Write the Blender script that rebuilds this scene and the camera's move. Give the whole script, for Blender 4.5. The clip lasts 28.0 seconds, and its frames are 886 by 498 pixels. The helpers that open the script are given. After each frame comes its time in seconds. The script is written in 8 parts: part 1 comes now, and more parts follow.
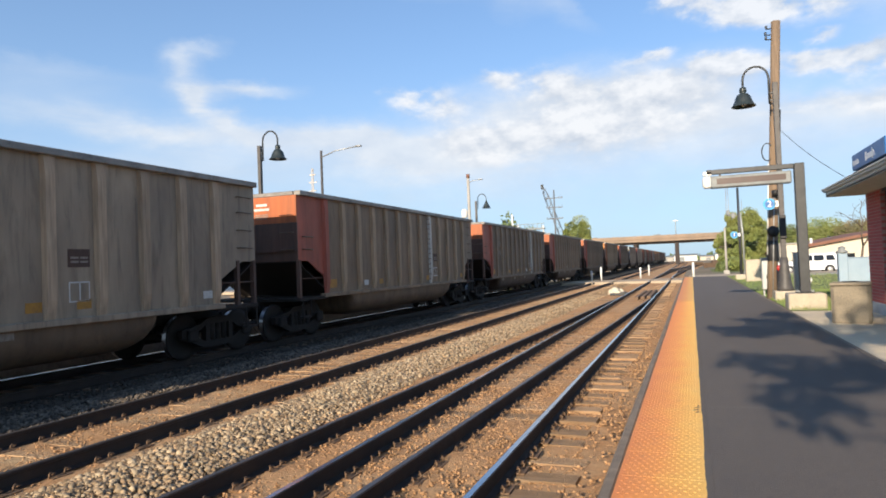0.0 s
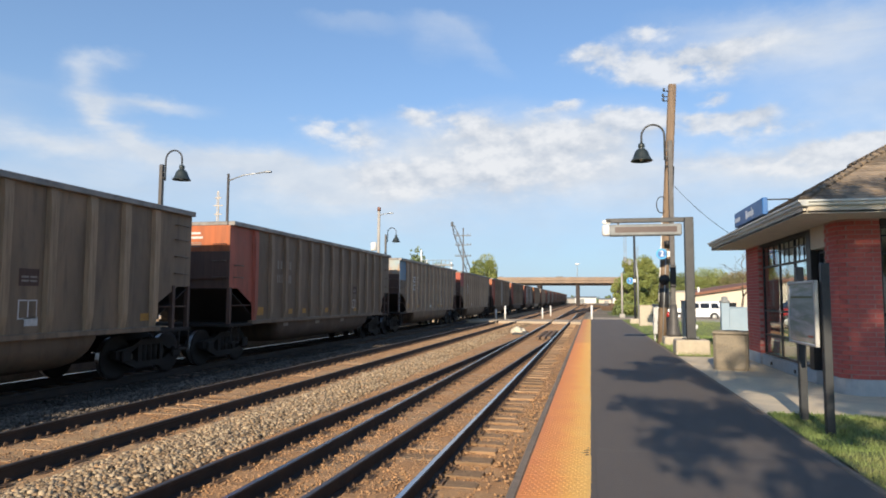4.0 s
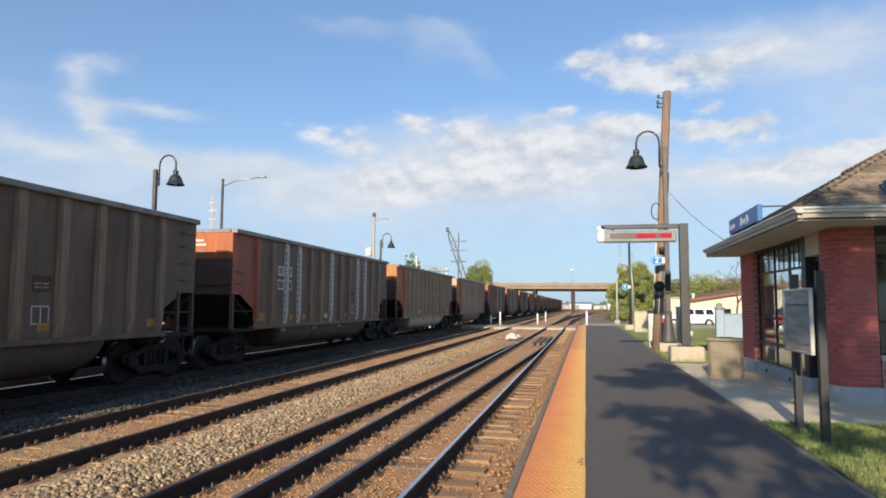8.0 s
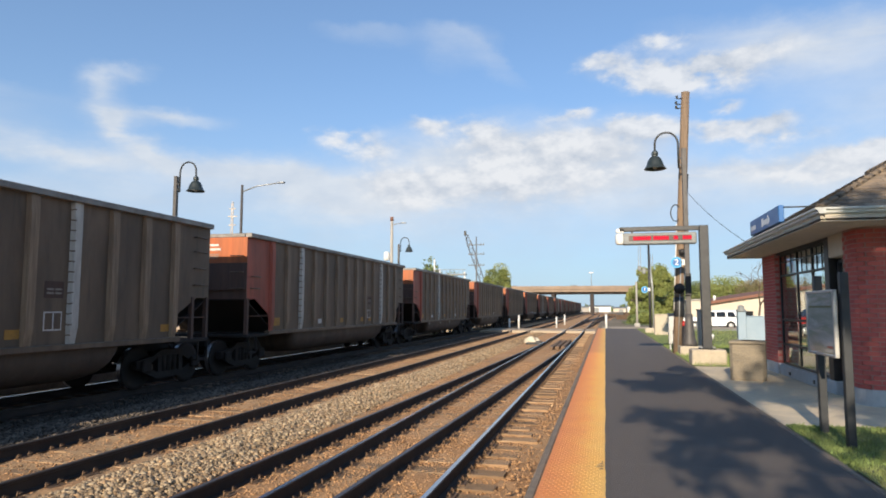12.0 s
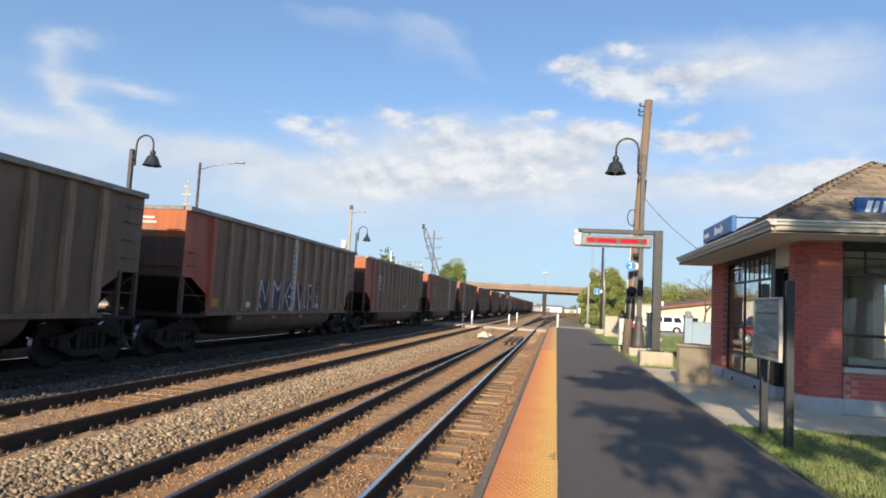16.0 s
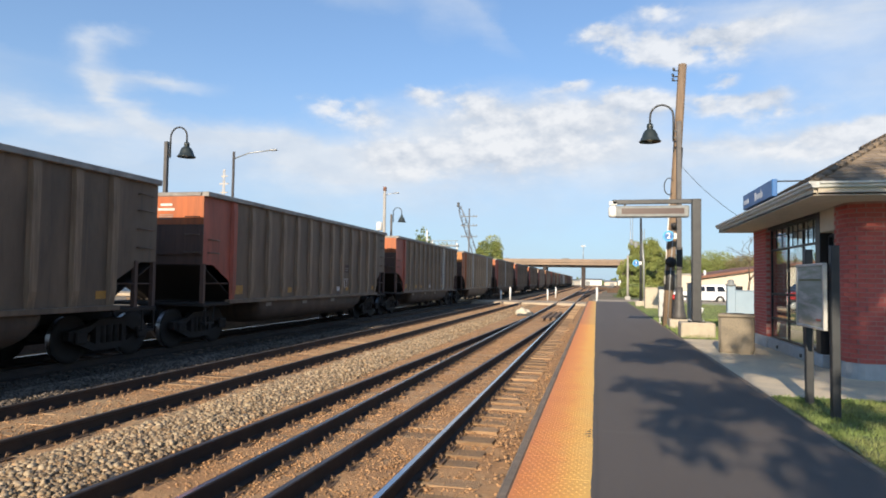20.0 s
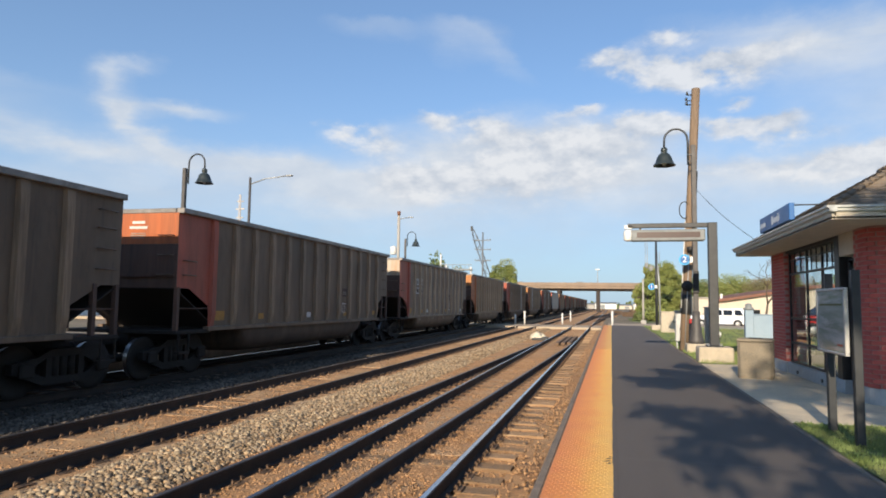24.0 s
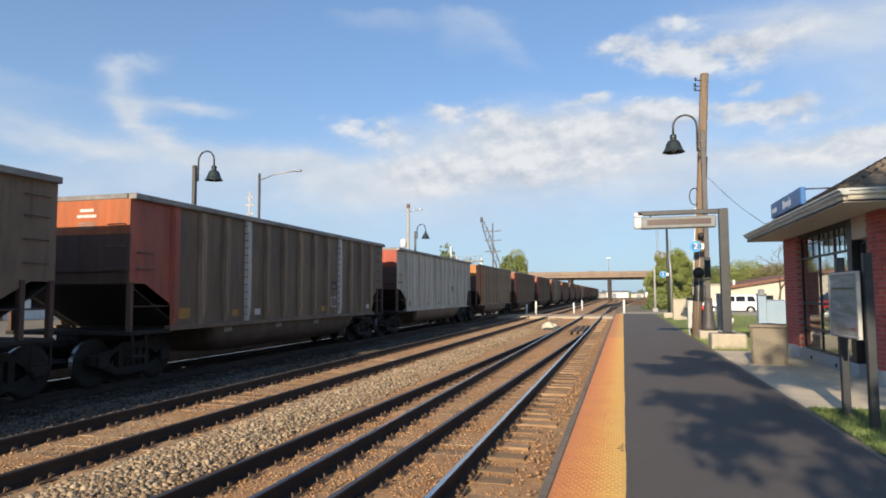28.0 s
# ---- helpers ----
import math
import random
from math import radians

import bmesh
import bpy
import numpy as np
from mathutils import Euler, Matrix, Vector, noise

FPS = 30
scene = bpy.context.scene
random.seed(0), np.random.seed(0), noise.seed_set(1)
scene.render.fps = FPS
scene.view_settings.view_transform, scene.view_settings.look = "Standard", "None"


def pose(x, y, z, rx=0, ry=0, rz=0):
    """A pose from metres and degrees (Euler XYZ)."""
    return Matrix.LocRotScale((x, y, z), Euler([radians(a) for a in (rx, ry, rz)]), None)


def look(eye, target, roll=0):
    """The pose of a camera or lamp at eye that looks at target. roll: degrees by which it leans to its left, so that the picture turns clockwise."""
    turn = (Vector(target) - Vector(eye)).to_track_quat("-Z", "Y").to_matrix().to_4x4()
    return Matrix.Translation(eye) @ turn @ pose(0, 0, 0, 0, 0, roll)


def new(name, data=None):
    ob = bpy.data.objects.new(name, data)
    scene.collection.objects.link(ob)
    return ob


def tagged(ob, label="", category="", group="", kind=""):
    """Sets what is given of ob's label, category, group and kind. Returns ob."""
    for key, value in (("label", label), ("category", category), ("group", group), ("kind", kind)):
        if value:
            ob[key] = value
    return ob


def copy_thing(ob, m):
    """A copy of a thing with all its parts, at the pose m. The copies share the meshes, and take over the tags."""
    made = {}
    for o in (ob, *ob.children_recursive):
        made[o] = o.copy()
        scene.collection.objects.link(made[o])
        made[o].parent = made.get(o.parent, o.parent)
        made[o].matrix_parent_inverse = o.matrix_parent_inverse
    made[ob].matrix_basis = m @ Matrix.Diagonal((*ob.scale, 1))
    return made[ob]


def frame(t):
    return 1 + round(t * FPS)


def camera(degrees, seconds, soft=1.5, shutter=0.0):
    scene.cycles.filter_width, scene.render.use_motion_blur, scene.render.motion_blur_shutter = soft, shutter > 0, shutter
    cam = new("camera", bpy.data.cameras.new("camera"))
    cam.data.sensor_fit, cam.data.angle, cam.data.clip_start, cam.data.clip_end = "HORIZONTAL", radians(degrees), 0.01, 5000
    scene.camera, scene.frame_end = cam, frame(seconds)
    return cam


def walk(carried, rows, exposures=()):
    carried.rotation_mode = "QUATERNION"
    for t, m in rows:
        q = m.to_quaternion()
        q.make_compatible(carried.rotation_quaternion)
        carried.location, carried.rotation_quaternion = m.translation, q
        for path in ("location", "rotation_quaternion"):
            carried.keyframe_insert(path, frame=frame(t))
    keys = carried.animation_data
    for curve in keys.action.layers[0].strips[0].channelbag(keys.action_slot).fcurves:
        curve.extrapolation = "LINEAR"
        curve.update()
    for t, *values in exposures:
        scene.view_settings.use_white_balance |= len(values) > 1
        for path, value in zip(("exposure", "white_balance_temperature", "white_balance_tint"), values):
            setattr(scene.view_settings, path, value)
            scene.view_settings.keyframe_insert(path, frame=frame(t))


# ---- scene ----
cam = camera(68.2, 28.0, 1.8)
PATH = [
    (0, (-0.053, -0.095, 1.518), (-0.761, 1.775, 1.572), -2.2),
    (0.5, (-0.041, -0.079, 1.506), (-0.605, 1.837, 1.614), 1.0),
    (1, (-0.029, -0.094, 1.505), (-0.51, 1.846, 1.581), -0.4),
    (1.5, (0.019, -0.102, 1.512), (-0.364, 1.859, 1.614), -0.0),
    (2, (0.01, -0.081, 1.521), (-0.356, 1.883, 1.619), -1.3),
    (2.5, (-0.006, -0.082, 1.515), (-0.427, 1.869, 1.641), 0.3),
    (4.5, (-0.009, -0.046, 1.569), (-0.462, 1.896, 1.723), -0.1),
    (5, (0.003, -0.003, 1.576), (-0.479, 1.934, 1.704), -0.5),
    (5.5, (-0.001, -0.052, 1.578), (-0.536, 1.869, 1.73), 0.7),
    (6, (-0.008, -0.08, 1.576), (-0.542, 1.843, 1.709), 0.5),
    (6.5, (0.012, -0.036, 1.563), (-0.528, 1.888, 1.643), -1.0),
    (7, (0.007, -0.033, 1.571), (-0.468, 1.901, 1.758), 0.3),
    (7.5, (-0.003, -0.031, 1.569), (-0.44, 1.91, 1.774), 1.3),
    (8, (-0.001, -0.003, 1.573), (-0.426, 1.944, 1.742), 0.4),
    (8.5, (-0.004, -0.01, 1.57), (-0.445, 1.935, 1.729), -0.2),
    (9, (0.008, -0.028, 1.574), (-0.412, 1.919, 1.761), -0.1),
    (9.5, (0.012, -0.019, 1.574), (-0.383, 1.933, 1.749), -0.2),
    (10, (0.018, -0.004, 1.575), (-0.371, 1.951, 1.743), -1.2),
    (10.5, (-0.005, -0.006, 1.58), (-0.434, 1.938, 1.77), 0.6),
    (11, (0.003, -0.003, 1.573), (-0.473, 1.934, 1.712), -0.1),
    (11.5, (-0.002, 0.009, 1.569), (-0.456, 1.951, 1.72), 0.8),
    (12, (0.006, -0.006, 1.575), (-0.472, 1.927, 1.755), 0.1),
    (12.5, (-0.011, -0.062, 1.579), (-0.47, 1.87, 1.819), 0.8),
    (14.5, (-0.085, -0.147, 1.523), (-0.533, 1.789, 1.748), 2.3),
    (15, (-0.077, -0.134, 1.532), (-0.536, 1.805, 1.702), 0.2),
    (15.5, (-0.081, -0.118, 1.515), (-0.452, 1.841, 1.669), 2.1),
    (16, (-0.093, -0.079, 1.511), (-0.441, 1.883, 1.674), 3.1),
    (16.5, (-0.08, -0.072, 1.512), (-0.464, 1.885, 1.659), 1.9),
    (17, (-0.071, -0.076, 1.518), (-0.475, 1.874, 1.696), 1.7),
    (17.5, (-0.065, -0.07, 1.508), (-0.494, 1.876, 1.676), 1.9),
    (18, (-0.084, -0.061, 1.511), (-0.505, 1.888, 1.652), 1.7),
    (18.5, (-0.073, -0.053, 1.515), (-0.478, 1.899, 1.67), 2.0),
    (19, (-0.04, -0.002, 1.523), (-0.491, 1.943, 1.637), 0.9),
    (19.5, (-0.008, 0.016, 1.534), (-0.481, 1.957, 1.615), 0.7),
    (20, (0.002, 0.043, 1.535), (-0.455, 1.988, 1.628), 0.9),
    (20.5, (-0.013, 0.066, 1.539), (-0.472, 2.009, 1.659), 0.4),
    (21, (-0.034, 0.034, 1.537), (-0.534, 1.967, 1.652), 0.9),
    (21.5, (-0.037, 0.035, 1.529), (-0.507, 1.975, 1.641), 1.0),
    (23.5, (-0.03, 0.046, 1.544), (-0.534, 1.977, 1.679), 0.3),
    (24, (-0.031, -0.014, 1.553), (-0.528, 1.917, 1.718), 0.8),
    (24.5, (-0.02, -0.01, 1.551), (-0.496, 1.929, 1.672), -1.2),
    (25, (0.003, 0.037, 1.557), (-0.448, 1.981, 1.683), -2.0),
    (25.5, (0.011, 0.064, 1.544), (-0.453, 2.006, 1.66), -1.5),
    (26, (0.009, 0.064, 1.551), (-0.443, 2.008, 1.671), -1.0),
    (26.5, (0.003, 0.034, 1.547), (-0.456, 1.98, 1.616), -1.2),
    (27, (0.013, 0.028, 1.551), (-0.481, 1.965, 1.613), -1.8),
    (27.5, (-0.002, 0.015, 1.539), (-0.426, 1.967, 1.645), 0.4),
    (28, (-0.016, -0.038, 1.548), (-0.543, 1.886, 1.688), -0.3),
]
walk(cam, [(t, look(eye, target, roll)) for t, eye, target, roll in PATH],
     exposures=[(0.0, 0.56), (0.4, 0.16), (1.0, 0.16), (1.8, 0.48), (2.5, 0.46), (5.0, 0.40), (15.0, 0.42), (17.0, 0.46), (20.0, 0.47), (21.0, 0.37), (24.0, 0.35), (25.5, 0.42), (27.0, 0.50), (28.0, 0.34)])

# ---------------------------------------------------------------- light
SUN_DIR = Vector((0.29, 2.75, -1.0)).normalized()      # the way the sunlight travels
SUN_ELEV = math.asin(-SUN_DIR.z)
SUN_AZ = math.atan2(-SUN_DIR.x, -SUN_DIR.y)            # from +y, clockwise seen from above

sun = new("sun", bpy.data.lights.new("sun", "SUN"))
sun.data.energy, sun.data.angle, sun.data.color = 5.0, radians(0.5), (1.0, 0.84, 0.64)
sun.matrix_basis = Matrix.Translation((0, -40, 40)) @ SUN_DIR.to_track_quat("-Z", "Y").to_matrix().to_4x4()


class Nodes:
    """A short hand for building node trees."""

    def __init__(self, tree):
        self.tree = tree
        tree.nodes.clear()

    def add(self, kind, inputs=()):
        node = self.tree.nodes.new(kind)
        for key, value in dict(inputs).items():
            self.set(node, key, value)
        return node

    def set(self, node, key, value):
        slot = node.inputs[key]
        if isinstance(value, bpy.types.NodeSocket):
            self.tree.links.new(value, slot)
        else:
            slot.default_value = value

    def math(self, op, a, b=0.0, c=0.0, clamp=False):
        n = self.add("ShaderNodeMath")
        n.operation, n.use_clamp = op, clamp
        for i, v in enumerate((a, b, c)):
            self.set(n, i, v)
        return n.outputs[0]

    def mix(self, f, a, b, blend="MIX"):
        n = self.add("ShaderNodeMix")
        n.data_type, n.blend_type = "RGBA", blend
        for i, v in ((0, f), (6, a), (7, b)):
            self.set(n, i, v)
        return n.outputs[2]

    def span(self, v, lo, hi, a=0.0, b=1.0, smooth=False):
        n = self.add("ShaderNodeMapRange", {0: v, 1: lo, 2: hi, 3: a, 4: b})
        n.interpolation_type = "SMOOTHSTEP" if smooth else "LINEAR"
        return n.outputs[0]

    def ramp(self, f, stops):
        n = self.add("ShaderNodeValToRGB", {0: f})
        el = n.color_ramp.elements
        while len(el) < len(stops):
            el.new(0.5)
        for e, (p, c) in zip(el, stops):
            e.position, e.color = p, (*c, 1)
        return n.outputs[0]

    def noise(self, vec, scale, detail=4.0, rough=0.55, dist=0.0):
        return self.add("ShaderNodeTexNoise", {"Vector": vec, "Scale": scale, "Detail": detail, "Roughness": rough, "Distortion": dist}).outputs[0]


def build_sky():
    world = bpy.data.worlds.new("sky")
    scene.world = world
    world.use_nodes = True
    n = Nodes(world.node_tree)
    sky = n.add("ShaderNodeTexSky")
    sky.sky_type, sky.sun_disc, sky.sun_elevation, sky.sun_rotation = "NISHITA", False, SUN_ELEV, SUN_AZ
    sky.altitude, sky.air_density, sky.dust_density, sky.ozone_density = 200.0, 1.0, 0.6, 2.5
    way = n.add("ShaderNodeTexCoord").outputs["Generated"]
    xyz = n.add("ShaderNodeSeparateXYZ", {0: way})
    az = n.math("ARCTAN2", xyz.outputs[0], xyz.outputs[1])
    el = n.math("ARCSINE", xyz.outputs[2])
    flat = n.add("ShaderNodeCombineXYZ", {0: az, 1: n.math("MULTIPLY", el, 1.7), 2: 0.4}).outputs[0]
    above = n.add("ShaderNodeCombineXYZ", {0: n.math("ADD", az, 0.006), 1: n.math("MULTIPLY_ADD", el, 1.7, 0.022), 2: 0.4}).outputs[0]
    big = n.noise(flat, 4.5, 6.0, 0.6, 0.35)
    puff = n.noise(flat, 14.0, 8.0, 0.56, 0.0)
    puff_above = n.noise(above, 14.0, 8.0, 0.56, 0.0)
    silk = n.noise(n.add("ShaderNodeMapping", {0: flat, 2: (0, 0, 0.25), 3: (0.55, 1.8, 1)}).outputs[0], 9.0, 8.0, 0.62, 0.8)
    # the outlines waver: warp the directions in which the clouds are laid out
    waz = n.math("MULTIPLY_ADD", n.math("SUBTRACT", n.noise(flat, 7.0, 5.0, 0.6), 0.5), 0.10, az)
    wel = n.math("MULTIPLY_ADD", n.math("SUBTRACT", n.noise(above, 11.0, 6.0, 0.62), 0.5), 0.050, el)
    # azimuth, elevation, half widths in degrees, weight, lean
    banks = ((-22.1, 14.9, 2.2, 1.0, 0.95, 0), (-19.4, 13.6, 2.0, 0.9, 0.5, 0), (-13.6, 16.2, 3.4, 0.9, 0.70, 0), (-10.6, 15.4, 2.6, 1.0, 0.6, 0),
             (-9.8, 13.6, 3.8, 1.6, 0.65, 0), (-5.9, 13.9, 4.0, 1.6, 0.85, 0), (-1.8, 14.3, 2.8, 1.2, 0.85, 0), (0.4, 12.9, 2.6, 1.4, 0.65, 0),
             (-12.5, 11.2, 5.2, 1.8, 0.55, 0), (-5.0, 11.0, 5.6, 1.8, 0.65, 0), (-17.8, 11.0, 3.8, 1.5, 0.5, 0), (-1.3, 16.8, 1.0, 0.45, 0.8, 0),
             (-3.4, 16.2, 1.9, 0.5, 0.5, 0), (2.7, 15.3, 2.2, 0.8, 0.9, 0), (5.1, 14.6, 1.8, 0.8, 0.7, 0), (1.1, 20.5, 2.2, 0.8, 0.75, 0),
             (4.5, 19.4, 2.4, 0.9, 0.75, 0), (7.4, 19.2, 3.4, 1.2, 1.0, 0), (10.2, 19.4, 2.2, 0.9, 0.65, 0), (5.9, 21.7, 2.4, 0.7, 0.7, 0), (13.5, 20.2, 3.5, 0.8, 0.6, 0.15),
             (9.6, 16.4, 1.0, 0.4, 0.75, 0), (9.2, 14.6, 2.0, 0.9, 0.85, 0), (12.6, 14.5, 2.4, 0.9, 0.9, 0), (15.2, 13.4, 2.4, 0.8, 0.55, 0),
             (16.5, 11.0, 3.4, 0.8, 0.95, 0), (20.6, 11.5, 3.6, 0.9, 0.8, 0), (9.0, 11.6, 3.0, 0.6, 0.5, 0), (34.0, 13.0, 9.0, 2.2, 0.8, 0), (-70.0, 13.0, 9.0, 2.4, 0.7, 0))
    wisps = ((-41.0, 18.0, 2.2, 0.6, 0.75, 0.1), (-42.9, 16.8, 1.0, 1.0, 0.65, 0.4), (-41.8, 14.8, 1.2, 1.3, 0.95, -0.3), (-39.6, 13.0, 2.4, 0.8, 1.0, -0.55),
             (-39.0, 15.2, 2.4, 0.6, 0.5, 0.1), (-36.2, 15.4, 3.0, 0.5, 0.85, 0), (-49.0, 12.4, 5.6, 1.0, 0.75, -0.12), (-43.0, 11.2, 5.0, 0.9, 0.62, -0.05))
    deck = ((-37.0, 11.6, 5.0, 1.6, 0.75, 0), (-30.5, 11.6, 5.0, 1.8, 0.95, 0), (-25.0, 10.9, 4.5, 2.0, 0.95, -0.12), (-20.0, 9.6, 6.0, 2.6, 0.85, 0), (-14.0, 12.8, 6.5, 3.4, 0.9, 0), (-6.0, 13.9, 8.0, 3.8, 1.15, 0),
            (0.5, 12.4, 5.5, 3.4, 0.85, 0), (9.0, 11.0, 7.0, 2.0, 0.72, 0), (18.0, 10.8, 7.0, 2.0, 0.9, 0), (13.8, 21.2, 6.0, 2.2, 0.85, -0.1), (20.0, 19.4, 6.0, 2.6, 0.8, 0), (22.0, 15.0, 6.0, 1.8, 0.6, 0),
            (-12.9, 23.2, 2.6, 1.4, 0.42, 0), (-9.3, 21.6, 2.4, 0.9, 0.35, -0.6), (-20.5, 23.8, 3.4, 0.9, 0.35, 0), (-44.0, 8.6, 10.0, 2.2, 0.55, 0), (-52.0, 15.5, 6.0, 1.6, 0.35, 0))

    def heap(rows, a0, e0, crown):
        """Soft humps summed up; crown: how much sharper they end above than below."""
        total = 0.0
        for a, e, w, hgt, weight, lean in rows:
            da = n.math("MULTIPLY_ADD", a0, 57.2958 / w, -a / w)
            de = n.math("MULTIPLY_ADD", e0, 57.2958 / hgt, -e / hgt)
            if lean:
                de = n.math("MULTIPLY_ADD", da, -lean * w / hgt, de)
            if crown != 1.0:
                de = n.math("MAXIMUM", n.math("MULTIPLY", de, crown), n.math("MULTIPLY", de, 0.75))
            d2 = n.math("MULTIPLY_ADD", da, da, n.math("MULTIPLY", de, de))
            total = n.math("MULTIPLY_ADD", n.math("EXPONENT", n.math("MULTIPLY", d2, -0.8)), weight, total)
        return total

    dens = n.math("MULTIPLY", heap(banks, waz, wel, 1.5), n.span(puff, 0.30, 0.68, 0.36, 2.1))
    cover = n.span(dens, 0.10, 1.12, 0.0, 0.93, smooth=True)
    thin = n.math("MULTIPLY", heap(wisps, waz, wel, 1.0), n.span(silk, 0.28, 0.72, 0.5, 1.35))
    base = n.math("MULTIPLY", heap(deck, waz, wel, 1.9), n.span(silk, 0.25, 0.75, 0.7, 1.2))
    thin = n.span(n.math("ADD", thin, base), 0.05, 1.25, 0.0, 0.9)
    haze = n.math("MULTIPLY_ADD", n.math("EXPONENT", n.math("MULTIPLY", n.math("ABSOLUTE", el), -4.5)), 0.62, 0.16)
    lit = n.math("MULTIPLY_ADD", n.math("SUBTRACT", puff, puff_above), 2.6, n.math("MULTIPLY_ADD", dens, 0.20, 0.40))
    cloud = n.mix(n.span(lit, 0.15, 0.95), (4.15, 4.6, 5.3, 1), (6.3, 6.45, 6.7, 1))
    tint = n.mix(1.0, sky.outputs[0], (0.80, 1.03, 1.27, 1), "MULTIPLY")
    clear = n.mix(haze, tint, (3.4, 4.7, 6.2, 1))
    # a thin veil under the cumulus, thickest some degrees above the horizon
    band = n.math("MULTIPLY_ADD", el, 57.2958 / 6.0, -7.0 / 6.0)
    band = n.math("EXPONENT", n.math("MULTIPLY", n.math("MULTIPLY", band, band), -1.0))
    veil = n.math("MULTIPLY", band, n.span(big, 0.30, 0.62, 0.20, 0.50))
    clear = n.mix(veil, clear, (4.1, 4.85, 5.8, 1))
    colour = n.mix(thin, clear, n.mix(n.span(puff, 0.36, 0.64), (4.75, 5.25, 5.95, 1), (5.6, 5.95, 6.4, 1)))
    colour = n.mix(cover, colour, cloud)
    back = n.add("ShaderNodeBackground", {0: colour, 1: 0.10})
    n.add("ShaderNodeOutputWorld", {0: back.outputs[0]})


build_sky()

# ---------------------------------------------------------------- materials
MATS = {}


def mat(name, a, b=None, scale=6.0, rough=0.8, metal=0.0, bump=0.0, bscale=None, c=None, big=0.0, island=0.0, spec=0.5, stretch=(1, 1, 1), emit=None, obj=0.0, coat=0.0, tints=None, soot=0.0):
    """A surface: two colours mixed by grain, a third by large stains, soot in streaks, fine relief, and a random lightness by island or object."""
    m = bpy.data.materials.new(name)
    m.use_nodes = True
    n = Nodes(m.node_tree)
    pos = n.add("ShaderNodeTexCoord").outputs["Object"]
    pos = n.add("ShaderNodeMapping", {0: pos, 3: stretch}).outputs[0]
    b = b or tuple(v * 0.8 for v in a)
    grain = n.noise(pos, scale, 6.0, 0.6)
    f = n.span(grain, 0.32, 0.68)
    col = n.mix(f, (*a, 1), (*b, 1))
    if c:
        stain = n.noise(pos, big or scale * 0.12, 5.0, 0.65, 0.4)
        col = n.mix(n.span(stain, 0.45, 0.72), col, (*c, 1))
    if soot:
        run = n.noise(n.add("ShaderNodeMapping", {0: pos, 3: (1.0, 2.6, 0.9)}).outputs[0], 3.0, 7.0, 0.68, 0.5)
        col = n.mix(n.span(run, 0.50, 0.74, 0.0, soot), col, (0.045, 0.034, 0.027, 1))
        fleck = n.noise(pos, 14.0, 6.0, 0.7)
        col = n.mix(n.span(fleck, 0.62, 0.78, 0.0, soot * 0.6), col, (0.30, 0.20, 0.125, 1))
    if island or obj:
        rnd = n.add("ShaderNodeNewGeometry").outputs["Random Per Island"] if island else n.add("ShaderNodeObjectInfo").outputs["Random"]
        k = island or obj
        if tints:
            col = n.mix(0.72, col, n.ramp(rnd, [(i / (len(tints) - 1), t) for i, t in enumerate(tints)]))
        val = n.math("MULTIPLY_ADD", n.math("FRACT", n.math("MULTIPLY", rnd, 17.3)), 2 * k, 1 - k)
        col = n.add("ShaderNodeHueSaturation", {"Color": col, "Value": val}).outputs[0]
    p = n.add("ShaderNodeBsdfPrincipled", {"Base Color": col, "Metallic": metal, "Specular IOR Level": spec, "Coat Weight": coat})
    r = n.math("MULTIPLY_ADD", grain, 0.24, rough - 0.12, clamp=True)
    n.set(p, "Roughness", r)
    if bump:
        rel = n.noise(pos, bscale or scale * 3, 5.0, 0.6)
        n.set(p, "Normal", n.add("ShaderNodeBump", {"Height": rel, "Strength": min(bump, 1.0), "Distance": 0.02 * max(1.0, bump)}).outputs[0])
    if emit:
        n.set(p, "Emission Color", (*emit[:3], 1))
        n.set(p, "Emission Strength", emit[3])
    n.add("ShaderNodeOutputMaterial", {0: p.outputs[0]})
    MATS[name] = m
    return m


def glass(name, tint, rough=0.02, dark=0.0):
    """A pane: clear glass with a mirror's gloss."""
    m = bpy.data.materials.new(name)
    m.use_nodes = True
    n = Nodes(m.node_tree)
    clear = n.add("ShaderNodeBsdfTransparent", {0: (*tint, 1)})
    gloss = n.add("ShaderNodeBsdfGlossy", {0: (0.9, 0.95, 1.0, 1), 1: rough})
    face = n.add("ShaderNodeLayerWeight", {0: 0.5}).outputs["Facing"]
    f = n.math("MULTIPLY_ADD", n.math("POWER", face, 5.0), 0.85, 0.035, clamp=True)
    mixn = n.add("ShaderNodeMixShader", {0: f, 1: clear.outputs[0], 2: gloss.outputs[0]})
    n.add("ShaderNodeOutputMaterial", {0: mixn.outputs[0]})
    return m


M_ASPHALT = mat("asphalt", (0.118, 0.105, 0.097), (0.094, 0.084, 0.079), 60, 0.86, bump=0.4, bscale=180, c=(0.135, 0.117, 0.104), big=0.5)


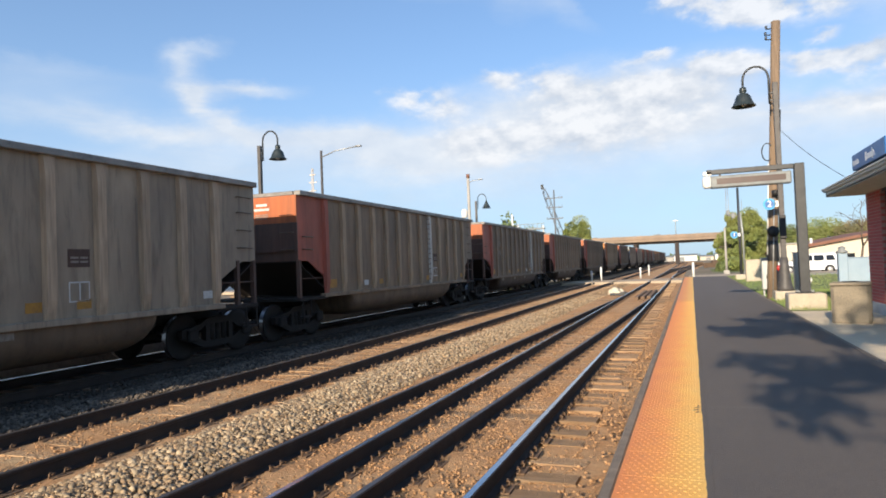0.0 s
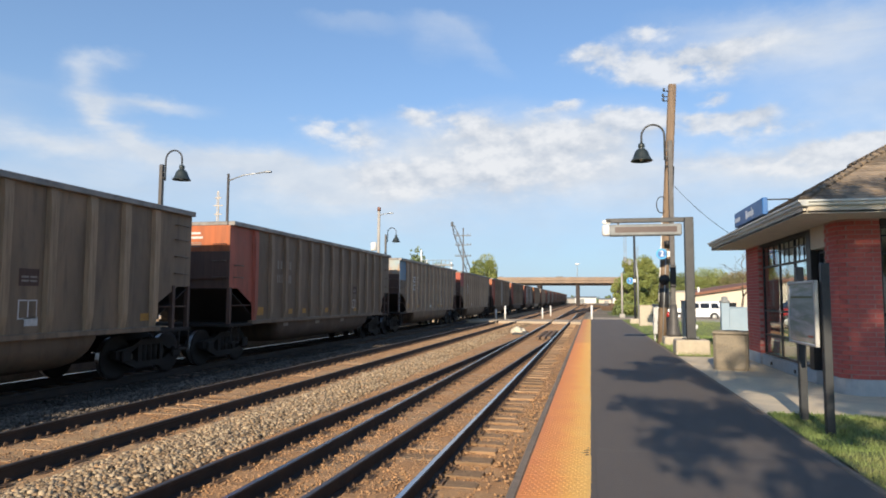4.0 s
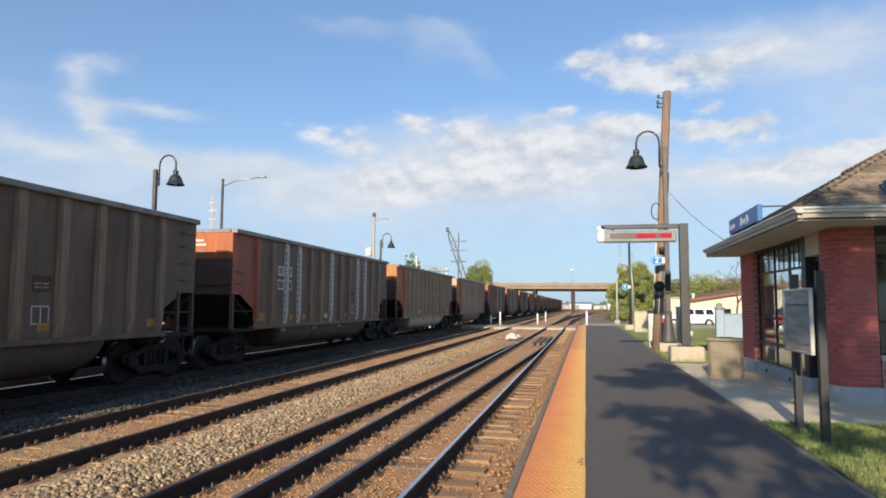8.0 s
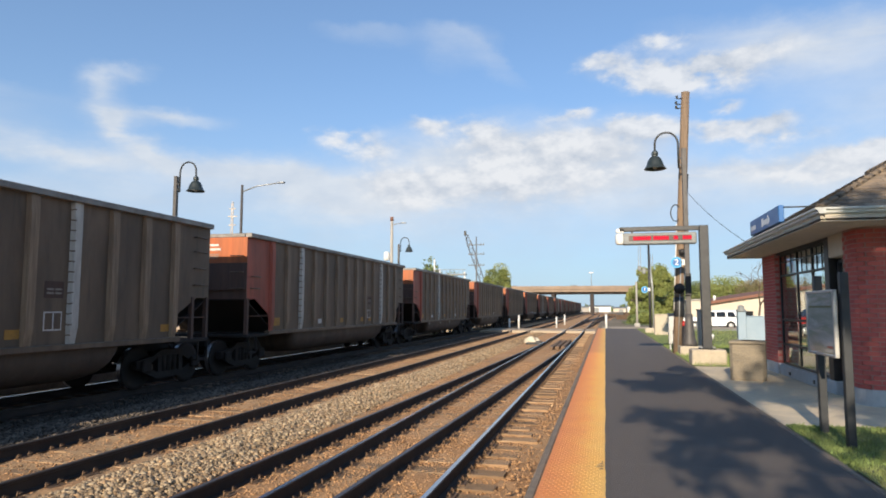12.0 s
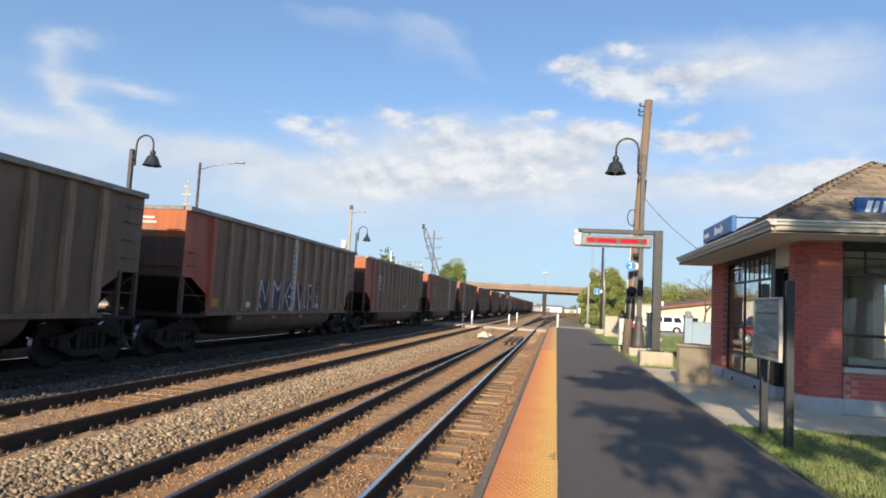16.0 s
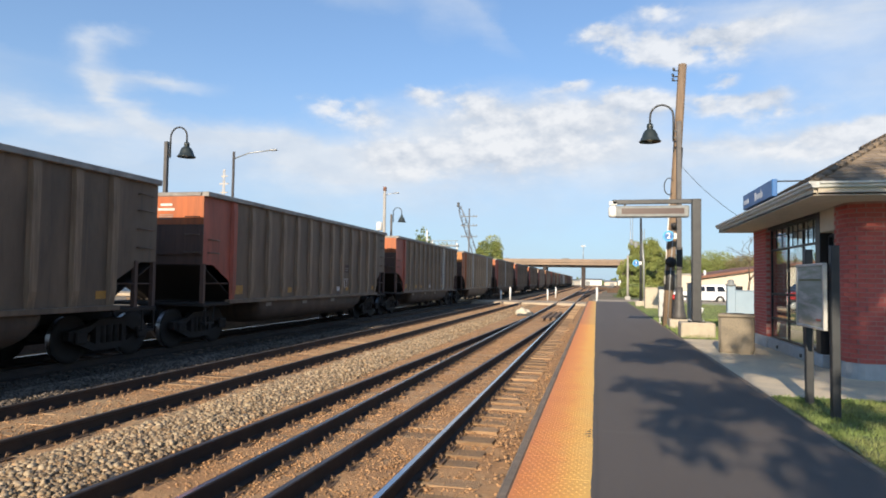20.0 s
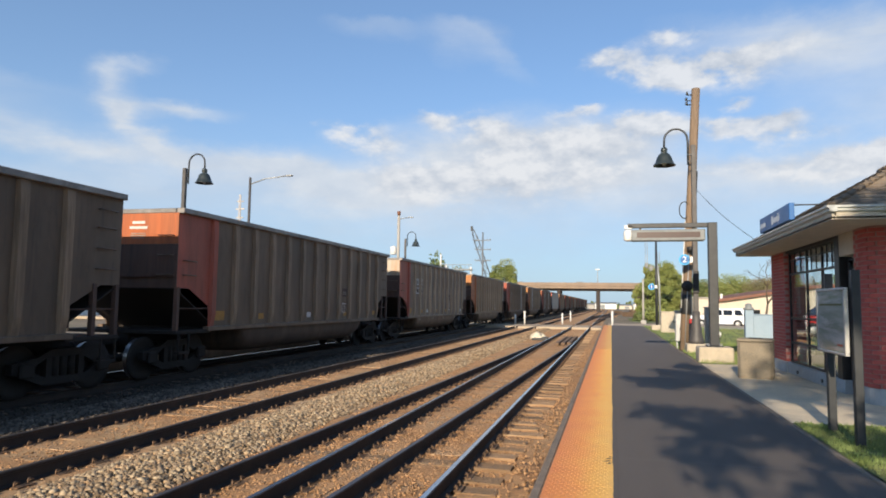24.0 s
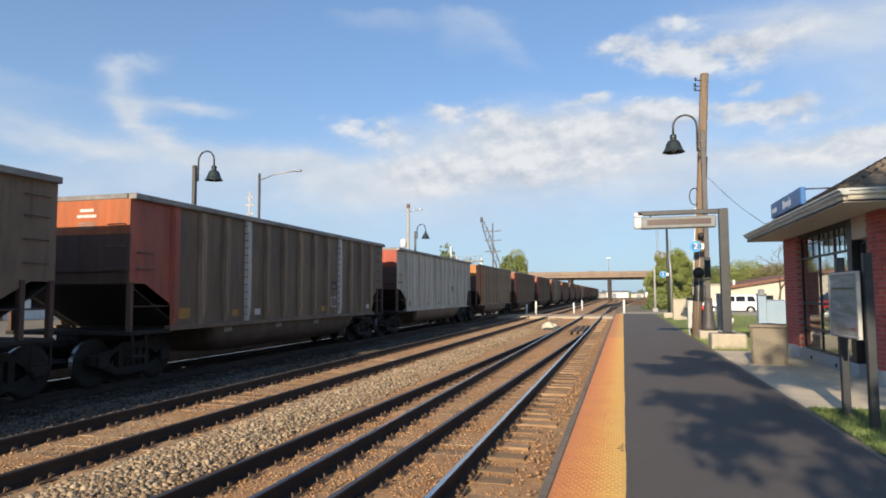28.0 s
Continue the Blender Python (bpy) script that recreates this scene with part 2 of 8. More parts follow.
def asphalt():
    """Fine dark asphalt with paler worn lanes, faint paving seams across it and scattered stains."""
    n = Nodes(M_ASPHALT.node_tree)
    pos = n.add("ShaderNodeNewGeometry").outputs["Position"]
    grit = n.noise(pos, 140.0, 4.0, 0.7)
    col = n.mix(n.span(grit, 0.32, 0.68), (0.137, 0.115, 0.099, 1), (0.095, 0.081, 0.071, 1))
    lane = n.noise(n.add("ShaderNodeMapping", {0: pos, 3: (1.3, 0.10, 1)}).outputs[0], 1.0, 4.0, 0.55)
    col = n.mix(n.span(lane, 0.48, 0.72, 0.0, 0.45), col, (0.152, 0.126, 0.104, 1))
    stain = n.noise(pos, 1.7, 6.0, 0.7, 0.6)
    col = n.mix(n.span(stain, 0.56, 0.74, 0.0, 0.5), col, (0.078, 0.071, 0.068, 1))
    y = n.add("ShaderNodeSeparateXYZ", {0: pos}).outputs[1]
    wob = n.math("MULTIPLY_ADD", n.noise(pos, 2.2, 3.0), 0.10, y)
    seam = n.math("ABSOLUTE", n.math("SUBTRACT", n.math("FRACT", n.math("MULTIPLY", wob, 0.21)), 0.5))
    col = n.mix(n.span(seam, 0.0, 0.007, 0.4, 0.0), col, (0.165, 0.15, 0.135, 1))
    p = n.add("ShaderNodeBsdfPrincipled", {"Base Color": col, "Roughness": 0.85})
    n.set(p, "Normal", n.add("ShaderNodeBump", {"Height": n.noise(pos, 190.0, 4.0, 0.7), "Strength": 0.45, "Distance": 0.02}).outputs[0])
    n.add("ShaderNodeOutputMaterial", {0: p.outputs[0]})


asphalt()
M_CONC = mat("concrete", (0.42, 0.40, 0.36), (0.34, 0.32, 0.29), 9, 0.9, bump=0.3, bscale=60, c=(0.27, 0.25, 0.22), big=0.8)
M_WALK = mat("walkway_concrete", (0.72, 0.60, 0.42), (0.62, 0.515, 0.36), 9, 0.9, bump=0.3, bscale=60, c=(0.48, 0.42, 0.32), big=0.8)
M_CONC_OLD = mat("old_concrete", (0.16, 0.15, 0.14), (0.11, 0.10, 0.095), 9, 0.92, bump=0.5, bscale=50, c=(0.22, 0.19, 0.16), big=1.2)
M_CURB = mat("worn_curb_concrete", (0.27, 0.215, 0.16), (0.19, 0.15, 0.115), 9, 0.92, bump=0.5, bscale=50, c=(0.15, 0.125, 0.10), big=1.2)
M_DUST = mat("dusty_pavement", (0.504, 0.402, 0.289), (0.396, 0.318, 0.230), 5, 0.92, bump=0.4, bscale=40, c=(0.324, 0.258, 0.189), big=0.5)
M_BLOCK = mat("cast_concrete", (0.52, 0.45, 0.34), (0.44, 0.38, 0.29), 8, 0.9, bump=0.3, bscale=50, c=(0.36, 0.32, 0.26), big=1.5)
M_PEBBLE = mat("pebble_concrete", (0.33, 0.28, 0.20), (0.20, 0.17, 0.13), 45, 0.9, bump=0.8, bscale=70, c=(0.30, 0.25, 0.18), big=2.0)
M_GRASS = mat("grass_ground", (0.157, 0.202, 0.061), (0.111, 0.148, 0.045), 5, 0.95, bump=0.8, bscale=40, c=(0.211, 0.197, 0.089), big=0.5)
M_BLADE = mat("grass_blades", (0.207, 0.273, 0.081), (0.144, 0.207, 0.054), 3, 0.8, c=(0.271, 0.246, 0.107), big=0.6, island=0.3)
M_GROUND = mat("bare_ground", (0.26, 0.205, 0.14), (0.19, 0.15, 0.105), 2.5, 0.95, bump=0.6, bscale=20, c=(0.12, 0.115, 0.06), big=0.06)
M_BED = mat("ballast_bed", (0.515, 0.291, 0.135), (0.340, 0.183, 0.082), 22, 0.95, bump=0.8, bscale=38, c=(0.494, 0.348, 0.197), big=0.9)
M_BED_TAN = mat("tan_gravel_bed", (0.330, 0.223, 0.123), (0.170, 0.109, 0.062), 30, 0.95, bump=1.0, bscale=40, c=(0.250, 0.176, 0.106), big=1.5)
M_BED_TIES = mat("rusty_bed_between_ties", (0.536, 0.291, 0.127), (0.299, 0.160, 0.072), 26, 0.95, bump=0.7, bscale=38, c=(0.484, 0.310, 0.164), big=1.3)
M_BED_DARK = mat("coal_dusted_ballast", (0.075, 0.062, 0.05), (0.045, 0.037, 0.031), 22, 0.95, bump=1.0, bscale=38, c=(0.10, 0.083, 0.067), big=1.2)
M_STONE = mat("ballast_stone", (0.340, 0.240, 0.140), (0.226, 0.157, 0.095), 14, 0.9, island=0.5, bump=0.2, tints=((0.381, 0.268, 0.151), (0.237, 0.166, 0.096), (0.237, 0.189, 0.135), (0.371, 0.231, 0.120), (0.454, 0.342, 0.215), (0.155, 0.109, 0.068), (0.299, 0.235, 0.164)))
M_STONE_PALE = mat("pale_ballast_stone", (0.399, 0.312, 0.204), (0.314, 0.242, 0.160), 14, 0.9, island=0.35, bump=0.2)
M_STONE_RUST = mat("rusty_stone", (0.432, 0.252, 0.125), (0.270, 0.155, 0.076), 14, 0.92, island=0.35, bump=0.2)
M_STONE_DARK = mat("coal_dusted_stone", (0.143, 0.116, 0.090), (0.074, 0.060, 0.047), 14, 0.92, island=0.6, bump=0.2)
M_TIE = mat("tie_wood", (0.370, 0.234, 0.126), (0.246, 0.152, 0.081), 9, 0.92, bump=0.9, bscale=30, c=(0.352, 0.262, 0.170), big=2.0, stretch=(0.25, 3, 1), obj=0.36)
M_TIE_FAR = mat("worn_tie_wood", (0.23, 0.15, 0.095), (0.13, 0.085, 0.055), 9, 0.92, bump=0.8, bscale=30, stretch=(0.25, 3, 1), island=0.3)
M_RAIL = mat("rail_web_steel", (0.022, 0.018, 0.017), (0.035, 0.024, 0.019), 14, 0.75, metal=0.2, bump=0.3, c=(0.055, 0.035, 0.024), big=1.6)
M_RAILTOP = mat("rail_head_worn", (0.44, 0.46, 0.49), (0.34, 0.355, 0.38), 20, 0.17, metal=0.95, stretch=(8, 0.4, 1))
M_RAILDULL = mat("rail_head_dull", (0.20, 0.19, 0.19), (0.13, 0.115, 0.105), 20, 0.48, metal=0.8, stretch=(8, 0.4, 1))
M_CLIP = mat("rail_clip_rust", (0.20, 0.125, 0.075), (0.12, 0.075, 0.047), 30, 0.85, metal=0.1, bump=0.3)
M_STEEL_D = mat("dark_painted_steel", (0.030, 0.034, 0.038), (0.022, 0.025, 0.028), 8, 0.5, bump=0.1, c=(0.045, 0.048, 0.05), big=2)
M_STEEL_G = mat("grey_painted_steel", (0.20, 0.22, 0.22), (0.16, 0.17, 0.175), 7, 0.55, bump=0.1, c=(0.26, 0.27, 0.26), big=1.5)
M_STEEL_M = mat("weathered_grey_steel", (0.080, 0.074, 0.070), (0.058, 0.054, 0.052), 8, 0.55, bump=0.1, c=(0.10, 0.092, 0.086), big=2)
M_GALV = mat("galvanised_steel", (0.42, 0.43, 0.42), (0.33, 0.34, 0.34), 12, 0.5, metal=0.5, bump=0.1)
M_BELL = mat("lamp_bell_enamel", (0.024, 0.034, 0.036), (0.018, 0.026, 0.028), 6, 0.38, c=(0.04, 0.05, 0.05), big=3)
M_POLE = mat("utility_pole_wood", (0.28, 0.195, 0.125), (0.18, 0.128, 0.085), 6, 0.92, bump=0.9, bscale=14, stretch=(3, 3, 0.15), c=(0.13, 0.10, 0.075), big=0.7)
M_WHITE = mat("white_paint", (0.78, 0.78, 0.75), (0.70, 0.70, 0.67), 6, 0.55, c=(0.6, 0.58, 0.53), big=1.5)
M_BLACK = mat("black_plastic", (0.014, 0.014, 0.015), (0.02, 0.02, 0.02), 12, 0.5)
M_BLUE = mat("sign_blue", (0.020, 0.125, 0.36), (0.017, 0.105, 0.31), 4, 0.42, c=(0.03, 0.14, 0.36), big=2)
M_BLUE_L = mat("sign_light_blue", (0.04, 0.36, 0.70), (0.035, 0.32, 0.64), 4, 0.4)
M_LETTER = mat("sign_white", (0.80, 0.82, 0.84), (0.74, 0.76, 0.78), 5, 0.45)
M_LED = mat("led_red", (0.03, 0.004, 0.006), (0.02, 0.004, 0.005), 8, 0.7, spec=0.1, emit=(1.0, 0.004, 0.045, 0.72))
M_SCREEN = mat("display_window", (0.060, 0.030, 0.026), (0.045, 0.024, 0.02), 9, 0.35)
M_TACT = None


def tactile():
    """Cast orange warning tile, weathered to yellow along its back edge."""
    m = bpy.data.materials.new("tactile_tile")
    m.use_nodes = True
    n = Nodes(m.node_tree)
    pos = n.add("ShaderNodeNewGeometry").outputs["Position"]
    x = n.add("ShaderNodeSeparateXYZ", {0: pos}).outputs[0]
    wob = n.noise(pos, 2.0, 5.0, 0.6)
    f = n.math("ADD", n.span(x, -0.62, -0.01), n.math("MULTIPLY_ADD", wob, 0.5, -0.25))
    col = n.ramp(f, [(0.0, (0.70, 0.235, 0.068)), (0.45, (0.82, 0.33, 0.08)), (0.72, (0.87, 0.455, 0.10)), (1.0, (0.88, 0.52, 0.13))])
    dirt = n.noise(pos, 9.0, 6.0, 0.65)
    col = n.mix(n.span(dirt, 0.54, 0.78, 0.0, 0.35), col, (0.36, 0.15, 0.06, 1))
    p = n.add("ShaderNodeBsdfPrincipled", {"Base Color": col, "Roughness": 0.62})
    n.set(p, "Normal", n.add("ShaderNodeBump", {"Height": n.noise(pos, 120.0), "Strength": 0.25, "Distance": 0.01}).outputs[0])
    n.add("ShaderNodeOutputMaterial", {0: p.outputs[0]})
    return m


M_TACT = tactile()
M_BRICK = mat("red_brick", (0.564, 0.130, 0.106), (0.444, 0.102, 0.084), 16, 0.88, bump=0.4, bscale=60, obj=0.10)
M_BRICK_I = mat("red_brick_wall", (0.42, 0.105, 0.085), (0.33, 0.082, 0.067), 16, 0.88, bump=0.4, bscale=60, island=0.16)
M_MORTAR = mat("mortar", (0.506, 0.304, 0.257), (0.418, 0.247, 0.210), 30, 0.95, bump=0.4)
M_BASE = mat("limestone_base", (0.50, 0.52, 0.52), (0.42, 0.44, 0.45), 8, 0.9, bump=0.3, bscale=50, c=(0.36, 0.37, 0.37), big=1.5)
M_SILL = mat("window_sill_stone", (0.55, 0.52, 0.45), (0.48, 0.45, 0.40), 8, 0.85, bump=0.2)
M_FASCIA = mat("gutter_paint", (0.600, 0.609, 0.560), (0.510, 0.522, 0.490), 5, 0.5, c=(0.660, 0.652, 0.588), big=1.0)
M_SOFFIT = mat("soffit_boards", (0.700, 0.613, 0.482), (0.595, 0.525, 0.420), 6, 0.8, bump=0.1)
M_CREAM = mat("cream_trim_paint", (0.649, 0.571, 0.435), (0.571, 0.502, 0.387), 5, 0.7, c=(0.492, 0.433, 0.339), big=1.2)
M_SHINGLE = mat("roof_shingle", (0.36, 0.27, 0.18), (0.25, 0.19, 0.13), 7, 0.95, bump=0.8, bscale=90, c=(0.19, 0.16, 0.13), big=0.8, island=0.3)
M_FRAME = mat("window_frame_dark", (0.016, 0.016, 0.017), (0.022, 0.022, 0.023), 9, 0.45)
M_PANE = glass("window_pane", (0.90, 0.93, 0.93))
M_INT = mat("interior_plaster", (0.60, 0.53, 0.45), (0.52, 0.46, 0.39), 4, 0.9)
M_INTFLOOR = mat("interior_floor_tile", (0.16, 0.12, 0.10), (0.12, 0.09, 0.08), 5, 0.6)
M_PAPER = mat("poster_print", (0.459, 0.546, 0.504), (0.216, 0.299, 0.238), 1.6, 0.22, c=(0.702, 0.728, 0.770), big=2.2, stretch=(1, 0.4, 3), coat=0.7)
M_ALU = mat("aluminium_frame", (0.58, 0.57, 0.53), (0.48, 0.47, 0.44), 9, 0.4, metal=0.5)
M_BARK = mat("bark", (0.13, 0.10, 0.075), (0.075, 0.058, 0.045), 9, 0.95, bump=0.9, stretch=(2, 2, 0.4))
M_LEAF = mat("leaf_green", (0.244, 0.280, 0.078), (0.163, 0.213, 0.058), 0.8, 0.7, island=0.35, c=(0.288, 0.280, 0.078), big=0.35)
M_LEAF_D = mat("leaf_dark_green", (0.144, 0.190, 0.062), (0.102, 0.146, 0.050), 0.8, 0.7, island=0.35, c=(0.168, 0.185, 0.060), big=0.35)
M_LEAF_B = mat("leaf_brownish", (0.26, 0.205, 0.11), (0.18, 0.155, 0.085), 0.8, 0.8, island=0.35, c=(0.17, 0.18, 0.07), big=0.3)
M_TWIG = mat("bare_twig", (0.16, 0.12, 0.09), (0.11, 0.085, 0.065), 5, 0.95)
M_TAN = mat("bridge_concrete", (0.33, 0.24, 0.17), (0.27, 0.20, 0.145), 0.6, 0.9, c=(0.22, 0.17, 0.13), big=0.12, bump=0.2, stretch=(1, 1, 0.4))
M_PIER = mat("bridge_steel_pier", (0.05, 0.038, 0.033), (0.035, 0.028, 0.025), 1.0, 0.8)
M_CARW = mat("car_paint_white", (0.78, 0.80, 0.82), (0.74, 0.76, 0.78), 2, 0.28, coat=0.6)
M_CARGL = mat("car_dark_glass", (0.012, 0.014, 0.017), (0.015, 0.017, 0.02), 2, 0.08)
M_TYRE = mat("tyre_rubber", (0.018, 0.018, 0.018), (0.025, 0.025, 0.025), 20, 0.85, bump=0.3)
M_RED = mat("red_paint", (0.42, 0.03, 0.028), (0.36, 0.025, 0.024), 3, 0.35)
M_STUCCO = mat("cream_stucco", (0.62, 0.54, 0.44), (0.55, 0.48, 0.39), 2, 0.9, bump=0.2)
M_ROOFBR = mat("brown_roof", (0.23, 0.11, 0.075), (0.18, 0.09, 0.062), 2, 0.9)
M_PALEBLUE = mat("pale_blue_panel", (0.281, 0.369, 0.442), (0.250, 0.336, 0.408), 2, 0.5, c=(0.328, 0.394, 0.451), big=1.0)
M_YELLOW = mat("yellow_marker", (0.448, 0.226, 0.032), (0.352, 0.172, 0.032), 9, 0.6, c=(0.208, 0.121, 0.054), big=5)
M_ROCK = mat("pale_rock", (0.66, 0.60, 0.46), (0.54, 0.48, 0.37), 7, 0.9, bump=0.6, obj=0.15)
M_WIRE = mat("cable_black", (0.02, 0.02, 0.02), (0.03, 0.03, 0.03), 5, 0.7)
# freight cars: coal-dusted paint, streaked down the sides
STREAK = (2.2, 0.7, 0.22)
M_BODY = mat("dusty_brown_steel", (0.184, 0.122, 0.075), (0.126, 0.085, 0.054), 3.5, 0.60, c=(0.091, 0.064, 0.043), big=0.8, stretch=STREAK, bump=0.15, bscale=5, soot=0.6)
M_BODY_T = mat("dusty_tan_steel", (0.275, 0.184, 0.109), (0.190, 0.131, 0.082), 3.5, 0.60, c=(0.130, 0.094, 0.064), big=0.8, stretch=STREAK, bump=0.15, bscale=5, soot=0.6)
M_BODY_G = mat("dusty_grey_steel", (0.258, 0.180, 0.119), (0.185, 0.129, 0.088), 3.5, 0.60, c=(0.116, 0.083, 0.060), big=0.8, stretch=STREAK, bump=0.15, bscale=5, soot=0.6)
M_BODY_L = mat("dusty_light_steel", (0.40, 0.31, 0.215), (0.30, 0.232, 0.165), 3.5, 0.60, c=(0.20, 0.158, 0.118), big=0.8, stretch=STREAK, bump=0.15, bscale=5, soot=0.6)
M_BODY_R = mat("dusty_red_steel", (0.463, 0.106, 0.062), (0.361, 0.083, 0.050), 3.5, 0.60, c=(0.218, 0.074, 0.048), big=0.8, stretch=STREAK, bump=0.15, bscale=5, soot=0.6)
M_BODY_O = mat("dusty_orange_steel", (0.506, 0.165, 0.050), (0.396, 0.125, 0.042), 3.5, 0.60, c=(0.242, 0.095, 0.045), big=0.8, stretch=STREAK, bump=0.15, bscale=5, soot=0.6)
M_BODY_W = mat("dusty_pale_steel", (0.56, 0.5, 0.4), (0.46, 0.41, 0.33), 3.5, 0.60, c=(0.31, 0.26, 0.21), big=0.8, stretch=STREAK, bump=0.15, bscale=5, soot=0.6)
# Side posts: body colours lightened for the sky light their faces catch.
M_RIB = mat("skylit_post_b", (0.291, 0.200, 0.125), (0.188, 0.130, 0.083), 5.0, 0.65, c=(0.114, 0.086, 0.062), big=1.1, stretch=(3, 3, 0.3), bump=0.1, bscale=9, obj=0.16, soot=0.6)
M_RIB_T = mat("skylit_post_t", (0.415, 0.288, 0.174), (0.288, 0.203, 0.126), 5.0, 0.65, c=(0.173, 0.127, 0.088), big=1.1, stretch=(3, 3, 0.3), bump=0.1, bscale=9, obj=0.16, soot=0.6)
M_RIB_G = mat("skylit_post_g", (0.480, 0.353, 0.233), (0.336, 0.246, 0.167), 5.0, 0.65, c=(0.192, 0.140, 0.101), big=1.1, stretch=(3, 3, 0.3), bump=0.1, bscale=9, obj=0.16, soot=0.6)
M_RIB_W = mat("skylit_post_w", (0.62, 0.56, 0.46), (0.5, 0.45, 0.37), 5.0, 0.65, c=(0.36, 0.31, 0.26), big=1.1, stretch=(3, 3, 0.3), bump=0.1, bscale=9, obj=0.16)
M_END_O = mat("orange_end_paint", (0.46, 0.125, 0.034), (0.39, 0.1, 0.03), 3.0, 0.6, c=(0.27, 0.09, 0.035), big=1.2, stretch=STREAK, soot=0.35)
M_END_Y = mat("amber_end_paint", (0.52, 0.2, 0.038), (0.45, 0.165, 0.034), 3.0, 0.6, c=(0.3, 0.13, 0.04), big=1.2, stretch=STREAK, soot=0.35)
M_END_R = mat("red_end_paint", (0.46, 0.075, 0.034), (0.38, 0.062, 0.03), 3.0, 0.6, c=(0.25, 0.065, 0.036), big=1.2, stretch=STREAK, soot=0.35)
M_END_B = mat("faded_blue_end_paint", (0.24, 0.36, 0.42), (0.42, 0.37, 0.27), 1.6, 0.6, c=(0.46, 0.22, 0.08), big=1.1, stretch=(1.2, 1, 0.8))
M_END_W = mat("pale_end_paint", (0.48, 0.42, 0.33), (0.42, 0.37, 0.29), 3.0, 0.6, c=(0.46, 0.2, 0.075), big=1.2, stretch=STREAK)
# End-sheet brown: soot plus the car gap's shade; serves as dark ink too.
M_SOOT_SHADE = mat("soot_and_shade_brown", (0.102, 0.061, 0.046), (0.066, 0.042, 0.034), 3.5, 0.8, c=(0.132, 0.074, 0.052), big=0.9, stretch=STREAK)
M_PANEL_B = mat("blue_side_panel", (0.085, 0.215, 0.36), (0.07, 0.185, 0.32), 3.0, 0.55, c=(0.08, 0.13, 0.17), big=0.9, stretch=STREAK)
M_PANEL_R = mat("red_side_panel", (0.30, 0.035, 0.03), (0.26, 0.03, 0.027), 3.0, 0.55, stretch=STREAK)
M_STRIPE = mat("white_post_paint", (0.60, 0.58, 0.53), (0.50, 0.48, 0.44), 5.0, 0.6, c=(0.38, 0.36, 0.33), big=1.4, stretch=STREAK)


def ragged_paint():
    """White post paint with bare notches along its leading edge."""
    tree = M_STRIPE.node_tree
    n = Nodes(tree)
    pos = n.add("ShaderNodeTexCoord").outputs["Object"]
    xyz = n.add("ShaderNodeSeparateXYZ", {0: pos})
    grain = n.noise(n.add("ShaderNodeMapping", {0: pos, 3: (2.2, 2.2, 0.5)}).outputs[0], 5.0, 6.0, 0.6)
    col = n.mix(n.span(grain, 0.35, 0.72), (0.56, 0.53, 0.47, 1), (0.38, 0.35, 0.305, 1))
    notch = n.math("FRACT", n.math("MULTIPLY_ADD", grain, 0.5, n.math("MULTIPLY", xyz.outputs[2], 5.2)))
    gap = n.math("MULTIPLY", n.math("LESS_THAN", notch, 0.13), n.math("LESS_THAN", xyz.outputs[1], -0.068))
    col = n.mix(gap, col, (0.16, 0.11, 0.075, 1))
    p = n.add("ShaderNodeBsdfPrincipled", {"Base Color": col, "Roughness": 0.65})
    n.add("ShaderNodeOutputMaterial", {0: p.outputs[0]})


ragged_paint()
M_CHORD = mat("top_chord_steel", (0.320, 0.296, 0.267), (0.208, 0.192, 0.178), 5, 0.55, metal=0.25, c=(0.160, 0.144, 0.130), big=1.0, stretch=(1, 0.4, 1), soot=0.6)
# Tub steel: a darker brown than the side sheets, with soot streaks.
M_TUB = mat("dark_tub_steel", (0.115, 0.077, 0.050), (0.079, 0.053, 0.037), 3.5, 0.75, c=(0.061, 0.043, 0.032), big=0.7, stretch=STREAK, bump=0.15, bscale=5, soot=0.6)
M_TRUCK = mat("truck_black_steel", (0.025, 0.021, 0.019), (0.035, 0.029, 0.025), 8, 0.8, bump=0.3, spec=0.25)
M_TREAD = mat("wheel_tread_steel", (0.40, 0.40, 0.42), (0.30, 0.30, 0.32), 9, 0.3, metal=0.9)
M_COAL = mat("coal_load", (0.016, 0.016, 0.017), (0.028, 0.028, 0.03), 9, 0.6, bump=1.0, bscale=12)
M_MARK = mat("stencil_white", (0.66, 0.64, 0.60), (0.48, 0.46, 0.43), 14, 0.7)
M_FADED = mat("faded_stencil", (0.33, 0.29, 0.25), (0.20, 0.165, 0.13), 22, 0.75, c=(0.16, 0.12, 0.09), big=9)
M_GRAF_W = mat("spray_white", (0.56, 0.55, 0.58), (0.46, 0.45, 0.49), 9, 0.6)
M_GRAF_B = mat("spray_blue", (0.035, 0.03, 0.075), (0.03, 0.028, 0.055), 9, 0.6)
M_CRANE = mat("crane_lattice_paint", (0.15, 0.16, 0.17), (0.11, 0.12, 0.13), 3, 0.6)

